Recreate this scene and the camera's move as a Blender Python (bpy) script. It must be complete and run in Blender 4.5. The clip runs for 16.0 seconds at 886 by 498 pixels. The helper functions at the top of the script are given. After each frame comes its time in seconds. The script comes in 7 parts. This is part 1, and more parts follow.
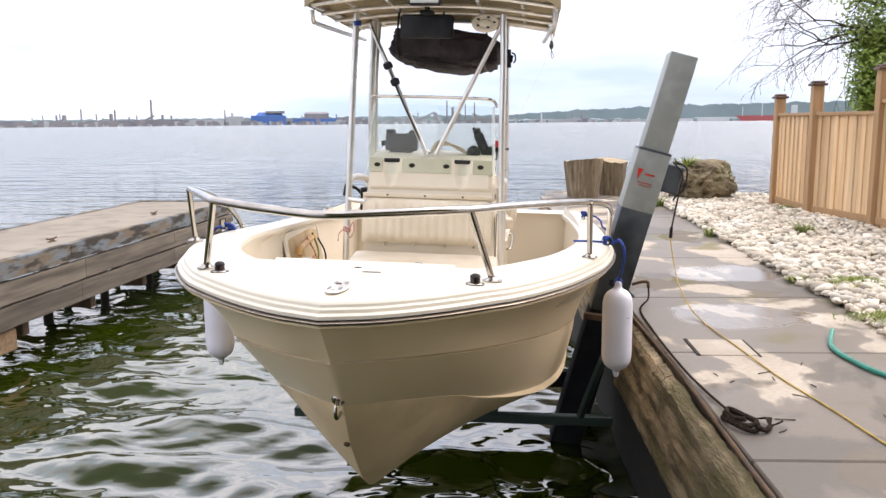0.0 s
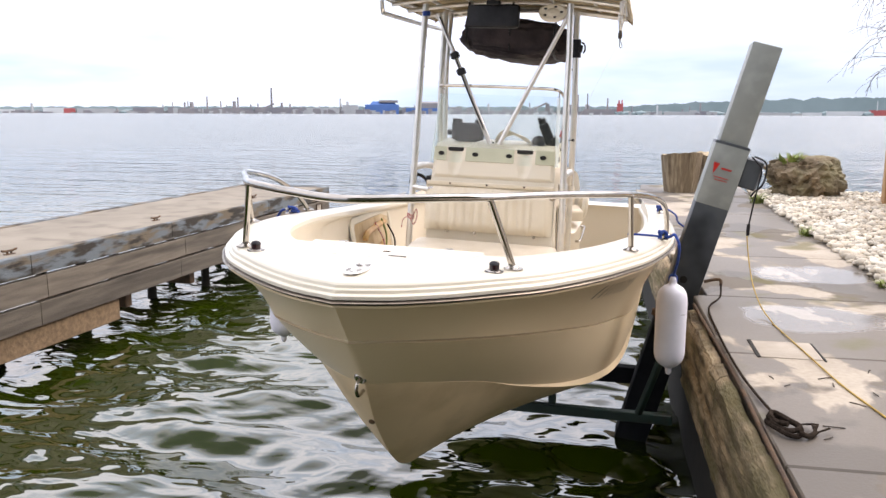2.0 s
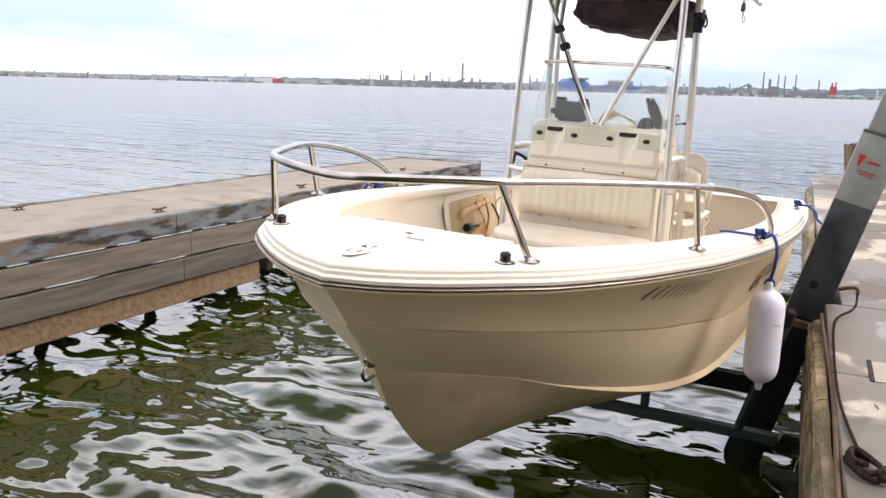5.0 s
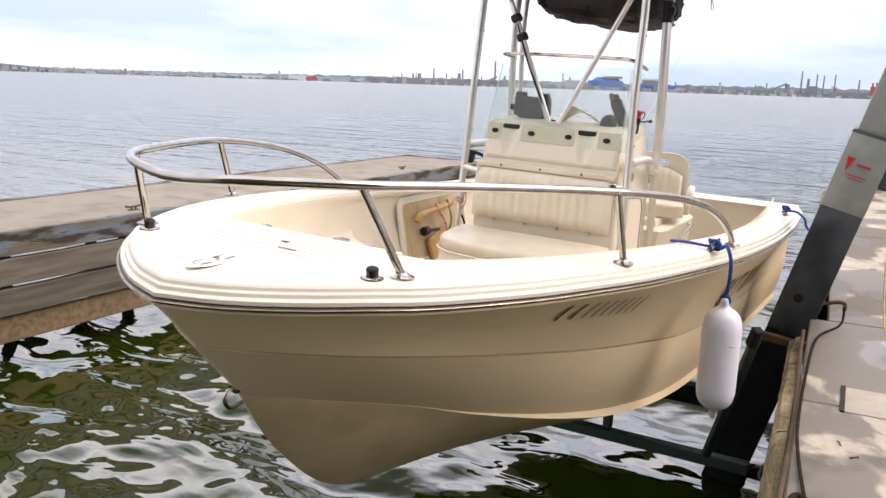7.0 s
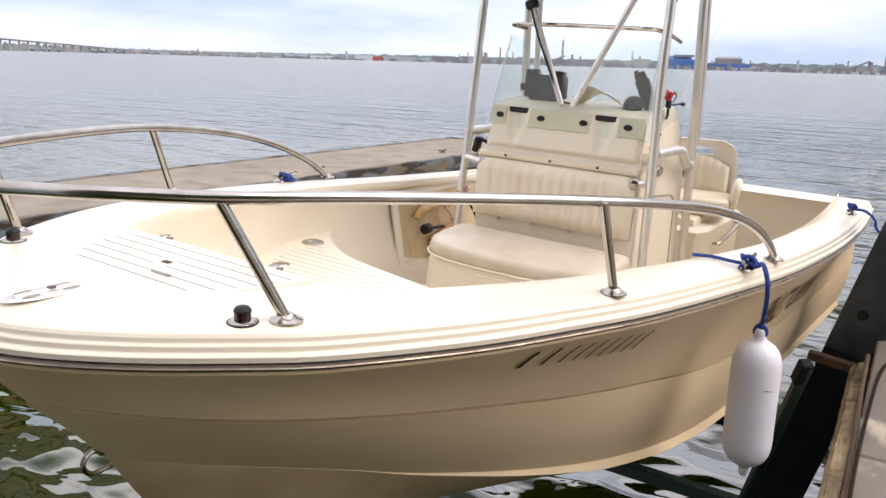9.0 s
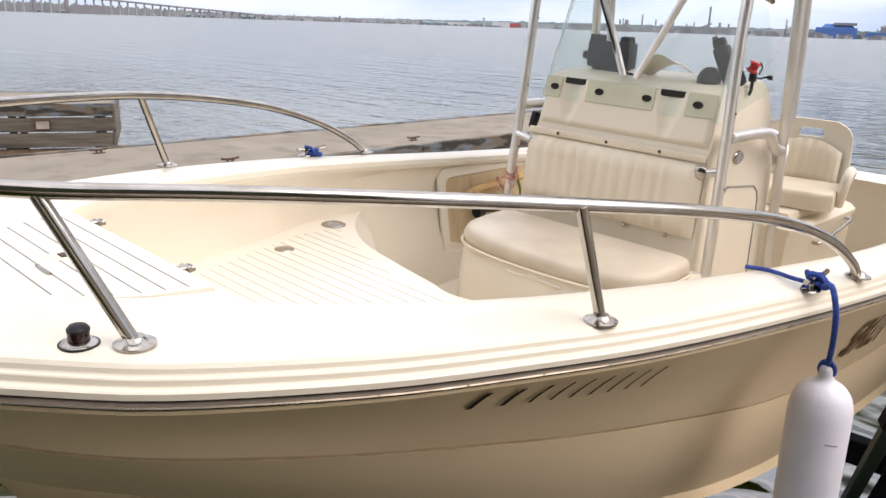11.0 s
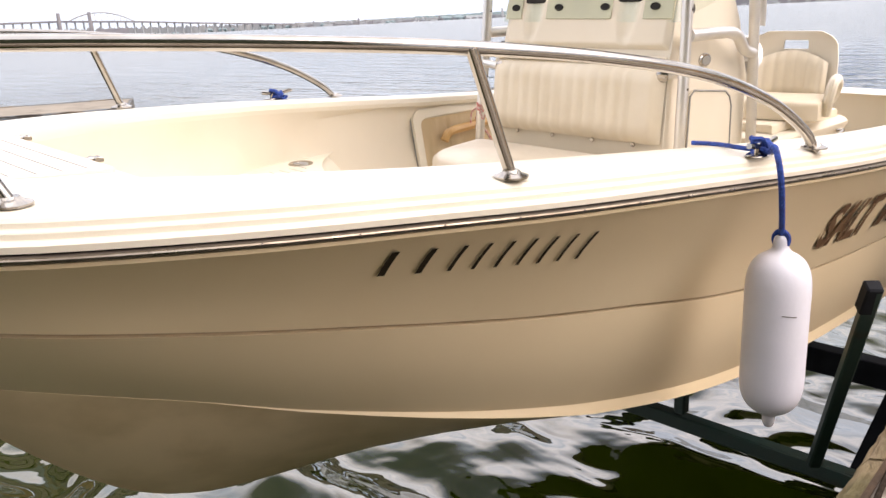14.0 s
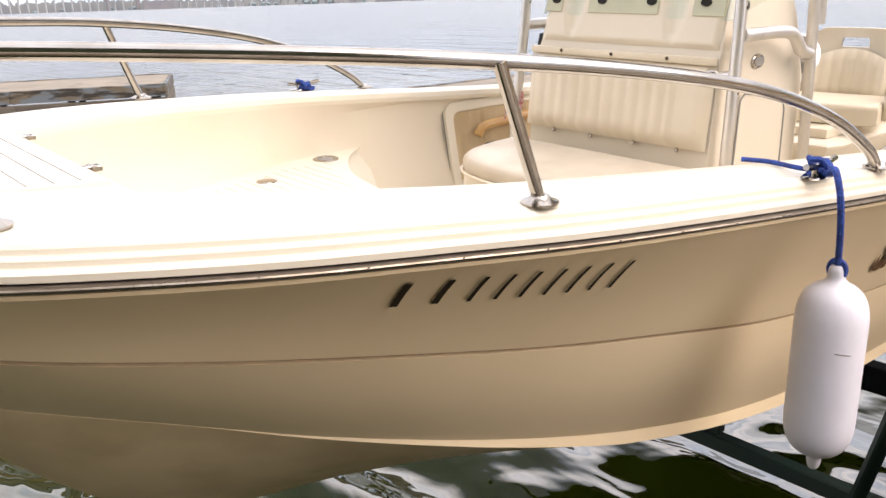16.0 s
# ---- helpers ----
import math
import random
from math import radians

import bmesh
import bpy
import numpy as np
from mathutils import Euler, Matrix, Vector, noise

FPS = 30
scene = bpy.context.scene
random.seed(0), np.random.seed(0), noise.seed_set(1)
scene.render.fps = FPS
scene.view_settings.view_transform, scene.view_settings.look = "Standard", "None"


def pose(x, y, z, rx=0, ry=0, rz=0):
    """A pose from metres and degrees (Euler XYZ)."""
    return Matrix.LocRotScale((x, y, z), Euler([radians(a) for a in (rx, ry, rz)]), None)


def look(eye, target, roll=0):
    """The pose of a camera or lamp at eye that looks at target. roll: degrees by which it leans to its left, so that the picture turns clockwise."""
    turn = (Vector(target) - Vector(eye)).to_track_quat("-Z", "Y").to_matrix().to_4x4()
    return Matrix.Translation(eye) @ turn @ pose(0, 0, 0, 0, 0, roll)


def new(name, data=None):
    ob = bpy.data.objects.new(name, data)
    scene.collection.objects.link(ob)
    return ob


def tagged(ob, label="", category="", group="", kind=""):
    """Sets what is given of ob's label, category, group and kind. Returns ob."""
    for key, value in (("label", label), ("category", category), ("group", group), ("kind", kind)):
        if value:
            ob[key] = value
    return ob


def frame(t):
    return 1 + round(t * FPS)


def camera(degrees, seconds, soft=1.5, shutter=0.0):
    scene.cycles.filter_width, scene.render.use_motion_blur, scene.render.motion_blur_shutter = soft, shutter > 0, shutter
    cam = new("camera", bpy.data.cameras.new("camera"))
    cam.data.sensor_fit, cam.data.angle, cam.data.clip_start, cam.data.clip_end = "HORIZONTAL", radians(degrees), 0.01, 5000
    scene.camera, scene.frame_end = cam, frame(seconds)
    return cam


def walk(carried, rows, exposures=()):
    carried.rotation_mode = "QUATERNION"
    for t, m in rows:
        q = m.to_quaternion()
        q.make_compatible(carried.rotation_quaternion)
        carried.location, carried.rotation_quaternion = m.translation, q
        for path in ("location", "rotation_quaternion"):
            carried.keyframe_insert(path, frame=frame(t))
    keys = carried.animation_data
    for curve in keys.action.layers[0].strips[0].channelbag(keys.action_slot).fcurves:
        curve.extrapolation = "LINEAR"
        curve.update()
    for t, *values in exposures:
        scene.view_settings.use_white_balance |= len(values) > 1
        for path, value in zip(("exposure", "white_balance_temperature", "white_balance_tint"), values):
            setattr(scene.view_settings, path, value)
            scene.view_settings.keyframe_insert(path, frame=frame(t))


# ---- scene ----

cam = camera(58.21, 16.0)
PATH = [
    (0, 0.681, -3.609, 0.622, 80.94, 0.53, 6.52),
    (0.5, 0.698, -3.603, 0.624, 81.25, 0.38, 8.37),
    (1, 0.776, -3.615, 0.629, 81.31, 0.13, 10.59),
    (1.5, 0.893, -3.608, 0.622, 80.99, -0.07, 12.62),
    (2, 0.989, -3.609, 0.615, 80.29, -0.19, 14.42),
    (2.5, 1.049, -3.578, 0.613, 79.28, -0.42, 17.14),
    (3, 1.130, -3.512, 0.602, 78.71, -0.99, 20.37),
    (3.5, 1.200, -3.465, 0.618, 78.66, -0.69, 23.85),
    (6, 1.618, -2.982, 0.620, 78.43, -1.75, 28.65),
    (6.5, 1.669, -2.833, 0.615, 78.42, -1.73, 29.30),
    (7, 1.732, -2.687, 0.608, 78.26, -1.83, 30.06),
    (7.5, 1.744, -2.518, 0.593, 77.97, -1.70, 31.17),
    (8, 1.708, -2.312, 0.605, 77.61, -1.73, 32.19),
    (10.5, 1.724, -1.510, 0.600, 75.12, -1.52, 41.12),
    (11, 1.770, -1.360, 0.598, 74.21, -1.82, 44.27),
    (11.5, 1.846, -1.237, 0.570, 71.67, -1.41, 47.15),
    (12, 1.884, -1.173, 0.550, 69.60, -0.01, 47.93),
    (12.5, 1.897, -1.159, 0.511, 69.59, 1.24, 47.38),
    (13, 1.943, -1.181, 0.441, 70.50, 2.29, 46.41),
    (13.5, 1.984, -1.200, 0.376, 72.33, 2.97, 45.50),
    (14, 1.979, -1.199, 0.324, 73.88, 2.78, 45.58),
    (14.5, 1.965, -1.192, 0.298, 74.74, 1.93, 46.15),
    (15, 1.965, -1.166, 0.255, 75.29, 2.13, 45.99),
    (15.5, 1.971, -1.145, 0.287, 74.39, 2.24, 46.07),
    (16, 1.882, -1.062, 0.373, 72.52, 1.77, 48.54),
]
walk(cam, [(t, pose(x, y, z, rx, ry, rz)) for t, x, y, z, rx, ry, rz in PATH], [(0.0, 0.42, 6950, 19), (3.5, 0.42, 6950, 19), (6.0, 0.34, 7050, 20), (8.0, 0.22, 7100, 20), (10.5, 0.08, 7000, 18), (11.5, 0.08, 7000, 18), (12.5, 0.27, 7000, 18), (14.0, 0.49, 7300, 20), (16.0, 0.47, 7300, 20)])

# ---- light: an overcast afternoon over the harbour ----
SUN_EL, SUN_AZ = radians(45), radians(63)
world = bpy.data.worlds.new("overcast_sky")
scene.world = world
world.use_nodes = True
wn, wl = world.node_tree.nodes, world.node_tree.links
wn.clear()
w_out = wn.new("ShaderNodeOutputWorld")
w_bg = wn.new("ShaderNodeBackground")
w_sky = wn.new("ShaderNodeTexSky")
w_sky.sky_type, w_sky.sun_disc = "NISHITA", False
w_sky.sun_elevation, w_sky.sun_rotation = SUN_EL, SUN_AZ
w_co = wn.new("ShaderNodeTexCoord")
w_map = wn.new("ShaderNodeMapping")
w_map.inputs["Scale"].default_value = (1.0, 1.0, 5.0)
w_noise = wn.new("ShaderNodeTexNoise")
w_noise.inputs["Scale"].default_value = 2.3
w_noise.inputs["Detail"].default_value = 5
w_ramp = wn.new("ShaderNodeValToRGB")
w_ramp.color_ramp.elements[0].position, w_ramp.color_ramp.elements[0].color = 0.37, (5.5, 6.5, 7.7, 1)
w_ramp.color_ramp.elements[1].position, w_ramp.color_ramp.elements[1].color = 0.63, (9.8, 10.0, 10.3, 1)
w_mix = wn.new("ShaderNodeMixRGB")
w_mix.inputs["Fac"].default_value = 0.93
wl.new(w_co.outputs["Generated"], w_map.inputs["Vector"])
wl.new(w_map.outputs["Vector"], w_noise.inputs["Vector"])
wl.new(w_noise.outputs["Fac"], w_ramp.inputs["Fac"])
wl.new(w_sky.outputs["Color"], w_mix.inputs["Color1"])
wl.new(w_ramp.outputs["Color"], w_mix.inputs["Color2"])
# paler blue low over the water
w_tint = wn.new("ShaderNodeMixRGB")
w_tint.blend_type = "MULTIPLY"
w_tint.inputs["Color2"].default_value = (0.87, 0.985, 1.13, 1)
w_low = wn.new("ShaderNodeMapRange")
w_low.inputs["From Min"].default_value, w_low.inputs["From Max"].default_value = 0.03, 0.30
w_low.inputs["To Min"].default_value, w_low.inputs["To Max"].default_value = 1.0, 0.0
wl.new(w_mix.outputs["Color"], w_tint.inputs["Color1"])
wl.new(w_low.outputs["Result"], w_tint.inputs["Fac"])
wl.new(w_tint.outputs["Color"], w_bg.inputs["Color"])
# an overcast sky is brighter overhead than at the horizon
w_sep = wn.new("ShaderNodeSeparateXYZ")
w_up = wn.new("ShaderNodeMapRange")
w_up.inputs["From Min"].default_value, w_up.inputs["From Max"].default_value = 0.0, 1.0
w_up.inputs["To Min"].default_value, w_up.inputs["To Max"].default_value = 0.097, 0.225
wl.new(w_co.outputs["Generated"], w_sep.inputs["Vector"])
wl.new(w_sep.outputs["Z"], w_up.inputs["Value"])
wl.new(w_sep.outputs["Z"], w_low.inputs["Value"])
# and brightest where the cloud thins, out over the water
w_dot = wn.new("ShaderNodeVectorMath")
w_dot.operation = "DOT_PRODUCT"
w_dot.inputs[1].default_value = (-0.55, 0.83, 0.1)
w_thin = wn.new("ShaderNodeMapRange")
w_thin.interpolation_type = "SMOOTHSTEP"
w_thin.inputs["From Min"].default_value, w_thin.inputs["From Max"].default_value = 0.7, 1.0
w_thin.inputs["To Min"].default_value, w_thin.inputs["To Max"].default_value = 1.0, 1.15
w_mul = wn.new("ShaderNodeMath")
w_mul.operation = "MULTIPLY"
wl.new(w_co.outputs["Generated"], w_dot.inputs[0])
wl.new(w_dot.outputs["Value"], w_thin.inputs["Value"])
wl.new(w_up.outputs["Result"], w_mul.inputs[0])
wl.new(w_thin.outputs["Result"], w_mul.inputs[1])
wl.new(w_mul.outputs["Value"], w_bg.inputs["Strength"])
wl.new(w_bg.outputs["Background"], w_out.inputs["Surface"])

sun_data = bpy.data.lights.new("sun", "SUN")
sun_data.energy, sun_data.angle, sun_data.color = 2.1, radians(58), (1.0, 0.96, 0.9)
sun = new("sun", sun_data)
sun.matrix_world = look((0, 0, 30), (0 - 30 * math.sin(SUN_AZ) / math.tan(SUN_EL), -30 * math.cos(SUN_AZ) / math.tan(SUN_EL), 0))


# ---- materials ----
def material(name, base, second=None, rough=0.5, metal=0.0, scale=6.0, spread=(0.35, 0.65), bump=0.0, bump_scale=60.0,
             detail=6, stretch=(1, 1, 1), spec=0.5, coat=0.0, third=None, scale3=1.2, spread3=(0.45, 0.7), rough2=None, per_object=0.0, bump_dist=0.01):
    """A surface with two scales of colour variation, and fine relief."""
    m = bpy.data.materials.new(name)
    m.use_nodes = True
    n, l = m.node_tree.nodes, m.node_tree.links
    b = n["Principled BSDF"]
    b.inputs["Roughness"].default_value, b.inputs["Metallic"].default_value = rough, metal
    b.inputs["Specular IOR Level"].default_value = spec
    b.inputs["Coat Weight"].default_value = coat
    b.inputs["Coat Roughness"].default_value = 0.08
    b.inputs["Base Color"].default_value = (*base, 1)
    co = n.new("ShaderNodeTexCoord")
    mp = n.new("ShaderNodeMapping")
    mp.inputs["Scale"].default_value = stretch
    l.new(co.outputs["Object"], mp.inputs["Vector"])

    def noise_fac(sc, lo, hi, det):
        t = n.new("ShaderNodeTexNoise")
        t.inputs["Scale"].default_value, t.inputs["Detail"].default_value = sc, det
        l.new(mp.outputs["Vector"], t.inputs["Vector"])
        r = n.new("ShaderNodeMapRange")
        r.inputs["From Min"].default_value, r.inputs["From Max"].default_value = lo, hi
        l.new(t.outputs["Fac"], r.inputs["Value"])
        return r.outputs["Result"]

    colour = None
    if second:
        f = noise_fac(scale, *spread, detail)
        x = n.new("ShaderNodeMixRGB")
        x.inputs["Color1"].default_value, x.inputs["Color2"].default_value = (*base, 1), (*second, 1)
        l.new(f, x.inputs["Fac"])
        colour = x.outputs["Color"]
        if rough2 is not None:
            rr = n.new("ShaderNodeMapRange")
            rr.inputs["To Min"].default_value, rr.inputs["To Max"].default_value = rough, rough2
            l.new(f, rr.inputs["Value"])
            l.new(rr.outputs["Result"], b.inputs["Roughness"])
    if third and colour:
        f = noise_fac(scale3, *spread3, 3)
        x = n.new("ShaderNodeMixRGB")
        x.inputs["Color2"].default_value = (*third, 1)
        l.new(f, x.inputs["Fac"])
        l.new(colour, x.inputs["Color1"])
        colour = x.outputs["Color"]
    if per_object and colour:
        oi = n.new("ShaderNodeObjectInfo")
        r = n.new("ShaderNodeMapRange")
        r.inputs["To Min"].default_value, r.inputs["To Max"].default_value = 1 - per_object, 1 + per_object
        l.new(oi.outputs["Random"], r.inputs["Value"])
        hs = n.new("ShaderNodeHueSaturation")
        l.new(r.outputs["Result"], hs.inputs["Value"])
        l.new(colour, hs.inputs["Color"])
        colour = hs.outputs["Color"]
    if colour:
        l.new(colour, b.inputs["Base Color"])
    if bump:
        t = n.new("ShaderNodeTexNoise")
        t.inputs["Scale"].default_value, t.inputs["Detail"].default_value = bump_scale, 5
        l.new(mp.outputs["Vector"], t.inputs["Vector"])
        u = n.new("ShaderNodeBump")
        u.inputs["Strength"].default_value, u.inputs["Distance"].default_value = bump, bump_dist
        l.new(t.outputs["Fac"], u.inputs["Height"])
        l.new(u.outputs["Normal"], b.inputs["Normal"])
    return m



def island_stones():
    """Stones of one joined heap, each with a tint of its own."""
    m = material("mixed_river_stone", (0.66, 0.59, 0.485), (0.52, 0.45, 0.355), 0.85, scale=5, third=(0.75, 0.70, 0.605), scale3=1.5, bump=0.25, bump_scale=50)
    n, l = m.node_tree.nodes, m.node_tree.links
    b = n["Principled BSDF"]
    old = b.inputs["Base Color"].links[0].from_socket
    g = n.new("ShaderNodeNewGeometry")
    r = n.new("ShaderNodeMapRange")
    r.inputs["To Min"].default_value, r.inputs["To Max"].default_value = 0.62, 1.28
    l.new(g.outputs["Random Per Island"], r.inputs["Value"])
    hs = n.new("ShaderNodeHueSaturation")
    l.new(r.outputs["Result"], hs.inputs["Value"])
    l.new(old, hs.inputs["Color"])
    l.new(hs.outputs["Color"], b.inputs["Base Color"])
    return m


HULL = material("cream_gelcoat", (0.80, 0.64, 0.425), (0.77, 0.61, 0.40), 0.3, scale=1.6, spec=0.3, third=(0.74, 0.58, 0.37), scale3=0.9, spread3=(0.5, 0.85))
BOTTOM = material("stained_bottom_gelcoat", (0.70, 0.54, 0.34), (0.50, 0.37, 0.21), 0.5, scale=4, spread=(0.45, 0.75), third=(0.58, 0.44, 0.27), scale3=1.5, spec=0.3)
DECK = material("white_gelcoat", (0.785, 0.725, 0.61), (0.755, 0.695, 0.575), 0.3, scale=3, coat=0.15, bump=0.05, bump_scale=220)
LINER = material("cream_liner", (0.745, 0.67, 0.55), (0.71, 0.635, 0.51), 0.4, scale=2.5, bump=0.08, bump_scale=200)
NONSKID = material("nonskid_deck", (0.83, 0.785, 0.685), (0.79, 0.74, 0.635), 0.6, scale=9, bump=0.35, bump_scale=420)
CREASE = material("shaded_crease", (0.44, 0.335, 0.21), (0.52, 0.40, 0.26), 0.8, scale=8, stretch=(1, 1, 1))
SHADE_SCREEN = material("dark_shade_screen", (0.045, 0.06, 0.03), (0.085, 0.09, 0.05), 0.95, scale=0.8, third=(0.03, 0.035, 0.02), scale3=0.3)
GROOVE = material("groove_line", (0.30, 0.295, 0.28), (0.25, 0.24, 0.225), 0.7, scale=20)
GROOVE_SOFT = material("shallow_groove", (0.58, 0.555, 0.50), (0.50, 0.475, 0.43), 0.7, scale=20)
STEEL = material("polished_steel", (0.47, 0.44, 0.405), (0.38, 0.35, 0.315), 0.09, 1.0, scale=14, rough2=0.2)
ALU = material("anodised_aluminium", (0.80, 0.78, 0.75), (0.70, 0.68, 0.65), 0.30, 0.85, scale=10, rough2=0.38)
RUB_BLACK = material("black_rub_insert", (0.06, 0.046, 0.036), (0.10, 0.078, 0.06), 0.5, scale=18)
RUB_METAL = material("dull_rub_strip", (0.34, 0.29, 0.235), (0.22, 0.18, 0.14), 0.25, 1.0, scale=16, rough2=0.42)
SEATVINYL = material("worn_seat_vinyl", (0.62, 0.54, 0.43), (0.53, 0.455, 0.355), 0.28, scale=4, bump=0.12, bump_scale=260, third=(0.47, 0.395, 0.295), scale3=2.0, spread3=(0.52, 0.85), rough2=0.5)
VINYL = material("cream_vinyl", (0.74, 0.655, 0.52), (0.69, 0.60, 0.46), 0.42, scale=5, bump=0.12, bump_scale=260, third=(0.62, 0.52, 0.38), scale3=2.4, spread3=(0.55, 0.9))
PLASTIC_W = material("white_roto_plastic", (0.77, 0.70, 0.59), (0.73, 0.66, 0.54), 0.4, scale=6)
FENDER = material("white_fender_vinyl", (0.76, 0.75, 0.83), (0.69, 0.68, 0.75), 0.38, scale=5, third=(0.58, 0.57, 0.60), scale3=9, spread3=(0.64, 0.88), bump=0.06, bump_scale=90)
BLACK = material("black_plastic", (0.008, 0.008, 0.010), (0.018, 0.018, 0.021), 0.42, scale=12, spec=0.25)
FABRIC = material("dark_bag_fabric", (0.014, 0.010, 0.013), (0.040, 0.028, 0.032), 0.8, scale=7, bump=0.5, bump_scale=45)
CANVAS = material("tan_canvas", (0.42, 0.34, 0.21), (0.36, 0.285, 0.17), 0.8, scale=5, bump=0.2, bump_scale=180)
ROPE_BLUE = material("blue_rope", (0.015, 0.07, 0.36), (0.008, 0.03, 0.18), 0.7, scale=60, bump=0.6, bump_scale=120)
ROPE_DARK = material("dark_wet_rope", (0.022, 0.017, 0.014), (0.05, 0.038, 0.03), 0.9, spec=0.0, scale=50, bump=0.7, bump_scale=130)
ROPE_RED = material("red_white_cord", (0.45, 0.05, 0.05), (0.65, 0.55, 0.5), 0.7, scale=70)
HOSE_Y = material("yellow_cable", (0.50, 0.33, 0.055), (0.36, 0.23, 0.04), 0.5, scale=15)
HOSE_G = material("green_hose", (0.02, 0.27, 0.20), (0.015, 0.20, 0.15), 0.4, scale=15)
RED = material("red_plastic", (0.60, 0.03, 0.02), (0.45, 0.02, 0.02), 0.35, scale=12)
NAV_RED = material("dark_red_lens", (0.022, 0.004, 0.006), (0.015, 0.002, 0.004), 0.06, scale=8)
WOODLID = material("varnished_plywood", (0.62, 0.38, 0.15), (0.52, 0.29, 0.10), 0.4, scale=4, stretch=(1, 6, 1))
FLANGE = material("greenish_acrylic_flange", (0.53, 0.53, 0.385), (0.48, 0.48, 0.35), 0.12, scale=5)
PLYWOOD = material("pale_raw_plywood", (0.64, 0.51, 0.33), (0.52, 0.39, 0.23), 0.7, scale=3, stretch=(1, 3, 1), third=(0.40, 0.27, 0.14), scale3=5, spread3=(0.58, 0.8))
# near-black colour standing in for the shade inside holes and gaps
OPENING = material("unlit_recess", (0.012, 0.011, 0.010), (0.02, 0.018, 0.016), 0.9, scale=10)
TRIMBROWN = material("brown_lettering", (0.105, 0.055, 0.03), (0.17, 0.10, 0.055), 0.7, scale=12, spec=0.1)
LETTER = material("black_lettering", (0.022, 0.015, 0.010), (0.035, 0.024, 0.017), 0.7, scale=12, spec=0.1)
CONCRETE_NEW = material("pale_concrete_patch", (0.43, 0.375, 0.31), (0.36, 0.31, 0.25), 0.8, scale=8, bump=0.3, bump_scale=120)
DOCKTOP = material("sandy_concrete_deck", (0.265, 0.23, 0.185), (0.215, 0.187, 0.15), 0.9, scale=1.3, third=(0.165, 0.14, 0.112), scale3=3.0, spread3=(0.5, 0.72), bump=0.3, bump_scale=70)
FASCIA = material("weathered_blue_beam", (0.15, 0.172, 0.19), (0.155, 0.122, 0.085), 0.88, scale=3.0, spread=(0.46, 0.56), third=(0.04, 0.033, 0.026), scale3=4.5, spread3=(0.5, 0.6), bump=0.8, bump_scale=40, stretch=(1, 0.55, 2.2))
PLANK = material("weathered_grey_plank", (0.175, 0.146, 0.115), (0.115, 0.096, 0.076), 0.9, scale=7, stretch=(2, 0.25, 3), third=(0.065, 0.054, 0.043), scale3=2.5, spread3=(0.48, 0.7), bump=0.8, bump_scale=60, per_object=0.22)
TIMBER_OLD = material("rotten_timber", (0.40, 0.305, 0.19), (0.10, 0.073, 0.044), 0.92, scale=8, spread=(0.38, 0.64), detail=9, stretch=(1.6, 0.38, 1.6), third=(0.15, 0.125, 0.06), scale3=3.2, spread3=(0.48, 0.64), bump=1.0, bump_scale=46, bump_dist=0.016, per_object=0.12)
TIMBER_BROWN = material("rough_brown_board", (0.25, 0.165, 0.095), (0.15, 0.10, 0.058), 0.95, scale=22, bump=0.8, bump_scale=60)
CEDAR = material("cedar_board", (0.66, 0.45, 0.25), (0.56, 0.36, 0.185), 0.6, scale=9, stretch=(3, 3, 0.18), third=(0.71, 0.52, 0.32), scale3=3, bump=0.2, bump_scale=60, per_object=0.22)
CEDAR_DARK = material("cedar_post", (0.42, 0.255, 0.125), (0.34, 0.20, 0.095), 0.6, scale=9, stretch=(3, 3, 0.2), bump=0.2, bump_scale=50)
CAPBROWN = material("brown_post_cap", (0.11, 0.06, 0.035), (0.08, 0.045, 0.025), 0.5, scale=8)
STONE = material("pale_river_stone", (0.66, 0.59, 0.485), (0.52, 0.45, 0.355), 0.85, scale=5, third=(0.75, 0.70, 0.605), scale3=1.5, bump=0.25, bump_scale=50, per_object=0.32)
STONE_MANY = island_stones()
ROCK = material("pitted_brown_rock", (0.22, 0.165, 0.10), (0.075, 0.055, 0.032), 0.92, scale=4.5, third=(0.27, 0.235, 0.13), scale3=1.8, bump=1.0, bump_scale=12, bump_dist=0.07)
SOIL = material("gravel_soil", (0.20, 0.165, 0.12), (0.12, 0.10, 0.07), 0.95, scale=14, bump=0.6, bump_scale=40)
BARK = material("grey_bark", (0.075, 0.058, 0.045), (0.045, 0.035, 0.028), 0.9, scale=12, stretch=(2, 2, 0.4), bump=0.7, bump_scale=30)
LOGBARK = material("dry_log_side", (0.34, 0.265, 0.17), (0.13, 0.092, 0.056), 0.9, scale=7, stretch=(2.5, 2.5, 0.35), bump=1.0, bump_scale=20, bump_dist=0.03, third=(0.20, 0.15, 0.095), scale3=4)
LOGTOP = material("cut_log_top", (0.42, 0.34, 0.225), (0.30, 0.23, 0.14), 0.9, scale=9, bump=0.4, bump_scale=40)
LEAF = material("spring_leaf", (0.24, 0.33, 0.06), (0.16, 0.24, 0.04), 0.5, scale=3, per_object=0.2)
GRASS = material("grass_blade", (0.23, 0.27, 0.055), (0.15, 0.20, 0.04), 0.6, scale=6, per_object=0.2)
PILE_LIGHT = material("galvanised_upper", (0.30, 0.32, 0.305), (0.265, 0.285, 0.27), 0.45, 0.25, scale=3, third=(0.34, 0.36, 0.345), scale3=8)
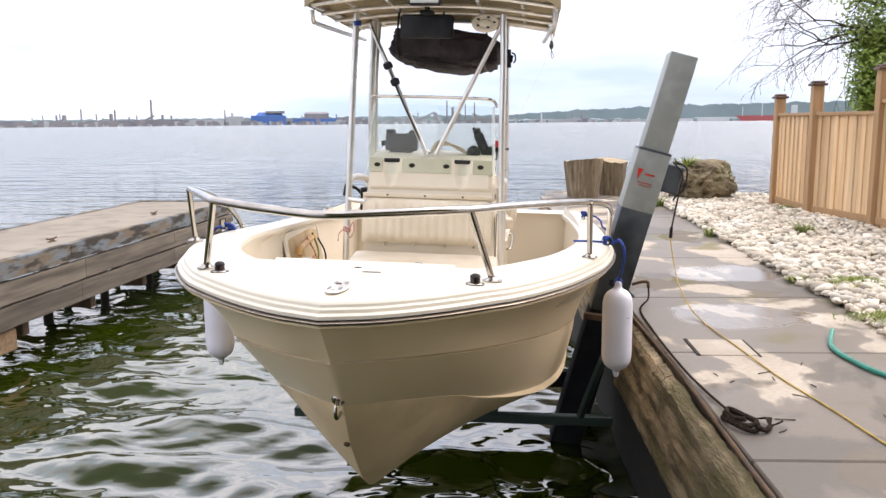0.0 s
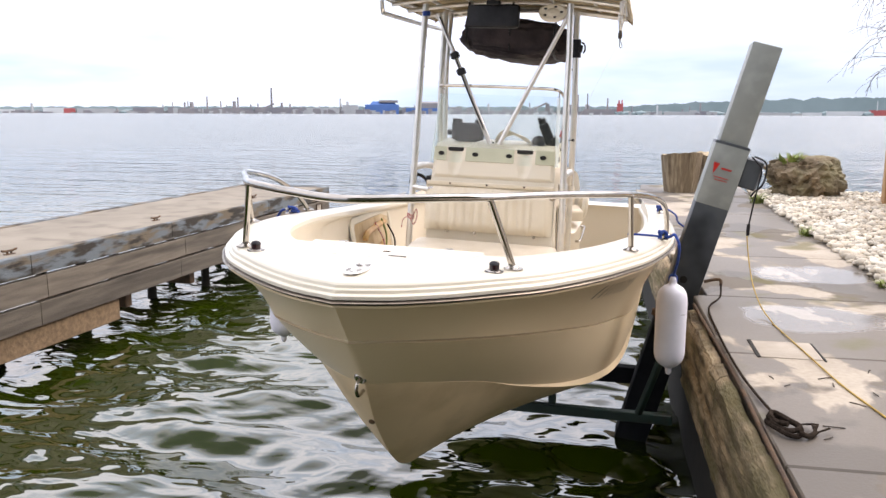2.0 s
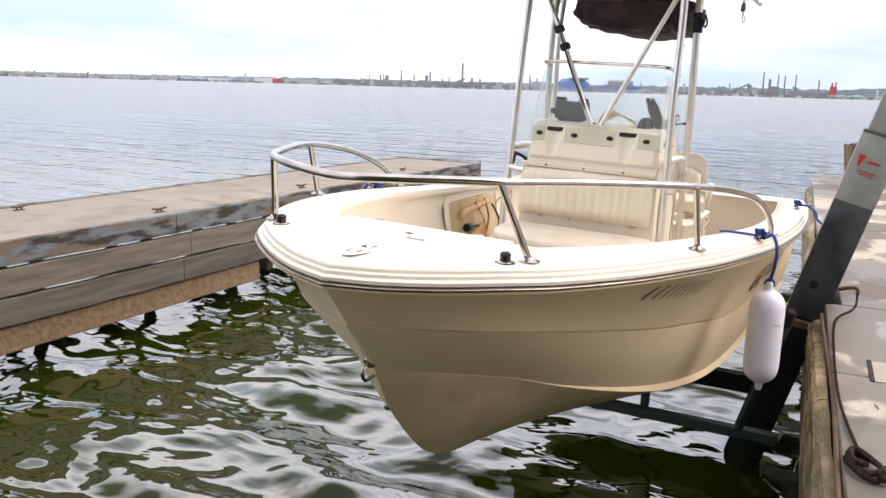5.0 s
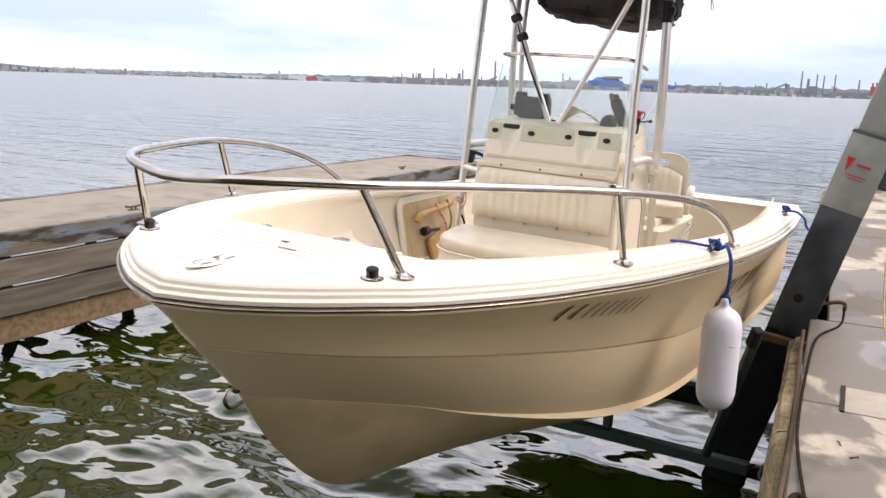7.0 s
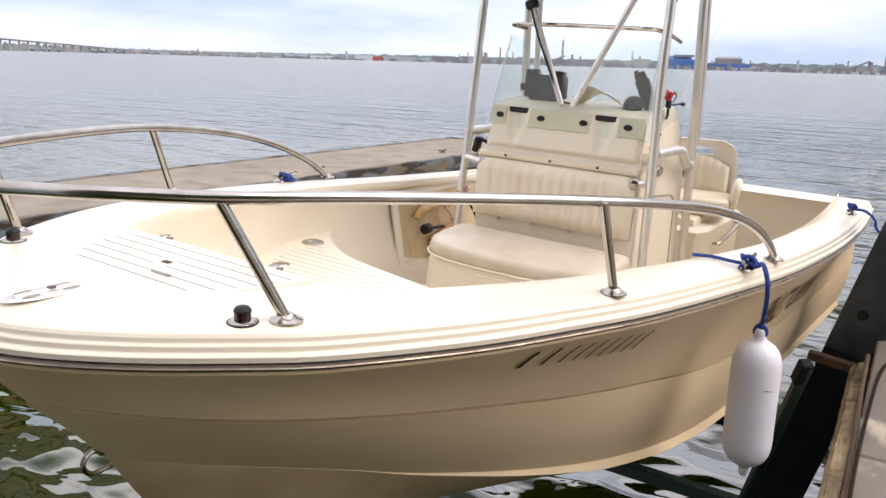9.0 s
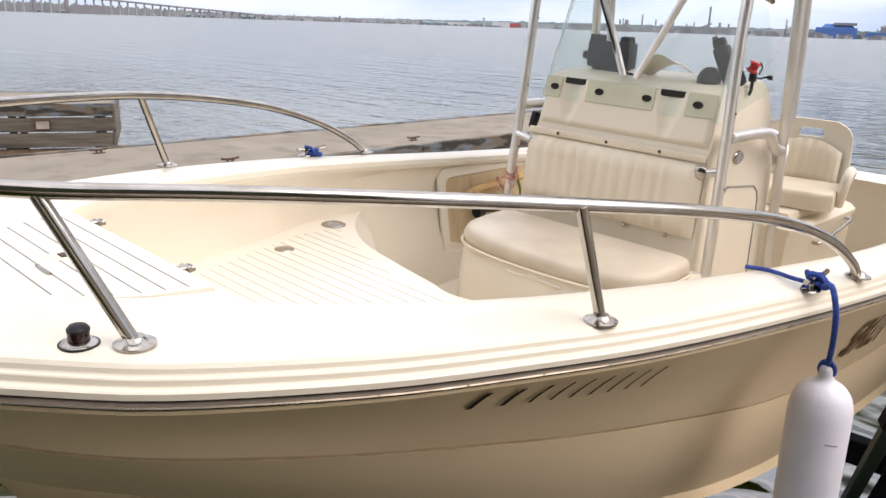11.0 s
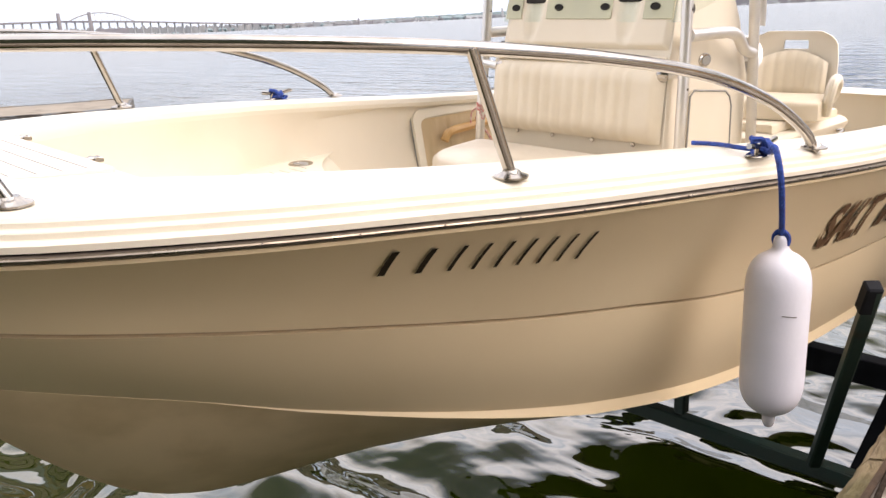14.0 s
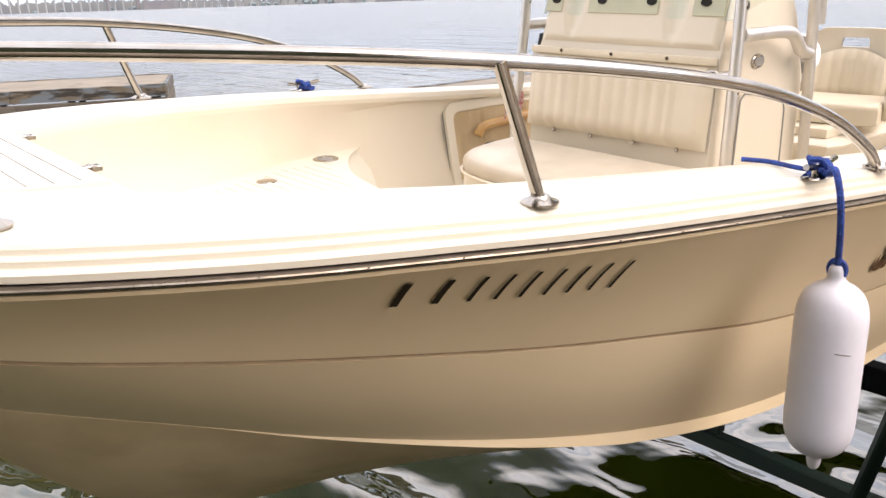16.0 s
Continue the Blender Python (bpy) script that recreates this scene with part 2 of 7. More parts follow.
PILE_DARK = material("galvanised_lower", (0.062, 0.072, 0.085), (0.095, 0.107, 0.12), 0.45, 0.3, scale=3, third=(0.024, 0.029, 0.036), scale3=2.0, spread3=(0.48, 0.62))
LIFT_GREEN = material("dark_green_lift_steel", (0.018, 0.045, 0.038), (0.03, 0.05, 0.042), 0.45, 0.2, scale=5, third=(0.035, 0.030, 0.022), scale3=7, spread3=(0.58, 0.75))
LIFT_BLACK = material("black_bunk_carpet", (0.007, 0.008, 0.011), (0.013, 0.014, 0.018), 0.8, scale=9, spec=0.2)
RUST = material("rusty_steel", (0.06, 0.04, 0.028), (0.11, 0.06, 0.03), 0.85, scale=10, bump=0.4, bump_scale=60)
# far-shore colours, with the distance haze mixed into them
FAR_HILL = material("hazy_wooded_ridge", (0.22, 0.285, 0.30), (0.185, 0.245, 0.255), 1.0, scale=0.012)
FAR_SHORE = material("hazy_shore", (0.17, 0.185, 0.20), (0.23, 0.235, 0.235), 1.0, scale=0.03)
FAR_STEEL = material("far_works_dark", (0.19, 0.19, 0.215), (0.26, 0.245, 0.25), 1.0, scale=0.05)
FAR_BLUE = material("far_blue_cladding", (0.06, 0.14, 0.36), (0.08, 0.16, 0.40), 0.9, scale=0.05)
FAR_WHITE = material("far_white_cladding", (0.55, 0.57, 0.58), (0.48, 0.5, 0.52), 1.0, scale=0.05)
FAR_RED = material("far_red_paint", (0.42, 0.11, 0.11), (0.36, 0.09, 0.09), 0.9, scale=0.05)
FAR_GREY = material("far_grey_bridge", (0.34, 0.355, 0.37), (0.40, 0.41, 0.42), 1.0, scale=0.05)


def glass_material(name, gloss, haze):
    m = bpy.data.materials.new(name)
    m.use_nodes = True
    n, l = m.node_tree.nodes, m.node_tree.links
    out = n["Material Output"]
    tr = n.new("ShaderNodeBsdfTransparent")
    tr.inputs["Color"].default_value = (0.955, 0.98, 0.97, 1)
    gl = n.new("ShaderNodeBsdfGlossy")
    gl.inputs["Roughness"].default_value = 0.03
    df = n.new("ShaderNodeBsdfDiffuse")
    df.inputs["Color"].default_value = (0.72, 0.80, 0.77, 1)
    a, b = n.new("ShaderNodeMixShader"), n.new("ShaderNodeMixShader")
    a.inputs["Fac"].default_value = gloss
    l.new(tr.outputs["BSDF"], a.inputs[1])
    l.new(gl.outputs["BSDF"], a.inputs[2])
    b.inputs["Fac"].default_value = haze
    l.new(a.outputs["Shader"], b.inputs[1])
    l.new(df.outputs["BSDF"], b.inputs[2])
    l.new(b.outputs["Shader"], out.inputs["Surface"])
    return m


def water_material():
    """Dark olive water: long swells, crossing ripples and fine wind streaks."""
    m = bpy.data.materials.new("harbour_water")
    m.use_nodes = True
    n, l = m.node_tree.nodes, m.node_tree.links
    b = n["Principled BSDF"]
    b.inputs["Base Color"].default_value = (0.022, 0.036, 0.002, 1)
    co = n.new("ShaderNodeTexCoord")
    ln = n.new("ShaderNodeVectorMath")
    ln.operation = "LENGTH"
    l.new(co.outputs["Object"], ln.inputs[0])
    rg = n.new("ShaderNodeMapRange")
    rg.inputs["From Min"].default_value, rg.inputs["From Max"].default_value = 12, 70
    rg.inputs["To Min"].default_value, rg.inputs["To Max"].default_value = 0.03, 0.23
    l.new(ln.outputs["Value"], rg.inputs["Value"])
    l.new(rg.outputs["Result"], b.inputs["Roughness"])
    # more mirror-like with distance from the boat, murky green near it
    still = n.new("ShaderNodeMapRange")
    still.inputs["From Min"].default_value, still.inputs["From Max"].default_value = 5, 16
    still.inputs["To Min"].default_value, still.inputs["To Max"].default_value = 2.2, 2.5
    l.new(ln.outputs["Value"], still.inputs["Value"])
    l.new(still.outputs["Result"], b.inputs["IOR"])
    # far colour goes paler and bluer, standing in for sky light on the water
    far_sky_tint = n.new("ShaderNodeMixRGB")
    far_sky_tint.inputs["Color1"].default_value = (0.0165, 0.0265, 0.0008, 1)
    far_sky_tint.inputs["Color2"].default_value = (0.050, 0.074, 0.082, 1)
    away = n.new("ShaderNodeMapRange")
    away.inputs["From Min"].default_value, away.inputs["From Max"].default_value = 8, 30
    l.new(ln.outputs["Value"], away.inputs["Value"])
    l.new(away.outputs["Result"], far_sky_tint.inputs["Fac"])
    l.new(far_sky_tint.outputs["Color"], b.inputs["Base Color"])
    # ripples stand steeper out in the open than in the lee of the docks
    lee = n.new("ShaderNodeMapRange")
    lee.inputs["From Min"].default_value, lee.inputs["From Max"].default_value = 4, 30
    lee.inputs["To Min"].default_value, lee.inputs["To Max"].default_value = 0.28, 3.0
    l.new(ln.outputs["Value"], lee.inputs["Value"])
    h = None
    for sc, k, det, stretch, turn in ((0.11, 0.9, 3, (0.22, 1.6, 1), -16), (0.42, 1.3, 2, (0.38, 1.9, 1), -4), (1.4, 0.58, 2.4, (0.8, 1.4, 1), -14), (3.0, 0.15, 1.6, (0.7, 1.5, 1), 12)):
        mp = n.new("ShaderNodeMapping")
        mp.inputs["Scale"].default_value = stretch
        mp.inputs["Rotation"].default_value = (0, 0, radians(turn))
        l.new(co.outputs["Object"], mp.inputs["Vector"])
        t = n.new("ShaderNodeTexNoise")
        t.inputs["Scale"].default_value, t.inputs["Detail"].default_value = sc, det
        t.inputs["Distortion"].default_value = 0.5
        l.new(mp.outputs["Vector"], t.inputs["Vector"])
        q = n.new("ShaderNodeMath")
        q.operation = "MULTIPLY_ADD"
        q.inputs[1].default_value = k
        if sc > 0.2:
            g = n.new("ShaderNodeMath")
            g.operation = "MULTIPLY"
            l.new(t.outputs["Fac"], g.inputs[0])
            l.new(lee.outputs["Result"], g.inputs[1])
            l.new(g.outputs["Value"], q.inputs[0])
        else:
            l.new(t.outputs["Fac"], q.inputs[0])
        if h:
            l.new(h, q.inputs[2])
        else:
            q.inputs[2].default_value = 0
        h = q.outputs["Value"]
    u = n.new("ShaderNodeBump")
    u.inputs["Strength"].default_value, u.inputs["Distance"].default_value = 0.9, 0.36
    l.new(h, u.inputs["Height"])
    l.new(u.outputs["Normal"], b.inputs["Normal"])
    # faces turned to the eye let the green body through, slanting ones mirror the sky
    lw = n.new("ShaderNodeLayerWeight")
    lw.inputs["Blend"].default_value = 0.5
    l.new(u.outputs["Normal"], lw.inputs["Normal"])
    gl = n.new("ShaderNodeMapRange")
    gl.interpolation_type = "SMOOTHSTEP"
    gl.inputs["From Min"].default_value, gl.inputs["From Max"].default_value = 0.38, 0.58
    gl.inputs["To Min"].default_value, gl.inputs["To Max"].default_value = 0.03, 1.0
    l.new(lw.outputs["Facing"], gl.inputs["Value"])
    l.new(gl.outputs["Result"], b.inputs["Specular IOR Level"])
    return m


DOCK_TOP = -0.74


def wet_concrete():
    """Sandy concrete with sharp-edged damp stains and a few shallow puddles."""
    m = bpy.data.materials.new("damp_concrete")
    m.use_nodes = True
    n, l = m.node_tree.nodes, m.node_tree.links
    b = n["Principled BSDF"]
    geo = n.new("ShaderNodeNewGeometry")

    def fac(sc, lo, hi, det, shift=0.0, stretch=(1, 1, 1)):
        mp = n.new("ShaderNodeMapping")
        mp.inputs["Location"].default_value = (shift, shift * 0.7, 0)
        mp.inputs["Scale"].default_value = stretch
        l.new(geo.outputs["Position"], mp.inputs["Vector"])
        t = n.new("ShaderNodeTexNoise")
        t.inputs["Scale"].default_value, t.inputs["Detail"].default_value = sc, det
        t.inputs["Distortion"].default_value = 0.4
        l.new(mp.outputs["Vector"], t.inputs["Vector"])
        r = n.new("ShaderNodeMapRange")
        r.inputs["From Min"].default_value, r.inputs["From Max"].default_value = lo, hi
        l.new(t.outputs["Fac"], r.inputs["Value"])
        return r.outputs["Result"], t.outputs["Fac"]

    def mix(f, a, c, k=1.0):
        x = n.new("ShaderNodeMixRGB")
        if isinstance(a, tuple):
            x.inputs["Color1"].default_value = (*a, 1)
        else:
            l.new(a, x.inputs["Color1"])
        x.inputs["Color2"].default_value = (*c, 1)
        if k != 1.0:
            q = n.new("ShaderNodeMath")
            q.operation = "MULTIPLY"
            q.inputs[1].default_value = k
            l.new(f, q.inputs[0])
            f = q.outputs["Value"]
        l.new(f, x.inputs["Fac"])
        return x.outputs["Color"]

    f1, _ = fac(2.3, 0.35, 0.65, 6)
    f2, _ = fac(30, 0.4, 0.75, 4)
    stain, _ = fac(1.15, 0.465, 0.487, 6, 3.1, (1.1, 0.75, 1))
    # two shallow puddles with ragged edges
    _, ragged = fac(2.2, 0, 1, 5, 7.7)
    pools = None
    for cx, cy, rx, ry in ((2.12, 2.05, 0.50, 0.36), (2.32, 3.58, 0.60, 0.46)):
        mp = n.new("ShaderNodeMapping")
        mp.vector_type = "TEXTURE"
        mp.inputs["Location"].default_value = (cx, cy, DOCK_TOP)
        mp.inputs["Scale"].default_value = (rx, ry, 1)
        l.new(geo.outputs["Position"], mp.inputs["Vector"])
        ln = n.new("ShaderNodeVectorMath")
        ln.operation = "LENGTH"
        l.new(mp.outputs["Vector"], ln.inputs[0])
        ad = n.new("ShaderNodeMath")
        ad.operation = "MULTIPLY_ADD"
        ad.inputs[1].default_value = 1.5
        l.new(ragged, ad.inputs[0])
        l.new(ln.outputs["Value"], ad.inputs[2])
        r0 = n.new("ShaderNodeMapRange")
        r0.inputs["From Min"].default_value, r0.inputs["From Max"].default_value = 1.72, 1.58
        l.new(ad.outputs["Value"], r0.inputs["Value"])
        if pools is None:
            pools = r0.outputs["Result"]
        else:
            mx = n.new("ShaderNodeMath")
            mx.operation = "MAXIMUM"
            l.new(pools, mx.inputs[0])
            l.new(r0.outputs["Result"], mx.inputs[1])
            pools = mx.outputs["Value"]
    puddle = pools
    moss, _ = fac(1.9, 0.60, 0.70, 6, 12.0)
    c = mix(f1, (0.47, 0.41, 0.335), (0.375, 0.325, 0.262))
    c = mix(f2, c, (0.30, 0.25, 0.20), 0.5)
    c = mix(stain, c, (0.135, 0.115, 0.096), 0.85)
    dark, _ = fac(0.9, 0.505, 0.535, 7, 21.3, (1.2, 0.8, 1))
    c = mix(dark, c, (0.105, 0.09, 0.074), 0.8)
    c = mix(moss, c, (0.13, 0.115, 0.04), 0.7)
    l.new(c, b.inputs["Base Color"])
    r = n.new("ShaderNodeMapRange")
    r.inputs["To Min"].default_value, r.inputs["To Max"].default_value = 0.85, 0.42
    l.new(stain, r.inputs["Value"])
    r2 = n.new("ShaderNodeMixRGB")
    r2.inputs["Color2"].default_value = (0.16, 0.16, 0.16, 1)
    l.new(puddle, r2.inputs["Fac"])
    l.new(r.outputs["Result"], r2.inputs["Color1"])
    l.new(r2.outputs["Color"], b.inputs["Roughness"])
    film = n.new("ShaderNodeMapRange")
    film.inputs["To Min"].default_value, film.inputs["To Max"].default_value = 0.3, 1.0
    l.new(puddle, film.inputs["Value"])
    l.new(film.outputs["Result"], b.inputs["Specular IOR Level"])
    _, g = fac(70, 0, 1, 5)
    u = n.new("ShaderNodeBump")
    u.inputs["Distance"].default_value = 0.004
    s2 = n.new("ShaderNodeMapRange")
    s2.inputs["To Min"].default_value, s2.inputs["To Max"].default_value = 0.28, 0.04
    l.new(puddle, s2.inputs["Value"])
    l.new(s2.outputs["Result"], u.inputs["Strength"])
    l.new(g, u.inputs["Height"])
    l.new(u.outputs["Normal"], b.inputs["Normal"])
    return m


GLASS, GLASS_BEND = glass_material("clear_acrylic", 0.03, 0.012), glass_material("whitened_acrylic_bend", 0.12, 0.42)
WATER, CONCRETE = water_material(), wet_concrete()


# ---- mesh helpers ----
def finish(bm, sharp=0.6):
    bmesh.ops.recalc_face_normals(bm, faces=bm.faces)
    for f in bm.faces:
        f.smooth = True
    for e in bm.edges:
        if len(e.link_faces) == 2 and e.calc_face_angle(0) > sharp:
            e.smooth = False


def part(name, bm, mat, parent=None, label="", sharp=0.6, recalc=True):
    """Links a bmesh as one mesh object, under a thing or a part if one is given."""
    if recalc:
        finish(bm, sharp)
    me = bpy.data.meshes.new(name)
    bm.to_mesh(me)
    bm.free()
    me.materials.append(mat)
    ob = new(name, me)
    ob.parent = parent
    if label:
        tagged(ob, label)
    return ob


def thing(name, label, category, m=None, group="", kind=""):
    ob = new(name)
    ob.empty_display_size = 0.1
    if m is not None:
        ob.matrix_world = m
    return tagged(ob, label, category, group, kind)


def box(bm, c, s, bevel=0.0, m=None, seg=1):
    """A box of size s round c, its edges rounded."""
    r = bmesh.ops.create_cube(bm, size=1.0)
    vs = r["verts"]
    bmesh.ops.scale(bm, vec=s, verts=vs)
    if bevel:
        es = list({e for v in vs for e in v.link_edges})
        r = bmesh.ops.bevel(bm, geom=es, offset=bevel, segments=seg, affect="EDGES", profile=0.6)
        vs = list({v for f in r["faces"] for v in f.verts} | {v for v in vs if v.is_valid})
    mm = Matrix.Translation(c)
    if m is not None:
        mm = mm @ m
    bmesh.ops.transform(bm, matrix=mm, verts=vs)
    return vs


def smooth_line(pts, n=8):
    """A Catmull-Rom line through the points."""
    p = [Vector(q) for q in pts]
    p = [2 * p[0] - p[1]] + p + [2 * p[-1] - p[-2]]
    out = []
    for i in range(1, len(p) - 2):
        for k in range(n):
            t = k / n
            out.append(0.5 * (2 * p[i] + (p[i + 1] - p[i - 1]) * t + (2 * p[i - 1] - 5 * p[i] + 4 * p[i + 1] - p[i + 2]) * t * t
                              + (3 * p[i] - p[i - 1] - 3 * p[i + 1] + p[i + 2]) * t ** 3))
    return out + [p[-2]]


def tube(bm, pts, r, seg=10, ends=True):
    """A round bar along the points; r may be one radius or one for each point."""
    pts = [Vector(q) for q in pts]
    rad = r if isinstance(r, (list, tuple)) else [r] * len(pts)
    rings, up = [], None
    for i, p in enumerate(pts):
        d = (pts[min(i + 1, len(pts) - 1)] - pts[max(i - 1, 0)]).normalized()
        if up is None:
            up = d.orthogonal().normalized()
        up = (up - d * up.dot(d)).normalized()
        side = d.cross(up)
        rings.append([bm.verts.new(p + rad[i] * (math.cos(a) * up + math.sin(a) * side)) for a in (2 * math.pi * k / seg for k in range(seg))])
    for a, b in zip(rings, rings[1:]):
        for k in range(seg):
            bm.faces.new((a[k], a[(k + 1) % seg], b[(k + 1) % seg], b[k]))
    if ends:
        bm.faces.new(rings[0][::-1])
        bm.faces.new(rings[-1])


def lathe(bm, profile, m=Matrix.Identity(4), seg=24):
    """Turns a profile of (radius, height) about z."""
    rings = []
    for r, z in profile:
        if r < 1e-5:
            rings.append([bm.verts.new(m @ Vector((0, 0, z)))])
        else:
            rings.append([bm.verts.new(m @ Vector((r * math.cos(2 * math.pi * k / seg), r * math.sin(2 * math.pi * k / seg), z))) for k in range(seg)])
    for a, b in zip(rings, rings[1:]):
        for k in range(seg):
            q = [a[k % len(a)], a[(k + 1) % len(a)], b[(k + 1) % len(b)], b[k % len(b)]]
            q = list(dict.fromkeys(q))
            if len(q) > 2:
                bm.faces.new(q)
    for ring, flip in ((rings[0], True), (rings[-1], False)):
        if len(ring) > 2:
            bm.faces.new(ring[::-1] if flip else ring)


def loft(bm, rows, closed=False):
    """Joins rows of points of equal length by faces."""
    vs = [[bm.verts.new(p) for p in row] for row in rows]
    for a, b in zip(vs, vs[1:]):
        n = len(a)
        for k in range(n if closed else n - 1):
            q = list(dict.fromkeys((a[k], a[(k + 1) % n], b[(k + 1) % n], b[k])))
            if len(q) > 2:
                bm.faces.new(q)
    return vs


def slab(bm, outline, z0, z1, bevel=0.0, seg=2):
    """An outline of (x, y) raised from z0 to z1."""
    a = [bm.verts.new((x, y, z0)) for x, y in outline]
    b = [bm.verts.new((x, y, z1)) for x, y in outline]
    fs = [bm.faces.new(a[::-1]), bm.faces.new(b)]
    n = len(a)
    for k in range(n):
        fs.append(bm.faces.new((a[k], a[(k + 1) % n], b[(k + 1) % n], b[k])))
    bmesh.ops.recalc_face_normals(bm, faces=fs)
    if bevel:
        es = [e for e in fs[1].edges]
        bmesh.ops.bevel(bm, geom=es, offset=bevel, segments=seg, affect="EDGES", profile=0.5)


def bm_new():
    return bmesh.new()


# ---- water, docks and shore ----
WATER_Z, DOCK_Z = -1.95, -0.74


def water_sheet():
    """One sheet to the horizon, finely waved near the boat."""
    def axis(lo, hi, step, far):
        a = list(np.arange(lo, hi, step))
        d, x = step, hi
        while x < far:
            a.append(x)
            d *= 1.16
            x += d
        a.append(far)
        d, x, low = step, lo, []
        while x > -far:
            d *= 1.16
            x -= d
            low.append(x)
        return np.array(low[::-1] + a)
    xs, ys = axis(-6.4, 2.0, 0.05, 4600.0), axis(-2.6, 7.0, 0.055, 4600.0)
    gx, gy = np.meshgrid(xs, ys, indexing="ij")
    rng = np.random.default_rng(7)
    z = np.zeros_like(gx)
    near = np.exp(-((np.clip(np.abs(gx + 2.2) - 4.6, 0, None)) / 2.0) ** 2 - ((np.clip(np.abs(gy - 2.2) - 5.2, 0, None)) / 2.0) ** 2)
    for lam, amp, count in ((1.6, 0.015, 7), (0.8, 0.0082, 9), (0.36, 0.0027, 10)):
        for _ in range(count):
            a = radians(80) + rng.normal(0, 0.75)
            k = 2 * math.pi / (lam * rng.uniform(0.75, 1.3))
            ph = rng.uniform(0, 6.28) + 0.9 * np.sin(gx * rng.uniform(0.3, 0.9) + rng.uniform(0, 6)) + 0.9 * np.sin(gy * rng.uniform(0.3, 0.9) + rng.uniform(0, 6))
            z += amp * np.sin(k * (gx * math.cos(a) + gy * math.sin(a)) + ph)
    z = WATER_Z + z * near
    nx, ny = gx.shape
    co = np.stack([gx, gy, z], -1).reshape(-1, 3)
    i = np.arange(nx * ny).reshape(nx, ny)
    fa = np.stack([i[:-1, :-1], i[1:, :-1], i[1:, 1:], i[:-1, 1:]], -1).reshape(-1, 4)
    me = bpy.data.meshes.new("water")
    me.from_pydata(co.tolist(), [], fa.tolist())
    me.polygons.foreach_set("use_smooth", [True] * len(me.polygons))
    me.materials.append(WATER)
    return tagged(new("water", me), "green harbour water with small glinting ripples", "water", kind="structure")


water_sheet()


def lumpy(bm, k, amp, scale, seed=0):
    for v in bm.verts:
        p = v.co * scale + Vector((seed * 3.7, seed * 1.3, 0))
        v.co += Vector((noise.noise(p), noise.noise(p + Vector((9, 0, 0))), noise.noise(p + Vector((0, 9, 0))))) * amp * k


# lake bed, so that nothing ends in the open
bm = bm_new()
box(bm, (0, 0, WATER_Z - 6), (9200, 9200, 0.4))
tagged(part("ground", bm, SOIL), "dark silty bed under the harbour water", "ground", kind="structure")

# the paved quay beside the boat, slab by slab
QUAY = Matrix.Translation((1.475, 0, 0)) @ Matrix.Rotation(radians(3.8), 4, "Z") @ Matrix.Translation((-1.40, 0, 0))
quay = thing("pavement", "worn concrete quay slabs with damp stains", "pavement", QUAY, kind="structure")
bm = bm_new()
box(bm, (5.75, 1.5, DOCK_Z - 0.69), (8.3, 21.0, 1.2), 0.01)
part("footing", bm, SOIL, quay)
JOINTS = [-9.0, -6.3, -4.8, -3.3, -1.95, -0.45, 1.08, 2.58, 4.4, 6.1, 7.8, 9.4, 11.2]
for a, b in zip(JOINTS, JOINTS[1:]):
    bm = bm_new()
    left = 1.56 if a == 2.58 else 1.46
    ym = (a + b) / 2
    box(bm, ((left + 3.3) / 2, ym, DOCK_Z - 0.05), (3.3 - left, b - a - 0.012, 0.10), 0.008)
    part("slab", bm, CONCRETE, quay)
bm = bm_new()
to_quay = QUAY.inverted()
slab(bm, [tuple(to_quay @ Vector((x, y, 0)))[:2] for x, y in ((1.654, 1.03), (1.985, 1.05), (1.972, 1.385), (1.64, 1.36))], DOCK_Z - 0.02, DOCK_Z + 0.006, 0.004)
part("patch", bm, CONCRETE_NEW, quay, "pale square of newer concrete")
bm = bm_new()
for x, w in ((1.637, 0.020), (1.985, 0.009)):
    box(bm, to_quay @ Vector((x, 1.20, DOCK_Z + 0.002)), (w, 0.35, 0.01), 0, Matrix.Rotation(radians(-1), 4, "Z"))
part("open_joint", bm, OPENING, quay)

# timber face of the quay
wall = thing("quay_wall", "rotting timber face of the quay, split and stained", "wall", QUAY, kind="structure")
rnd = random.Random(3)
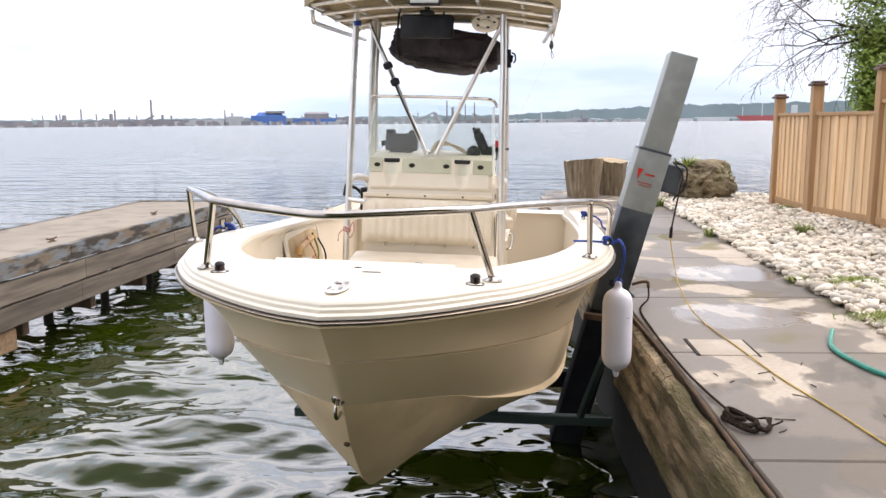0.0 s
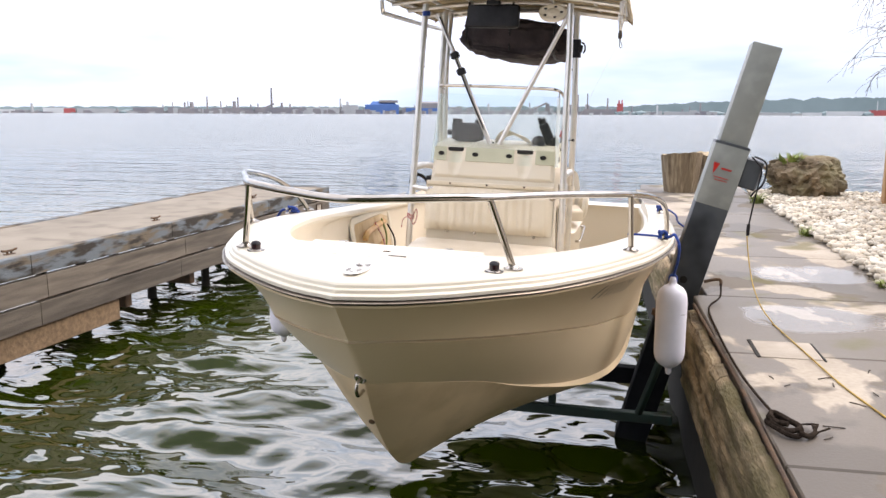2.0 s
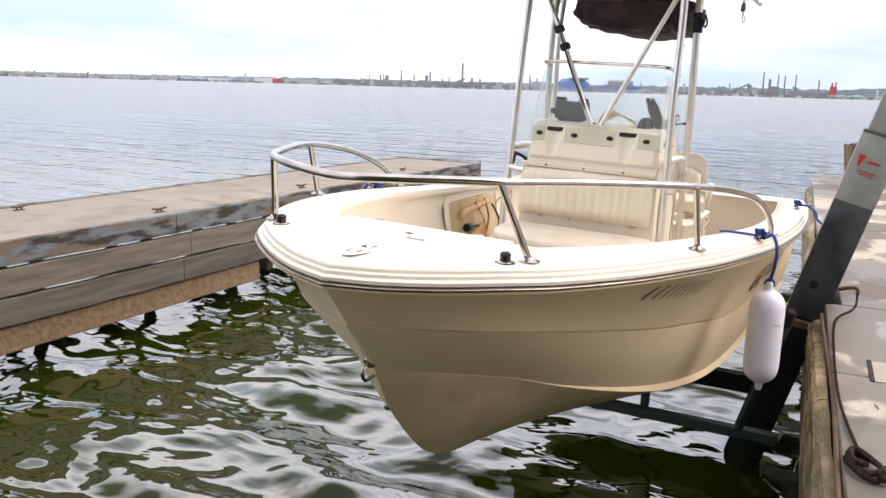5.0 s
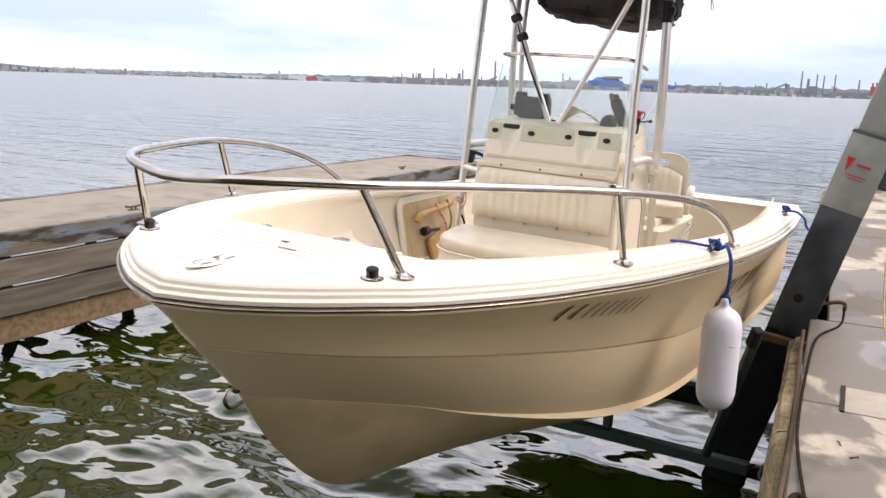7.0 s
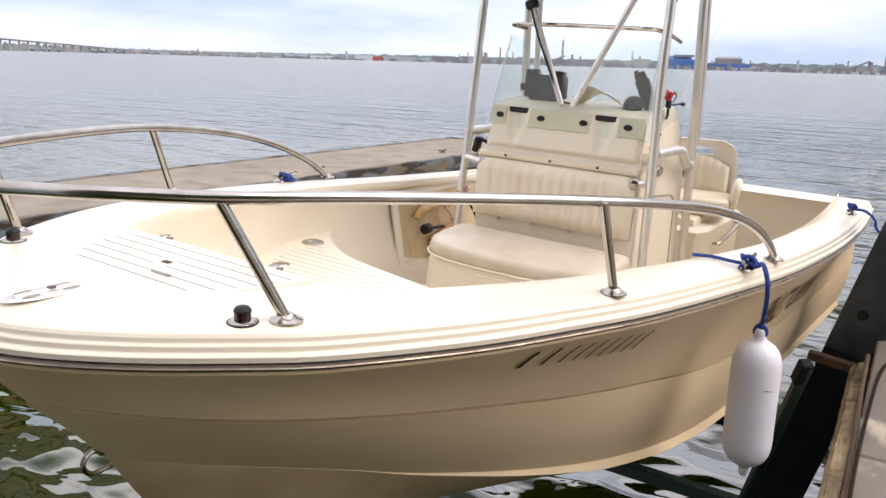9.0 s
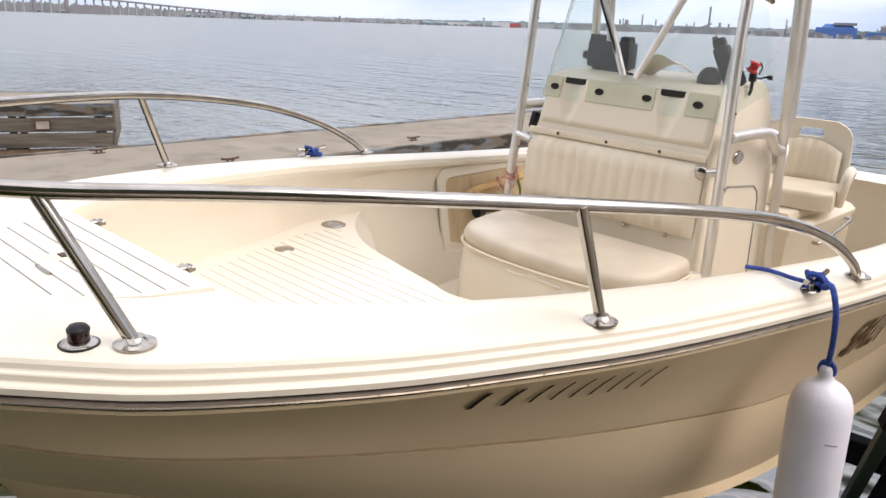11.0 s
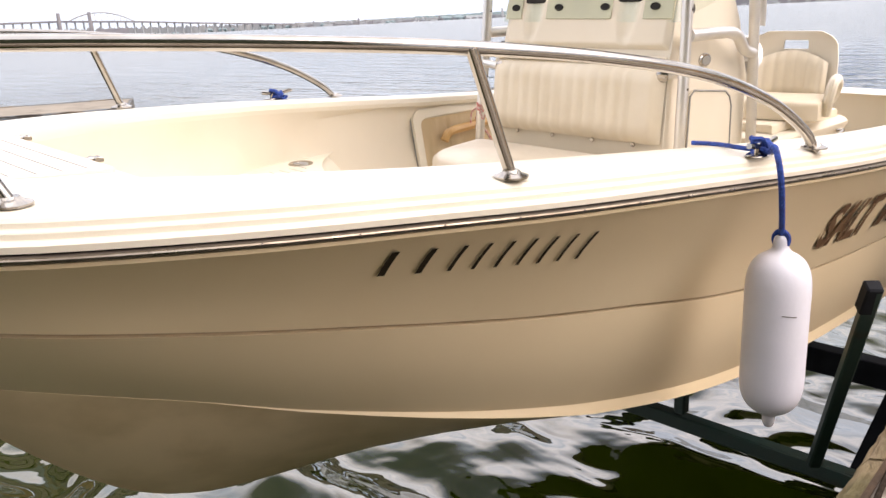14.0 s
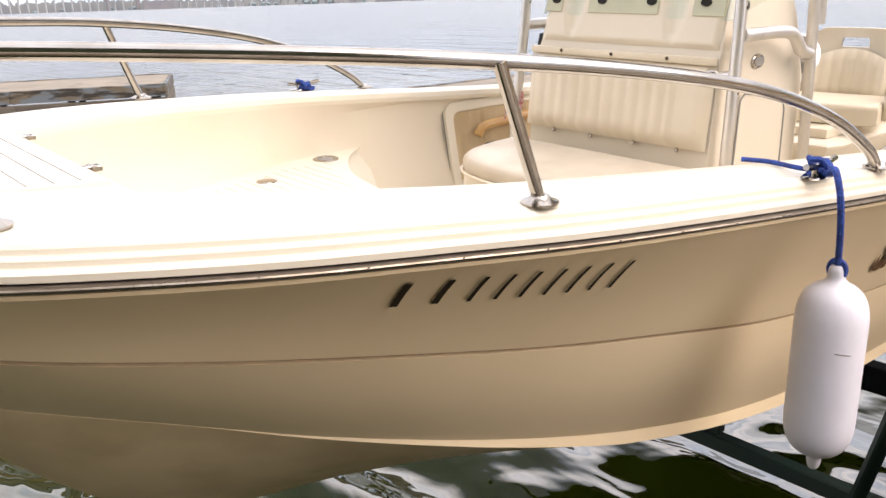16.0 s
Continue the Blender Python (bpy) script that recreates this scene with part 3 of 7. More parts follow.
for z0, z1 in ((-1.06, -0.79), (-1.35, -1.075)):
    y = -7.0
    while y < 10.4:
        ln = min(rnd.uniform(2.2, 3.2), 2.35 - y if y < 2.3 else 9)
        if 2.3 < y < 3.05:
            y = 3.05
            continue
        bm = bm_new()
        n, m = 110, 16
        rows = []
        for i in range(n + 1):
            yy = y + ln * i / n
            top = z1 - 0.05 * abs(noise.noise(Vector((yy * 2.3, 3, z0)))) + 0.022 * noise.noise(Vector((yy * 17, 8, z0)))
            row = []
            for k in range(m + 1):
                v = k / m
                zz = z0 + (top - z0) * v
                # long splits and torn fibres run with the beam
                d = 0.014 * noise.noise(Vector((yy * 0.8, v * 2.2, z0 * 9))) + 0.010 * noise.noise(Vector((yy * 1.6, v * 9 + 0.5 * yy, z0))) + 0.006 * noise.noise(Vector((yy * 9, v * 14, z0 * 3)))
                d -= 0.030 * max(0.0, noise.noise(Vector((yy * 1.1, v * 7 - 0.4 * yy, 5 + z0))) - 0.18)
                d -= 0.024 * max(0.0, v - 0.86) / 0.14
                row.append((1.375 - d, yy, zz))
            rows.append([(1.44, yy, z0)] + row + [(1.44, yy, top + 0.012)])
        vs = loft(bm, rows, closed=True)
        bm.faces.new(vs[0])
        bm.faces.new(vs[-1][::-1])
        part("timber", bm, TIMBER_OLD, wall)
        y += ln + 0.012
bm = bm_new()
tube(bm, smooth_line([(1.445 + 0.01 * math.sin(y * 2.1), y, DOCK_Z - 0.012) for y in np.linspace(-7, 2.3, 20)], 3), 0.011, 8)
part("edge_strip", bm, RUST, wall, "rusty dark edging strip")
# black block standing in for the shadow gap below the timbers
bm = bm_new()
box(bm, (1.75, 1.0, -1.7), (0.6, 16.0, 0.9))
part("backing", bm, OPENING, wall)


# pebble bed beside the quay
def stone_mesh(seed, fine=True):
    b = bm_new()
    bmesh.ops.create_icosphere(b, subdivisions=2 if fine else 1, radius=1.0)
    lumpy(b, 1.0, 0.34, 0.8, seed)
    finish(b, 3)
    me = bpy.data.meshes.new("stone")
    b.to_mesh(me)
    b.free()
    me.materials.append(STONE)
    return me


STONES = [stone_mesh(i) for i in range(7)]
COARSE = [stone_mesh(i, False) for i in range(7)]
bed = thing("pebble_bed", "bed of pale rounded river stones beside the quay", "stones", Matrix.Translation((2.90, 1.5, 0)) @ Matrix.Rotation(radians(1.3), 4, "Z") @ Matrix.Translation((-2.70, -1.5, 0)), kind="structure")
bm = bm_new()
n = 24
rows = [[(2.66 + 2.2 * j / 8, -6 + 17.3 * i / n, DOCK_Z - 0.05 + 0.062 * min(1, j) + 0.008 * noise.noise(Vector((j * 0.7, i * 0.6, 2)))) for j in range(9)] for i in range(n + 1)]
loft(bm, rows)
part("soil", bm, SOIL, bed)


def stone_pose(r):
    s = r.choice((0.026, 0.033, 0.040, 0.047, 0.062))
    return s * r.uniform(0.85, 1.25), s * r.uniform(0.7, 1.05), s * r.uniform(0.45, 0.7)


rnd = random.Random(11)
rest_v, rest_f = [], []
count = 0
spots = []
y = -6.0
while y < 11.2:
    x = 2.70 + rnd.uniform(0, 0.06)
    while x < 4.75:
        spots.append((x + rnd.uniform(-0.025, 0.025), y + rnd.uniform(-0.03, 0.03)))
        x += rnd.uniform(0.05, 0.073)
    y += 0.053
spots.sort(key=lambda p: (p[1] < 1.6, p[1]))
for x, y in spots:
    sx, sy, sz = stone_pose(rnd)
    rz = rnd.uniform(0, 6.28)
    zz = DOCK_Z + 0.02 + rnd.uniform(-0.01, 0.035) + 0.03 * noise.noise(Vector((x, y, 0)))
    m = Matrix.LocRotScale((x, y, zz), Euler((rnd.uniform(-0.4, 0.4), rnd.uniform(-0.4, 0.4), rz)), (sx, sy, sz))
    pick = rnd.randrange(7)
    me = STONES[pick]
    if 1.6 < y and count < 300:
        ob = new("stone", me)
        ob.parent = bed
        ob.matrix_local = m
        count += 1
    else:
        me = COARSE[pick]
        base = len(rest_v)
        rest_v += [tuple(m @ v.co) for v in me.vertices]
        rest_f += [[base + k for k in p.vertices] for p in me.polygons]
me = bpy.data.meshes.new("stones")
me.from_pydata(rest_v, [], rest_f)
me.polygons.foreach_set("use_smooth", [True] * len(me.polygons))
me.materials.append(STONE_MANY)
ob = new("stones", me)
ob.parent = bed
tagged(ob, "many pale rounded stones", kind="stuff")


def grass_tuft(x, y, z, h, n, seed, label, leafy=False):
    r = random.Random(seed)
    t = thing("grass_tuft", label, "plant", pose(x, y, z), group="tufts among the stones")
    b = bm_new()
    for _ in range(n):
        a, lean, hh, w = r.uniform(0, 6.28), r.uniform(0.1, 1.2), h * r.uniform(0.4, 1.1), 0.006 if not leafy else 0.022
        d = Vector((math.cos(a), math.sin(a), 0))
        s = Vector((-math.sin(a), math.cos(a), 0))
        o = d * r.uniform(0, 0.55 * h) + s * r.uniform(-0.4 * h, 0.4 * h)
        pts = [o + d * (lean * hh * k * k) + Vector((0, 0, hh * (k - 0.25 * k * k))) for k in (0, 0.35, 0.7, 1.0)]
        ws = (0.7 * w, w, 0.8 * w, 0.001)
        loft(b, [[p - s * q, p + s * q] for p, q in zip(pts, ws)])
    part("foliage", b, GRASS, t)
    return t


for i, (x, y, h, n) in enumerate(((3.83, 6.07, 0.19, 170), (2.75, 6.0, 0.13, 70), (2.86, 3.24, 0.08, 90), (2.64, 9.4, 0.20, 120), (4.35, 8.6, 0.14, 120))):
    grass_tuft(x, y, DOCK_Z, h, n, i, "low green tuft growing between the stones")
for i, (x, y, w) in enumerate(((3.28, 3.03, 0.30), (3.0, 1.80, 0.28), (3.3, 1.6, 0.26))):
    t = thing("moss_clump", "mat of yellow-green moss creeping over the stones", "plant", pose(x, y, DOCK_Z + 0.045), group="moss among the stones")
    r, bm = random.Random(60 + i), bm_new()
    for _ in range(900):
        a, d = r.uniform(0, 6.28), w * abs(r.gauss(0, 0.42))
        p = Vector((d * math.cos(a) * 1.3, d * math.sin(a), 0.035 * math.exp(-(d / w) ** 2 * 2) * r.uniform(0.3, 1.2)))
        e = Vector((r.gauss(0, 1), r.gauss(0, 1), r.uniform(0.2, 1.4))).normalized() * r.uniform(0.012, 0.03)
        u = e.orthogonal().normalized() * r.uniform(0.004, 0.008)
        bm.faces.new([bm.verts.new(q) for q in (p - u, p + u, p + e)])
    part("foliage", bm, GRASS, t, recalc=False)

# boulder and log stumps at the far end
b = bm_new()
bmesh.ops.create_icosphere(b, subdivisions=5, radius=1.0)
for v in b.verts:
    p = v.co.copy()
    k = 1 + 0.28 * noise.noise(p * 1.4 + Vector((3, 1, 0))) - 0.26 * abs(noise.noise(p * 2.9)) - 0.30 * max(0, noise.noise(p * 4.6)) + 0.09 * noise.noise(p * 9) + 0.05 * noise.noise(p * 17)
    v.co = Vector((p.x * 0.68, p.y * 0.52, p.z * 0.47)) * k
    if v.co.z > 0.32:
        v.co.z = 0.32 + (v.co.z - 0.32) * 0.35
ob = part("boulder", b, ROCK)
ob.matrix_world = pose(3.52, 10.55, DOCK_Z + 0.29, 4, -3, 20)
tagged(ob, "pitted brown limestone boulder at the end of the pebble bed", "boulder")
grass_tuft(3.22, 10.45, DOCK_Z + 0.52, 0.30, 70, 40, "leafy weed growing on the boulder", True)


def stump(x, y, r0, h, seed, label):
    t = thing("log_stump", label, "stump", pose(x, y, DOCK_Z), group="log stumps at the end of the quay")
    b = bm_new()
    rows = []
    for j in range(9):
        z = h * j / 8
        rows.append([(math.cos(a) * rr, math.sin(a) * rr, z + (0.04 * math.cos(a + seed) + 0.03 * noise.noise(Vector((math.cos(a) * 4, math.sin(a) * 4, seed))) if j == 8 else 0)) for a in [2 * math.pi * k / 40 for k in range(40)]
                     for rr in [r0 * (0.80 + 0.24 * (j / 8) + 0.13 * noise.noise(Vector((math.cos(a) * 2, math.sin(a) * 2, seed))) + 0.07 * noise.noise(Vector((math.cos(a) * 6, math.sin(a) * 7, seed + z * 0.6))))]])
    vs = loft(b, rows, closed=True)
    bm2 = bm_new()
    top = [bm2.verts.new(p) for p in rows[-1]]
    c = bm2.verts.new((0, 0, h - 0.01))
    for k in range(40):
        bm2.faces.new((top[k], top[(k + 1) % 40], c))
    part("bark", b, LOGBARK, t)
    part("cut_top", bm2, LOGTOP, t)


stump(1.56, 11.0, 0.335, 0.66, 1, "weathered upright log stump with peeling bark")
stump(2.10, 11.45, 0.27, 0.64, 4, "smaller upright log stump behind the first")

# concrete cleared ground behind the quay end, under the stumps
bm = bm_new()
box(bm, (1.78, 11.75, DOCK_Z - 0.3), (1.84, 1.1, 0.6), 0.02)
tagged(part("quay_end", bm, CONCRETE), "concrete end block of the quay", "pavement", kind="structure")


# ---- cedar fence ----
def fence():
    f = thing("fence", "new cedar board fence with capped posts", "fence")
    px = {9.5: 4.47, 8.0: 4.52, 6.72: 4.86, 5.0: 4.95, 3.2: 5.0}
    ys = sorted(px, reverse=True)
    tops = {9.5: 0.94, 8.0: 1.07, 6.72: 1.20, 5.0: 1.27, 3.2: 1.27}
    for y in ys:
        b = bm_new()
        box(b, (px[y], y, (tops[y] + DOCK_Z) / 2), (0.14, 0.14, tops[y] - DOCK_Z), 0.008)
        p = part("post", b, CEDAR_DARK, f)
        b = bm_new()
        box(b, (px[y], y, tops[y] + 0.012), (0.20, 0.20, 0.035), 0.006)
        box(b, (px[y], y, tops[y] + 0.045), (0.15, 0.15, 0.035), 0.012)
        part("post_cap", b, CAPBROWN, p)
    for a, c in zip(ys, ys[1:]):
        xa, xc = px[a], px[c]
        run = Vector((xc - xa, c - a, 0))
        ang = math.atan2(run.y, run.x)
        top = 0.665 if a > 7 else 0.80
        rot = Matrix.Rotation(ang, 4, "Z")
        for z, h in ((top + 0.02, 0.045), (DOCK_Z + 0.12, 0.09)):
            b = bm_new()
            box(b, ((xa + xc) / 2, (a + c) / 2, z), (run.length - 0.14, 0.10 if h < 0.05 else 0.05, h), 0.005, rot)
            part("rail", b, CEDAR_DARK, f)
        n = int((run.length - 0.14) / 0.088)
        for i in range(n):
            u = (0.07 + (i + 0.5) * (run.length - 0.14) / n) / run.length
            b = bm_new()
            off = 0.012 if i % 2 else -0.004
            nrm = Vector((-run.y, run.x, 0)).normalized() * off
            w = (run.length - 0.14) / n + (0.004 if i % 2 else -0.010)
            box(b, (xa + run.x * u + nrm.x, a + run.y * u + nrm.y, (top + DOCK_Z + 0.02) / 2), (w, 0.022, top - DOCK_Z - 0.02), 0.003, rot)
            part("board", b, CEDAR, f)


fence()


# ---- tree reaching over the fence ----
def tree():
    t = thing("tree", "half-bare tree with fresh green leaves over the fence", "tree", pose(6.62, 10.5, DOCK_Z))
    r = random.Random(5)
    b, lv = bm_new(), bm_new()

    def leaf(p, s):
        d = Vector((r.gauss(0, 1), r.gauss(0, 1), r.gauss(0, 0.6))).normalized()
        u = d.orthogonal().normalized()
        lv.faces.new([lv.verts.new(p + q) for q in (-d * s, u * s * 0.6, d * s, -u * s * 0.6)])

    def branch(p, d, ln, rad, depth, leafy, last, droop=0.05):
        pts, q = [p.copy()], p.copy()
        for i in range(5):
            d = (d + Vector((r.gauss(0, 0.14), r.gauss(0, 0.14), r.gauss(0, 0.11) - droop * (depth > 1)))).normalized()
            q = q + d * ln / 5
            pts.append(q.copy())
        tube(b, pts, [max(0.003, rad * (1 - 0.15 * i)) for i in range(6)], 6 if depth < 2 else 4)
        if leafy and depth >= 2:
            for k in range(int(leafy)):
                leaf(pts[r.randrange(1, 6)] + Vector((r.gauss(0, 0.13), r.gauss(0, 0.13), r.gauss(0, 0.12))), r.uniform(0.024, 0.048))
        if depth < last:
            for k in range(4):
                nd = (d + Vector((r.gauss(0, 0.5), r.gauss(0, 0.5), r.gauss(0, 0.4)))).normalized()
                branch(pts[min(5, 2 + k)], nd, ln * r.uniform(0.5, 0.68), rad * 0.42, depth + 1, leafy, last, droop)

    tube(b, smooth_line([(0, 0, 0), (0.02, 0, 0.8), (-0.02, 0.02, 1.7), (-0.05, 0, 2.6), (0.0, -0.03, 3.5), (0.06, 0, 4.3)], 4), 0.15, 10)
    # leafy limbs low and high on the near side
    for z, d, ln, n in ((1.6, (-0.7, -0.25, 0.05), 0.38, 80), (1.8, (-0.8, -0.1, 0.15), 0.36, 80), (2.05, (-0.8, -0.3, 0.15), 0.34, 80), (2.3, (-0.75, 0.2, 0.3), 0.36, 80), (2.5, (-0.8, -0.2, 0.3), 0.36, 70), (2.75, (-0.8, 0.1, 0.3), 0.55, 30), (3.0, (-0.8, -0.1, 0.4), 0.62, 40), (3.2, (-0.5, -0.1, 0.9), 0.9, 60),
                        (1.6, (-0.1, -0.8, 0.1), 0.5, 80), (2.0, (0.1, -0.8, 0.2), 0.6, 80), (2.4, (0.3, -0.7, 0.3), 0.7, 80), (2.8, (0.6, -0.4, 0.6), 0.9, 60), (3.1, (0.0, -0.1, 1.0), 0.9, 70), (1.8, (0.8, 0.1, 0.3), 0.9, 60)):
        branch(Vector((-0.05, 0, z)), Vector(d), ln, 0.055, 1, n, 3)
    # bare limbs reaching out and drooping towards the water
    for z, d, ln in ((2.80, (-1.0, 0.0, 0.06), 1.30), (2.85, (-1.0, 0.1, -0.04), 1.45), (2.75, (-1.0, -0.1, -0.10), 1.35), (3.1, (-1.0, 0.1, 0.10), 1.45), (3.3, (-0.95, -0.05, 0.25), 1.3)):
        branch(Vector((-0.1, 0, z)), Vector(d), ln, 0.035, 1, 0, 4, 0.08)
    part("trunk", b, BARK, t)
    part("crown", lv, LEAF, t, "fresh light green leaves", recalc=False)


tree()


# ---- the neighbouring finger dock ----
def finger_dock(name, m, width, y0, y1, label, plate_y, brown_to=None):
    d = thing(name, label, "dock", m, group="finger docks", kind="structure")
    b = bm_new()
    box(b, (-width / 2, (y0 + y1) / 2, DOCK_Z - 0.055), (width - 0.02, y1 - y0, 0.11), 0.015)
    part("deck_slab", b, DOCKTOP, d)
    r = random.Random(8)
    for z0, z1, mat, nm in ((-0.930, -0.725, FASCIA, "edge_beam"), (-1.183, -0.958, PLANK, "plank"), (-1.440, -1.212, PLANK, "plank")):
        for x, th in ((0.02, 0.07), (-width - 0.01, 0.07)) if nm == "edge_beam" else ((0.02, 0.07),):
            y = y1
            while y > y0:
                ln = min(r.uniform(2.3, 2.6), y - y0)
                b = bm_new()
                nn = 14
                rows = []
                for i in range(nn + 1):
                    yy = y - ln * i / nn
                    w = 0.006 * noise.noise(Vector((yy * 2, z0 * 7, x)))
                    e = 0.008 * noise.noise(Vector((yy * 5, z1 * 3, x + 5)))
                    rows.append([(x - th / 2 + w, yy, z0 + e), (x + th / 2 + w, yy, z0 + e), (x + th / 2 + w, yy, z1 - 0.008 + e), (x + th / 2 - 0.008 + w, yy, z1 + e), (x - th / 2 + w, yy, z1 + e)])
                vs = loft(b, rows, closed=True)
                b.faces.new(vs[0])
                b.faces.new(vs[-1])
                part(nm, b, mat, d)
                y -= ln + 0.008
    for z0, z1, mat in ((-0.930, -0.725, FASCIA), (-1.183, -0.958, PLANK), (-1.440, -1.212, PLANK)):
        b = bm_new()
        box(b, (-width / 2, y1 + 0.03, (z0 + z1) / 2), (width + 0.1, 0.06, z1 - z0), 0.008)
        part("end_plank", b, mat, d)
    if brown_to:
        b = bm_new()
        box(b, (-0.02, (y0 + brown_to) / 2, -1.583), (0.06, brown_to - y0, 0.225), 0.01)
        part("low_board", b, TIMBER_BROWN, d, "rough brown lower board")
    y = y1 - 0.25
    while y > y0:
        for x in (-0.75, -width + 0.3):
            b = bm_new()
            tube(b, [(x, y, WATER_Z - 1.0), (x, y, DOCK_Z - 0.11)], 0.062, 12)
            # piles set back under the deck take the unlit black as painted shade
            part("pile", b, OPENING if x < -0.5 else RUST, d)
        b = bm_new()
        box(b, (-width / 2, y, -1.56), (width - 0.25, 0.12, 0.17), 0.01)
        part("cross_beam", b, RUST, d)
        y -= 1.35
    b = bm_new()
    for z in (-0.075, 0.075):
        box(b, (0.065, plate_y, -1.07 + z), (0.02, 0.24, 0.02), 0.003)
    for yy in (-0.11, 0.11):
        box(b, (0.065, plate_y + yy, -1.07), (0.02, 0.02, 0.17), 0.003)
    part("plate_frame", b, RUST, d)
    b = bm_new()
    box(b, (0.058, plate_y, -1.07), (0.008, 0.2, 0.13))
    part("plate", b, CONCRETE_NEW, d)
    return d


finger_dock("finger_dock", pose(-4.72, 0, 0), 1.62, -9.0, 9.95, "concrete-topped finger dock with weathered plank sides", 9.5, 3.95)
finger_dock("finger_dock", pose(-11.60, 4.44, -0.13, 0, 0, -26), 2.2, -16.0, 0.0, "second weathered plank-sided dock further along", -1.05, -0.02)


def cleat(x, y, z, rz, s=1.0, label="small galvanised mooring cleat on the dock"):
    c = thing("dock_cleat", label, "cleat", pose(x, y, z, 0, 0, rz), group="dock cleats")
    b = bm_new()
    box(b, (0, 0, 0.006 * s), (0.07 * s, 0.16 * s, 0.012 * s), 0.003)
    part("foot", b, RUST, c)
    b = bm_new()
    for y0 in (-0.035, 0.035):
        tube(b, [(0, y0 * s, 0.01), (0, y0 * s, 0.045 * s)], 0.014 * s, 8)
    tube(b, smooth_line([(0, -0.13 * s, 0.062 * s), (0, -0.06 * s, 0.05 * s), (0, 0.06 * s, 0.05 * s), (0, 0.13 * s, 0.062 * s)], 4), 0.015 * s, 8)
    part("horns", b, RUST, c)
    return c


for x, y in ((-5.10, 7.92), (-5.015, 5.16), (-4.92, 2.65), (-6.1, 1.9)):
    cleat(x, y, DOCK_Z, 0 if y != 1.9 else 8, 0.72)


# ---- rope, cable and hose on the quay ----
def line_thing(name, label, category, pts, r, mat, n=6):
    t = thing(name, label, category, pose(*pts[0]))
    b = bm_new()
    o = Vector(pts[0])
    tube(b, [Vector(p) - o for p in smooth_line(pts, n)], r, 8)
    part("strand" if "rope" in name else "line", b, mat, t)
    return t


z = DOCK_Z
line_thing("extension_cable", "yellow extension cable lying along the quay", "cable",
           [(1.724, 2.62, -0.28), (1.733, 2.52, -0.42), (1.752, 2.36, -0.58), (1.785, 2.12, -0.69), (1.818, 1.88, z + 0.012), (1.838, 1.70, z + 0.006), (1.90, 1.2, z + 0.012), (1.985, 0.63, z + 0.006), (2.085, 0.17, z + 0.006), (2.2, -0.4, z + 0.006), (2.5, -1.4, z + 0.006), (2.62, -2.6, z + 0.006)], 0.0045, HOSE_Y)
line_thing("garden_hose", "green garden hose lying on the quay", "hose",
           [(2.55, 1.50, z + 0.045), (2.50, 1.38, z + 0.02), (2.455, 1.22, z + 0.014), (2.46, 1.0, z + 0.014), (2.54, 0.70, z + 0.014), (2.75, 0.40, z + 0.014), (3.1, 0.2, z + 0.06)], 0.015, HOSE_G)


def mooring_rope():
    t = thing("mooring_rope", "dark wet mooring rope coiled on the quay", "rope", pose(1.60, 0, z))
    b = bm_new()
    tube(b, smooth_line([(-0.05, 2.48, 0.12), (-0.06, 2.40, 0.03), (-0.155, 2.1, 0.012), (-0.14, 1.4, 0.012), (-0.10, 0.72, 0.016), (-0.055, 0.36, 0.014), (-0.005, 0.07, 0.014)], 6), 0.0068, 8)
    part("strand", b, ROPE_DARK, t)
    b = bm_new()
    pts = []
    for i in range(31):
        a = 1.7 + i * 0.5
        k = 1 - 0.010 * i
        pts.append((0.012 + 0.056 * k * math.cos(a) - 0.12 * math.sin(a) * 0.25, -0.065 + 0.105 * k * math.sin(a), 0.013 + 0.0012 * i + 0.006 * math.sin(a * 2.3)))
    tube(b, smooth_line(pts, 3), 0.012, 8)
    tube(b, smooth_line([(0.055, -0.16, 0.03), (0.10, -0.15, 0.016), (0.135, -0.09, 0.013)], 5), 0.012, 8)
    part("coil", b, ROPE_DARK, t)
    b = bm_new()
    r = random.Random(2)
    for _ in range(7):
        a = r.uniform(0.2, 1.7)
        p = Vector((0.13, -0.10, 0.012))
        tube(b, [p, p + Vector((math.cos(a) * 0.06, math.sin(a) * 0.06, 0.02)), p + Vector((math.cos(a + 0.5) * 0.10, math.sin(a + 0.5) * 0.09, 0.004))], 0.004, 5)
    part("frayed_end", b, ROPE_DARK, t)


mooring_rope()

# bits of twig blown about the quay
rnd = random.Random(21)
for x, y in ((1.93, 0.72), (1.95, 0.62), (2.0, 0.35), (1.72, 0.55), (2.12, 0.52), (1.78, -0.12), (1.83, 0.02), (1.66, 0.66), (2.3, 0.1), (2.18, 0.9)):
    t = thing("twig", "small dark twig lying on the concrete", "twig", pose(x, y, z + 0.003, 0, 0, rnd.uniform(0, 180)), group="twigs on the quay")
    b = bm_new()
    ln = rnd.uniform(0.02, 0.055)
    tube(b, [(-ln, 0, 0), (0, rnd.uniform(-0.006, 0.006), 0.002), (ln, 0, 0.001)], 0.0028, 5)
    part("stem", b, BARK, t)


# unseen dark wall closing the place behind the camera, added to shade the bow
bm = bm_new()
rows = []
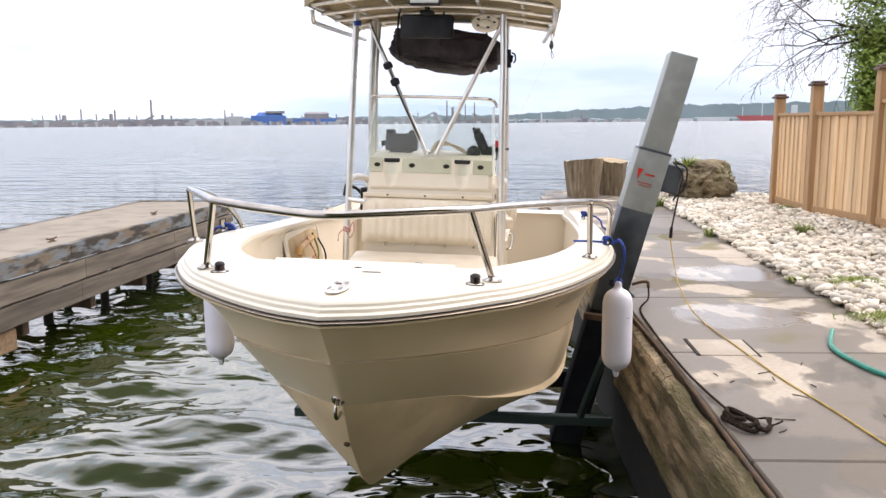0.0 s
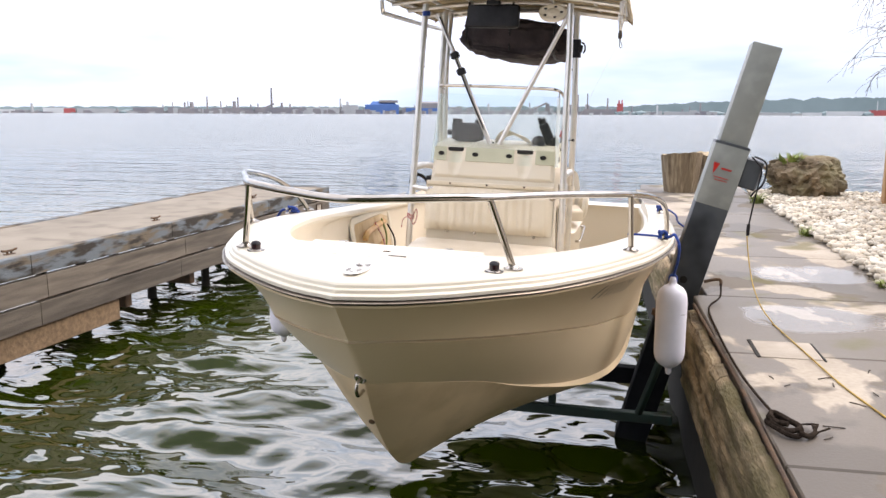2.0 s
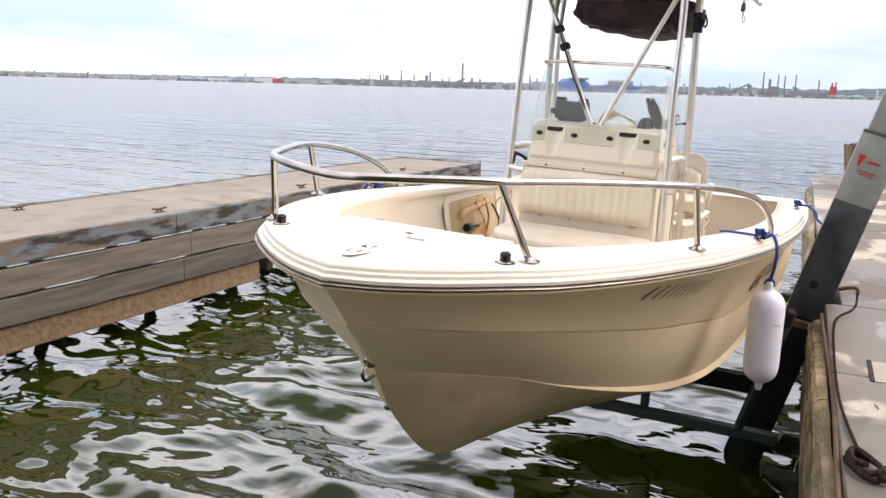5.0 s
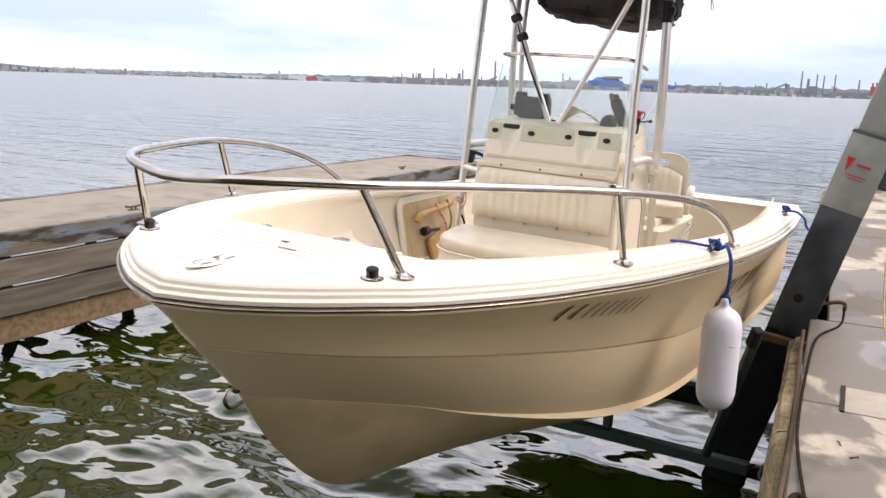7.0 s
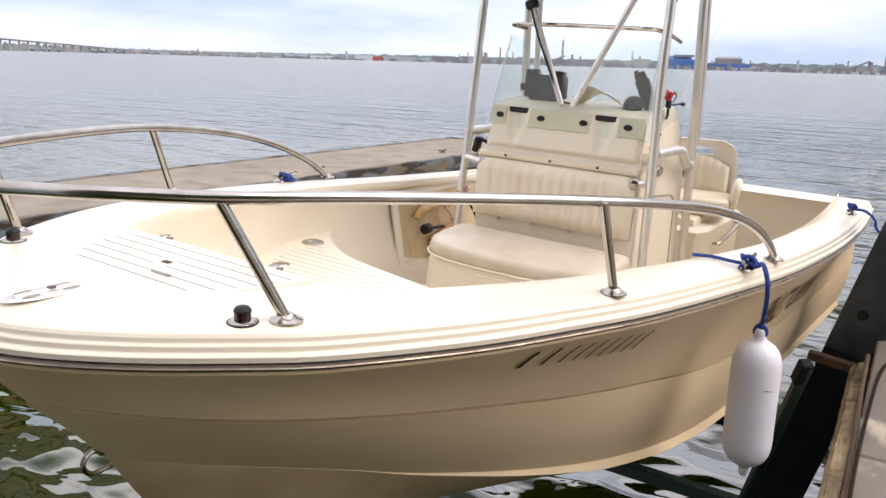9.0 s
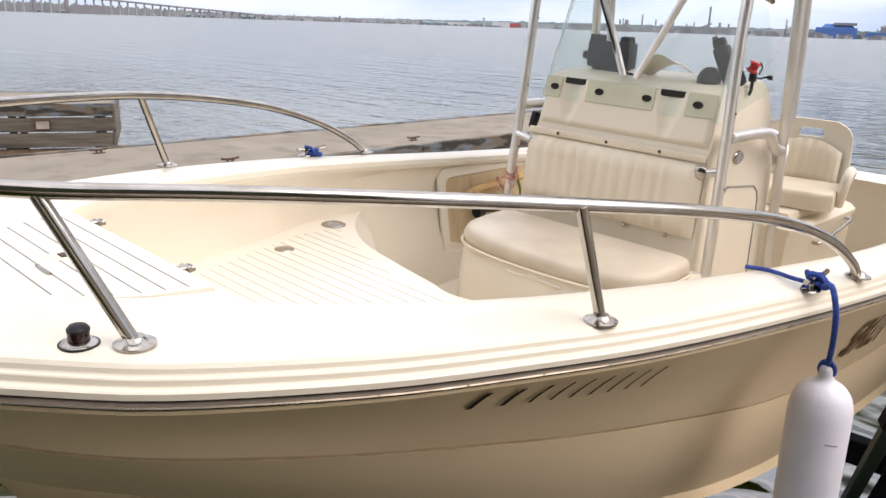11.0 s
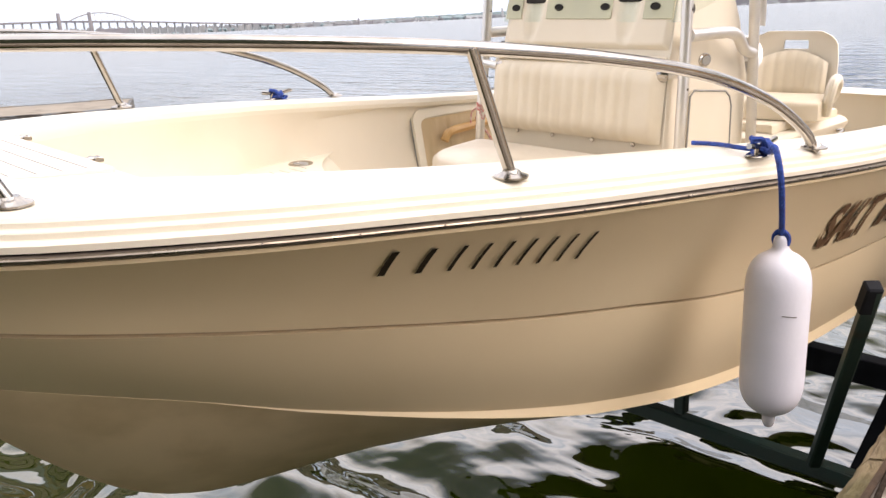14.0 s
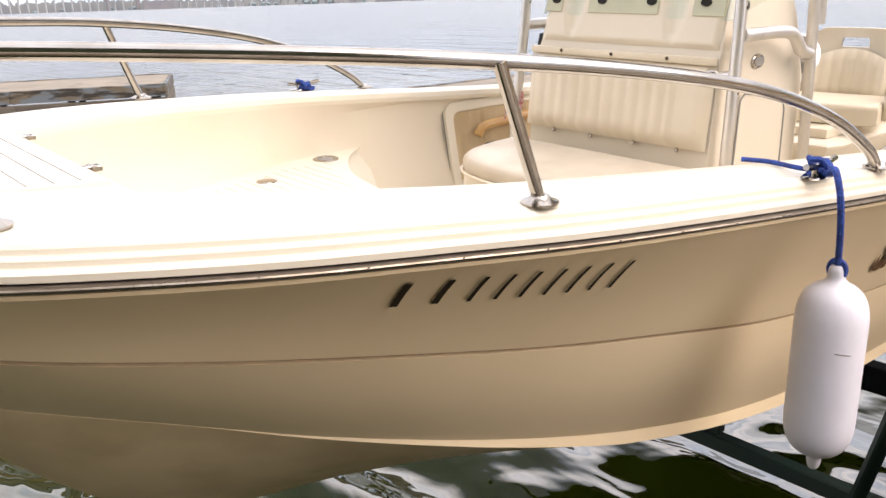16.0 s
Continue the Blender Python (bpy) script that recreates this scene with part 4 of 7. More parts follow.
for i in range(61):
    a = radians(98 + 98 * i / 60)
    h = 14 + 2.2 * noise.noise(Vector((i * 0.23, 0, 5))) + 0.8 * noise.noise(Vector((i * 0.9, 2, 5)))
    d = 11.5
    c = Vector((2.0, -1.0, 0))
    u = Vector((math.sin(a), math.cos(a), 0))
    rows.append([c + u * d + Vector((0, 0, WATER_Z - 1)), c + u * d + Vector((0, 0, h * 0.5)), c + u * (d + 0.8) + Vector((0, 0, h)), c + u * (d + 3) + Vector((0, 0, h * 0.9)), c + u * (d + 3) + Vector((0, 0, WATER_Z - 1))])
loft(bm, rows)
tagged(part("wall_bank", bm, SHADE_SCREEN), "unseen dark screen added behind the camera to shade the boat", "bank", kind="structure")


# ---- boat lift ----
def lift_point(z):
    return 1.475 + 0.272 * z


def boat_lift():
    t = thing("boat_lift", "leaning galvanised boat lift column with dark green cradle", "boat lift", pose(1.2, 2.55, WATER_Z))
    t_inv = t.matrix_world.inverted()
    lean = math.atan(0.272)

    def column(name, z0, z1, w, d, mat, label=""):
        b = bm_new()
        c = Vector((lift_point((z0 + z1) / 2), 2.68, (z0 + z1) / 2))
        box(b, c, (w, d, (z1 - z0) / math.cos(lean)), 0.012, Matrix.Rotation(lean, 4, "Y"), 2)
        bmesh.ops.transform(b, matrix=t_inv, verts=b.verts)
        return part(name, b, mat, t, label)

    column("lower_column", -0.86, 0.40, 0.245, 0.26, PILE_DARK, "dark wet-stained lower column")
    column("wet_column", -3.2, -0.86, 0.243, 0.258, LIFT_BLACK, "black wet foot of the column")
    column("upper_column", 0.385, 1.10, 0.205, 0.23, PILE_LIGHT, "pale grey upper column")
    column("sleeve", -0.06, 0.39, 0.249, 0.266, PILE_LIGHT, "pale grey sleeve")
    column("seam", 0.384, 0.3915, 0.2505, 0.2675, PILE_DARK)

    def bar(name, a, c, w, h, mat, label="", bev=0.006):
        a, c = Vector(a), Vector(c)
        d = c - a
        b = bm_new()
        q = d.to_track_quat("X", "Z").to_matrix().to_4x4()
        box(b, (a + c) / 2, (d.length, w, h), bev, q)
        bmesh.ops.transform(b, matrix=t_inv, verts=b.verts)
        return part(name, b, mat, t, label)

    bar("cross_beam", (-1.0, 1.66, -1.40), (1.22, 1.66, -1.40), 0.06, 0.068, LIFT_GREEN)
    bar("cross_beam", (-1.0, 3.0, -1.545), (1.16, 3.0, -1.545), 0.10, 0.14, LIFT_BLACK)
    bar("bunk", (-0.42, 1.45, -1.17), (-0.42, 3.7, -1.20), 0.10, 0.08, LIFT_BLACK)
    bar("bunk", (0.42, 1.45, -1.17), (0.42, 3.7, -1.20), 0.10, 0.08, LIFT_BLACK)
    for x in (-0.42, 0.42):
        for y, zb in ((1.66, -1.36), (3.0, -1.47)):
            bar("bunk_bracket", (x, y, zb), (x, y, -1.19), 0.05, 0.05, LIFT_GREEN)
    bar("guide_post", (1.0, 1.61, -1.36), (1.238, 1.30, -0.52), 0.046, 0.038, LIFT_GREEN)
    bar("guide_pad", (1.205, 1.335, -0.61), (1.235, 1.30, -0.51), 0.05, 0.05, LIFT_BLACK)
    bar("strut", (1.10, 3.0, -1.50), (1.22, 2.78, -0.80), 0.06, 0.06, LIFT_GREEN)
    bar("collar", (lift_point(-0.88) - 0.17, 2.46, -0.86), (lift_point(-0.88) + 0.16, 2.46, -0.90), 0.05, 0.05, RUST)
    b = bm_new()
    lathe(b, [(0.0, -0.01), (0.028, -0.01), (0.028, 0.004), (0.0, 0.004)], Matrix.Translation((lift_point(-0.62) - 0.02, 2.546, -0.62)) @ pose(0, 0, 0, 90), 16)
    bmesh.ops.transform(b, matrix=t_inv, verts=b.verts)
    part("bolt_hole", b, OPENING, t)
    # motor box, cable guides
    b = bm_new()
    c = Vector((lift_point(0.18) + 0.19, 2.66, 0.18))
    box(b, c, (0.14, 0.18, 0.22), 0.012, Matrix.Rotation(lean, 4, "Y"))
    bmesh.ops.transform(b, matrix=t_inv, verts=b.verts)
    mb = part("motor_box", b, PILE_DARK, t)
    b = bm_new()
    tube(b, smooth_line([c + Vector(q) for q in ((0.02, -0.1, 0.13), (0.10, -0.11, 0.08), (0.09, -0.11, -0.06), (0.03, -0.1, -0.13), (0.01, -0.1, -0.16))], 6), 0.007, 6)
    tube(b, smooth_line([c + Vector(q) for q in ((0.0, -0.1, 0.13), (0.07, -0.11, 0.04), (0.055, -0.11, -0.08), (0.035, -0.08, -0.22), (0.019, -0.02, -0.39))], 6), 0.006, 6)
    tube(b, [c + Vector((0.019, -0.02, -0.375)), c + Vector((0.019, -0.005, -0.46))], 0.013, 8)
    bmesh.ops.transform(b, matrix=t_inv, verts=b.verts)
    part("power_lead", b, BLACK, mb)
    # maker's mark: a plain red wedge and small bars
    rot = Matrix.Rotation(lean, 4, "Y")
    b = bm_new()
    o = Vector((lift_point(0.21) - 0.045, 2.5415, 0.215))
    tri = [(-0.045, 0.045), (0.0, 0.045), (-0.028, -0.04)]
    vs0 = [b.verts.new(o + rot @ Vector((x, -0.001, zz))) for x, zz in tri]
    vs1 = [b.verts.new(o + rot @ Vector((x, 0.003, zz))) for x, zz in tri]
    b.faces.new(vs0)
    b.faces.new(vs1[::-1])
    for k in range(3):
        b.faces.new((vs0[k], vs1[k], vs1[(k + 1) % 3], vs0[(k + 1) % 3]))
    for dx, dz, w, h in ((0.055, 0.012, 0.075, 0.012), (0.035, -0.055, 0.11, 0.006), (0.04, -0.075, 0.09, 0.005)):
        box(b, o + rot @ Vector((dx, 0.0, dz)), (w, 0.004, h), 0, rot)
    bmesh.ops.transform(b, matrix=t_inv, verts=b.verts)
    part("maker_mark", b, RED, t, "faded red maker's mark")
    # bracket and dark rope eye on the quay side
    b = bm_new()
    tube(b, smooth_line([(lift_point(-0.6) + 0.12, 2.5, -0.62), (1.50, 2.5, -0.60), (1.545, 2.49, -0.60), (1.55, 2.48, -0.64)], 5), 0.012, 8)
    bmesh.ops.transform(b, matrix=t_inv, verts=b.verts)
    part("mooring_ring", b, RUST, t)


boat_lift()


# ---- the boat ----
boat = thing("motor_boat", "cream fibreglass centre console boat raised on a lift", "boat", pose(0, 0, 0, 0, 1.9, 0))

# lengthwise lines of the hull: y, half breadth, height
RUB = [(-1.25, 0.0, 0.003), (-1.19, 0.172, 0.003), (-1.08, 0.352, 0.005), (-0.95, 0.511, 0.008), (-0.8, 0.642, 0.004), (-0.5, 0.812, -0.005), (-0.2, 0.922, -0.019), (0.1, 1.005, -0.038), (0.5, 1.078, -0.064),
       (1.0, 1.136, -0.103), (1.5, 1.168, -0.142), (2.2, 1.192, -0.184), (3.0, 1.182, -0.220), (3.9, 1.128, -0.247)]
KNUCKLE = [(-1.11, 0.0, -0.165), (-1.0, 0.223, -0.168), (-0.8, 0.439, -0.187), (-0.5, 0.588, -0.236), (-0.2, 0.683, -0.291), (0.2, 0.780, -0.367), (0.6, 0.870, -0.426), (1.0, 0.933, -0.488), (1.5, 0.973, -0.538), (2.2, 1.000, -0.573), (3.9, 1.066, -0.60)]
CHINE = [(-0.925, 0.0, -0.385), (-0.8, 0.155, -0.401), (-0.5, 0.355, -0.472), (-0.2, 0.475, -0.570), (0.2, 0.618, -0.671), (0.6, 0.746, -0.741), (1.0, 0.843, -0.791), (1.5, 0.901, -0.826), (2.2, 0.938, -0.846), (3.9, 1.005, -0.856)]
STEM = [(0.0, -1.25), (-0.1, -1.165), (-0.2, -1.08), (-0.31, -0.985), (-0.40, -0.915), (-0.55, -0.825), (-0.66, -0.735), (-0.78, -0.62), (-0.88, -0.50), (-0.95, -0.37), (-1.0, -0.22)]
KEEL = [(-0.22, 0.0, -1.0), (0.1, 0.0, -1.06), (0.5, 0.0, -1.105), (1.0, 0.0, -1.13), (1.8, 0.0, -1.145), (3.9, 0.0, -1.16)]


def dense(tab):
    p = smooth_line([(a, b, c) for a, b, c in tab], 12)
    return np.array([tuple(q) for q in p])


def along(tab, y):
    d = dense(tab)
    return float(np.interp(y, d[:, 0], d[:, 1])), float(np.interp(y, d[:, 0], d[:, 2]))


N_ST = 64
FR = [(i / N_ST) ** 1.55 for i in range(N_ST + 1)]


def sample(tab):
    d = dense(tab)
    ys = [tab[0][0] + (tab[-1][0] - tab[0][0]) * u for u in FR]
    return [Vector((float(np.interp(y, d[:, 0], d[:, 1])), y, float(np.interp(y, d[:, 0], d[:, 2])))) for y in ys]


def mix_rows(a, b, u, bulge=0.0):
    out = []
    for i, (p, q) in enumerate(zip(a, b)):
        r = p.lerp(q, u)
        if p.x > 1e-4 or q.x > 1e-4:
            r.x = max(0.0, r.x + bulge * min(1, i / 8))
        out.append(r)
    return out


def stem_fix(row):
    """Sets the foremost point of a row on the stem."""
    row[0] = Vector((0, float(np.interp(-row[0].z, [-z for z, _ in STEM], [y for _, y in STEM])), row[0].z))
    return row


def side_half(rows, sx, bm):
    loft(bm, [[(sx * p.x, p.y, p.z) for p in r] for r in rows])


rub, knu, chi = sample(RUB), sample(KNUCKLE), sample(CHINE)
keel_tab = [(y, 0.0, z) for z, y in STEM if z < -0.39][:-1] + KEEL
keel = sample(keel_tab)
side_rows = [rub] + [stem_fix(mix_rows(rub, knu, u, -0.028 * math.sin(math.pi * u))) for u in (0.2, 0.4, 0.6, 0.8)] + [knu]
def shifted(row, dx, dz):
    return [Vector((max(0, p.x - dx * min(1, i / 6)), p.y, p.z - dz)) for i, p in enumerate(row)]


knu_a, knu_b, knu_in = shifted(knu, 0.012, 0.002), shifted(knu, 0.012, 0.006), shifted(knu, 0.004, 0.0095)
ledge = [min(1.0, i / 10) * (0.04 + 0.96 * min(1.0, max(0.0, (p.y + 0.45) / 1.0)) ** 1.3) for i, p in enumerate(chi)]
lip = [Vector((p.x + 0.024 * k, p.y, p.z - 0.056 * k)) for k, p in zip(ledge, chi)]
chi = [c.lerp(p, 0.42) for c, p in zip(chi, lip)]
low_rows = [knu_in] + [stem_fix(mix_rows(knu_in, chi, u, 0.012 * math.sin(math.pi * u))) for u in (0.3, 0.65)] + [chi]
bot_rows = [lip] + [mix_rows(lip, keel, u, 0.02 * math.sin(math.pi * u)) for u in (0.12, 0.35, 0.6, 0.85)] + [keel]

bm = bm_new()
for sx in (1, -1):
    side_half(side_rows, sx, bm)
    side_half([knu, knu_a], sx, bm)
    side_half(low_rows, sx, bm)
    side_half([chi, lip], sx, bm)
# transom
tr = [r[-1] for r in side_rows + low_rows + [lip] + bot_rows[1:]]
ring = [bm.verts.new((p.x, p.y, p.z)) for p in tr] + [bm.verts.new((-p.x, p.y, p.z)) for p in tr[::-1]]
bm.faces.new(ring)
bmesh.ops.remove_doubles(bm, verts=bm.verts, dist=0.0006)
hull = part("hull", bm, HULL, boat, "cream gelcoat hull sides", 0.5)
bm = bm_new()
for sx in (1, -1):
    side_half(bot_rows, sx, bm)
bmesh.ops.remove_doubles(bm, verts=bm.verts, dist=0.0006)
part("hull_bottom", bm, BOTTOM, hull, "stained lower hull")
# brown strip in the notch: the crease's shadow line put into colour
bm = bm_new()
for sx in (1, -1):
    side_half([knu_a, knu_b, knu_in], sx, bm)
part("crease", bm, CREASE, hull, "moulded crease, coloured darker as its shade")


def hull_side(y, s, out=0.003, sx=1):
    """A point on the topside: s runs from the rub rail (0) to the knuckle (1)."""
    (xr, zr), (xk, zk) = along(RUB, y), along(KNUCKLE, y)
    x = xr + (xk - xr) * s - 0.028 * math.sin(math.pi * s)
    return Vector((0.985 * sx * (x + out) + 0.015, y, zr + (zk - zr) * s - out * 0.5))


def inset(row, d, h):
    """The rub line moved inboard by d and up by h."""
    out = []
    for i, p in enumerate(row):
        a, b = row[max(0, i - 1)], row[min(len(row) - 1, i + 1)]
        t = Vector((b.x - a.x, b.y - a.y, 0)).normalized()
        n = Vector((t.y, -t.x, 0))
        if i == 0:
            n, k = Vector((0, -1, 0)), 1.12
        else:
            k = 1
        q = p - n * d * k
        if d > 0 and i < 5:
            q.x = max(0.0, q.x)
        if i == 0:
            q.x = 0
        out.append(Vector((q.x, q.y, p.z + h)))
    return out


def band(name, prof, mat, parent, label="", sharp=0.6):
    b = bm_new()
    for sx in (1, -1):
        side_half([inset(rub, d, h) for d, h in prof], sx, b)
    bmesh.ops.remove_doubles(b, verts=b.verts, dist=0.0006)
    return part(name, b, mat, parent, label, sharp)


band("hull_flange", [(0.012, -0.020), (0.000, -0.0185), (-0.003, -0.016), (-0.004, -0.008), (0.010, -0.006)], HULL, hull)
band("rub_rail", [(0.012, -0.006), (-0.008, -0.005), (-0.012, -0.002), (-0.012, 0.004), (-0.008, 0.007), (0.008, 0.008)], RUB_BLACK, hull, "black rub rail")
band("rub_strip", [(-0.012, 0.000), (-0.017, 0.001), (-0.019, 0.0035), (-0.017, 0.006), (-0.012, 0.007)], RUB_METAL, hull, "polished metal rub strip")
bm = bm_new()
for sx in (1, -1):
    for y in np.arange(-1.0, 3.8, 0.16):
        x, zz = along(RUB, y)
        lathe(bm, [(0.0, 0), (0.003, 0), (0.0025, 0.001), (0, 0.0012)], Matrix.Translation((sx * (x + 0.0185), y, zz + 0.0035)) @ pose(0, 0, 0, 0, 90 * sx, 0), 8)
tagged(part("rub_screws", bm, RUB_BLACK, hull), kind="stuff")
DECK_H = 0.070
cap_prof = [(0.008, 0.010), (-0.006, 0.012), (-0.007, 0.024), (-0.004, 0.027), (0.006, 0.029), (0.0075, 0.031), (0.008, 0.041), (0.010, 0.0435), (0.017, 0.0445), (0.019, 0.047), (0.0205, 0.056), (0.026, 0.063), (0.038, 0.068), (0.060, 0.0698), (0.09, DECK_H)]

# inner edge of the side decks
INNER = [(-0.56, 0.45), (-0.46, 0.53), (-0.34, 0.602), (-0.15, 0.692), (0.1, 0.776), (0.5, 0.868), (0.9, 0.928), (1.4, 0.975), (2.0, 0.998), (2.8, 0.988), (3.55, 0.945)]
inner_d = np.array([tuple(q)[:2] for q in smooth_line([(a, b, 0) for a, b in INNER], 10)])


def deck_z(y):
    return along(RUB, max(-1.25, min(3.9, y)))[1] + DECK_H


outer = inset(rub, 0.09, DECK_H)
inner = []
n_front = sum(1 for p in outer if p.y < -0.56)
for i, p in enumerate(outer):
    if i < n_front:
        x, y = 0.45 * i / n_front, -0.56
    else:
        u = (i - n_front) / (len(outer) - 1 - n_front)
        y = -0.56 + (3.55 + 0.56) * (u ** 1.15)
        x = float(np.interp(y, inner_d[:, 0], inner_d[:, 1]))
    inner.append(Vector((x, y, deck_z(y) + 0.004)))
bm = bm_new()
for sx in (1, -1):
    side_half([inset(rub, d, h) for d, h in cap_prof], sx, bm)
    mids = []
    for u in (0.0, 0.25, 0.5, 0.75):
        row = mix_rows(outer, inner, u)
        for p in row:
            if u > 0:
                p.z = deck_z(p.y) + 0.008 * math.sin(math.pi * u)
        mids.append(row)
    edge = [Vector((p.x, p.y, p.z)) for p in inner]
    roll = []
    for i, p in enumerate(inner):
        nrm = Vector((0, 1, 0)) if i < n_front else Vector((-1, 0, 0))
        roll.append((p + nrm * 0.014 + Vector((0, 0, -0.008)), p + nrm * 0.018 + Vector((0, 0, -0.028)), p + nrm * 0.012 + Vector((0, 0, -0.045))))
    side_half(mids + [edge] + [[r[k] for r in roll] for k in range(3)], sx, bm)
# stern deck
loft(bm, [[(x, 3.5, deck_z(3.5)) for x in np.linspace(-1.0, 1.0, 9)], [(x, 3.88, deck_z(3.88)) for x in np.linspace(-1.04, 1.04, 9)]])
bmesh.ops.remove_doubles(bm, verts=bm.verts, dist=0.0006)
deck = part("deck", bm, DECK, boat, "white moulded deck and gunwale cap", 0.5)

# cockpit liner: walls and sole
SOLE, STEP = -0.68, -0.255


def hull_x(y, z):
    """Half breadth of the hull at a place and height."""
    pts = [along(RUB, y), along(KNUCKLE, y), along(CHINE, y), (0.0, along(keel_tab, y)[1])]
    return float(np.interp(-z, [-q[1] for q in pts], [q[0] for q in pts]))


bm = bm_new()
for sx in (1, -1):
    top = [r[2] for r in roll]
    rows = [top]
    for zz, off in ((-0.10, -0.012), (-0.25, -0.016), (-0.45, -0.012), (SOLE, 0.0)):
        row = []
        for i, p in enumerate(inner):
            if i < n_front:
                row.append(Vector((min(p.x, max(0.02, hull_x(-0.5, zz) - 0.05)), p.y + 0.06, zz)))
            else:
                row.append(Vector((min(p.x - off, max(0.02, hull_x(p.y, zz) - 0.075)), p.y, zz)))
        rows.append(row)
    side_half(rows, sx, bm)
    side_half([rows[-1], [Vector((0, p.y, SOLE)) for p in rows[-1]]], sx, bm)
loft(bm, [[(x, 3.54, deck_z(3.5)) for x in (-1.0, 1.0)], [(x, 3.54, SOLE) for x in (-1.0, 1.0)]])
bmesh.ops.remove_doubles(bm, verts=bm.verts, dist=0.0006)
liner = part("cockpit_liner", bm, LINER, boat, "cream moulded cockpit liner", 0.5)

# raised fore platform with a curved after edge
edge = smooth_line([(-0.98, 0.93, 0), (-0.84, 0.755, 0), (-0.61, 0.605, 0), (-0.32, 0.53, 0), (-0.07, 0.485, 0), (0.07, 0.455, 0), (0.30, 0.50, 0), (0.61, 0.605, 0), (0.84, 0.755, 0), (0.98, 0.93, 0)], 6)


def wall_x(y):
    return min(float(np.interp(y, inner_d[:, 0], inner_d[:, 1])) + 0.022, hull_x(y, STEP) - 0.075)


bm = bm_new()
back_row = [Vector((p.x, p.y, STEP)) for p in edge]
rows = []
for k in range(15):
    u = k / 14
    row = []
    for p in back_row:
        y = -0.545 + (p.y + 0.545) * u
        full = back_row[-1].x
        row.append(Vector((p.x / full * wall_x(y), y, STEP)))
    rows.append(row)
rows.append([p + Vector((0, 0.008, -0.003)) for p in back_row])
rows.append([p + Vector((0, 0.012, -0.012)) for p in back_row])
for zz in (-0.36, -0.46, -0.58, SOLE):
    rows.append([Vector((max(-1, min(1, p.x / 0.98)) * min(0.94, hull_x(p.y, zz) - 0.08), p.y + 0.014, zz)) for p in back_row])
loft(bm, rows)
plat = part("fore_platform", bm, DECK, boat, "white step platform with a curved edge", 0.5)


def groove(x, y, zz, w, parent, mat=GROOVE_SOFT):
    b = bm_new()
    box(b, (x, y, zz), (w, 0.0032, 0.0016))
    part("groove", b, mat, parent)


y = -0.46
while y < 0.76:
    if y > 0.40:
        lo = float(np.interp(y, [0.40, 0.50, 0.585, 0.72], [0.10, 0.43, 0.69, 0.83]))
        for sx in (-1, 1):
            if lo < 0.76:
                groove(sx * (lo + 0.78) / 2, y, STEP + 0.0006, 0.78 - lo, plat)
    else:
        groove(0, y, STEP + 0.0006, 2 * min(0.78, wall_x(y) - 0.09), plat)
    y += 0.047
for sx in (-1, 1):
    bm = bm_new()
    lathe(bm, [(0.030, -0.001), (0.052, 0.0), (0.052, 0.004), (0.045, 0.007), (0.033, 0.004), (0.030, -0.001)], Matrix.Translation((sx * 0.825, 0.66, STEP)), 24)
    part("cup_holder", bm, STEEL, plat, "steel-rimmed drink holder")
for sx in (-1, 1):
    bm = bm_new()
    lathe(bm, [(0, 0.0), (0.034, 0.0), (0.034, 0.002), (0, 0.002)], Matrix.Translation((sx * 0.825, 0.66, STEP + 0.0005)), 20)
    part("cup_well", bm, GROOVE, plat)
for x, y in ((-0.66, 0.30), (0.66, 0.30)):
    bm = bm_new()
    lathe(bm, [(0, 0.008), (0.022, 0.007), (0.036, 0.003), (0.038, 0)], Matrix.Translation((x, y, STEP)), 20)
    part("deck_fill_cap", bm, STEEL, plat)

# anchor locker hatch on the fore deck
bm = bm_new()
hatch = [(-0.365, -0.572), (0.365, -0.572), (0.335, -0.70), (0.27, -0.82), (0.20, -0.865), (-0.20, -0.865), (-0.27, -0.82), (-0.335, -0.70)]
slab(bm, hatch, deck_z(-0.7) - 0.006, deck_z(-0.7) + 0.0125, 0.004)
lid = part("anchor_hatch", bm, NONSKID, boat, "white anchor locker lid with grooves")
for y in (-0.615, -0.66, -0.705, -0.75, -0.795, -0.84):
    groove(0, y, deck_z(-0.7) + 0.0127, 2 * float(np.interp(-y, [0.57, 0.70, 0.82, 0.865], [0.35, 0.32, 0.255, 0.19])), lid, GROOVE)
for x in (-0.24, 0.215):
    bm = bm_new()
    box(bm, (x, -0.585, deck_z(-0.6) + 0.012), (0.022, 0.085, 0.006), 0.002)
    box(bm, (x, -0.545, deck_z(-0.6) + 0.009), (0.030, 0.012, 0.012), 0.002)
    tube(bm, [(x - 0.02, -0.555, deck_z(-0.6) + 0.010), (x + 0.02, -0.555, deck_z(-0.6) + 0.010)], 0.006, 8)
    part("hinge", bm, STEEL, lid)
bm = bm_new()
lathe(bm, [(0.0, 0.004), (0.026, 0.004), (0.034, 0.0)], Matrix.Translation((0.0, -0.735, deck_z(-0.7) + 0.0127)) @ pose(0, 0, 0, 0, 0, 0), 20)
part("latch_ring", bm, PLASTIC_W, lid)
bm = bm_new()
box(bm, (0.01, -0.735, deck_z(-0.7) + 0.0175), (0.028, 0.016, 0.004), 0.001)
part("latch", bm, RUST, lid)
bm = bm_new()
tube(bm, [(0.04, -0.80, deck_z(-0.7) + 0.0145), (0.11, -0.80, deck_z(-0.7) + 0.0145)], 0.0045, 8)
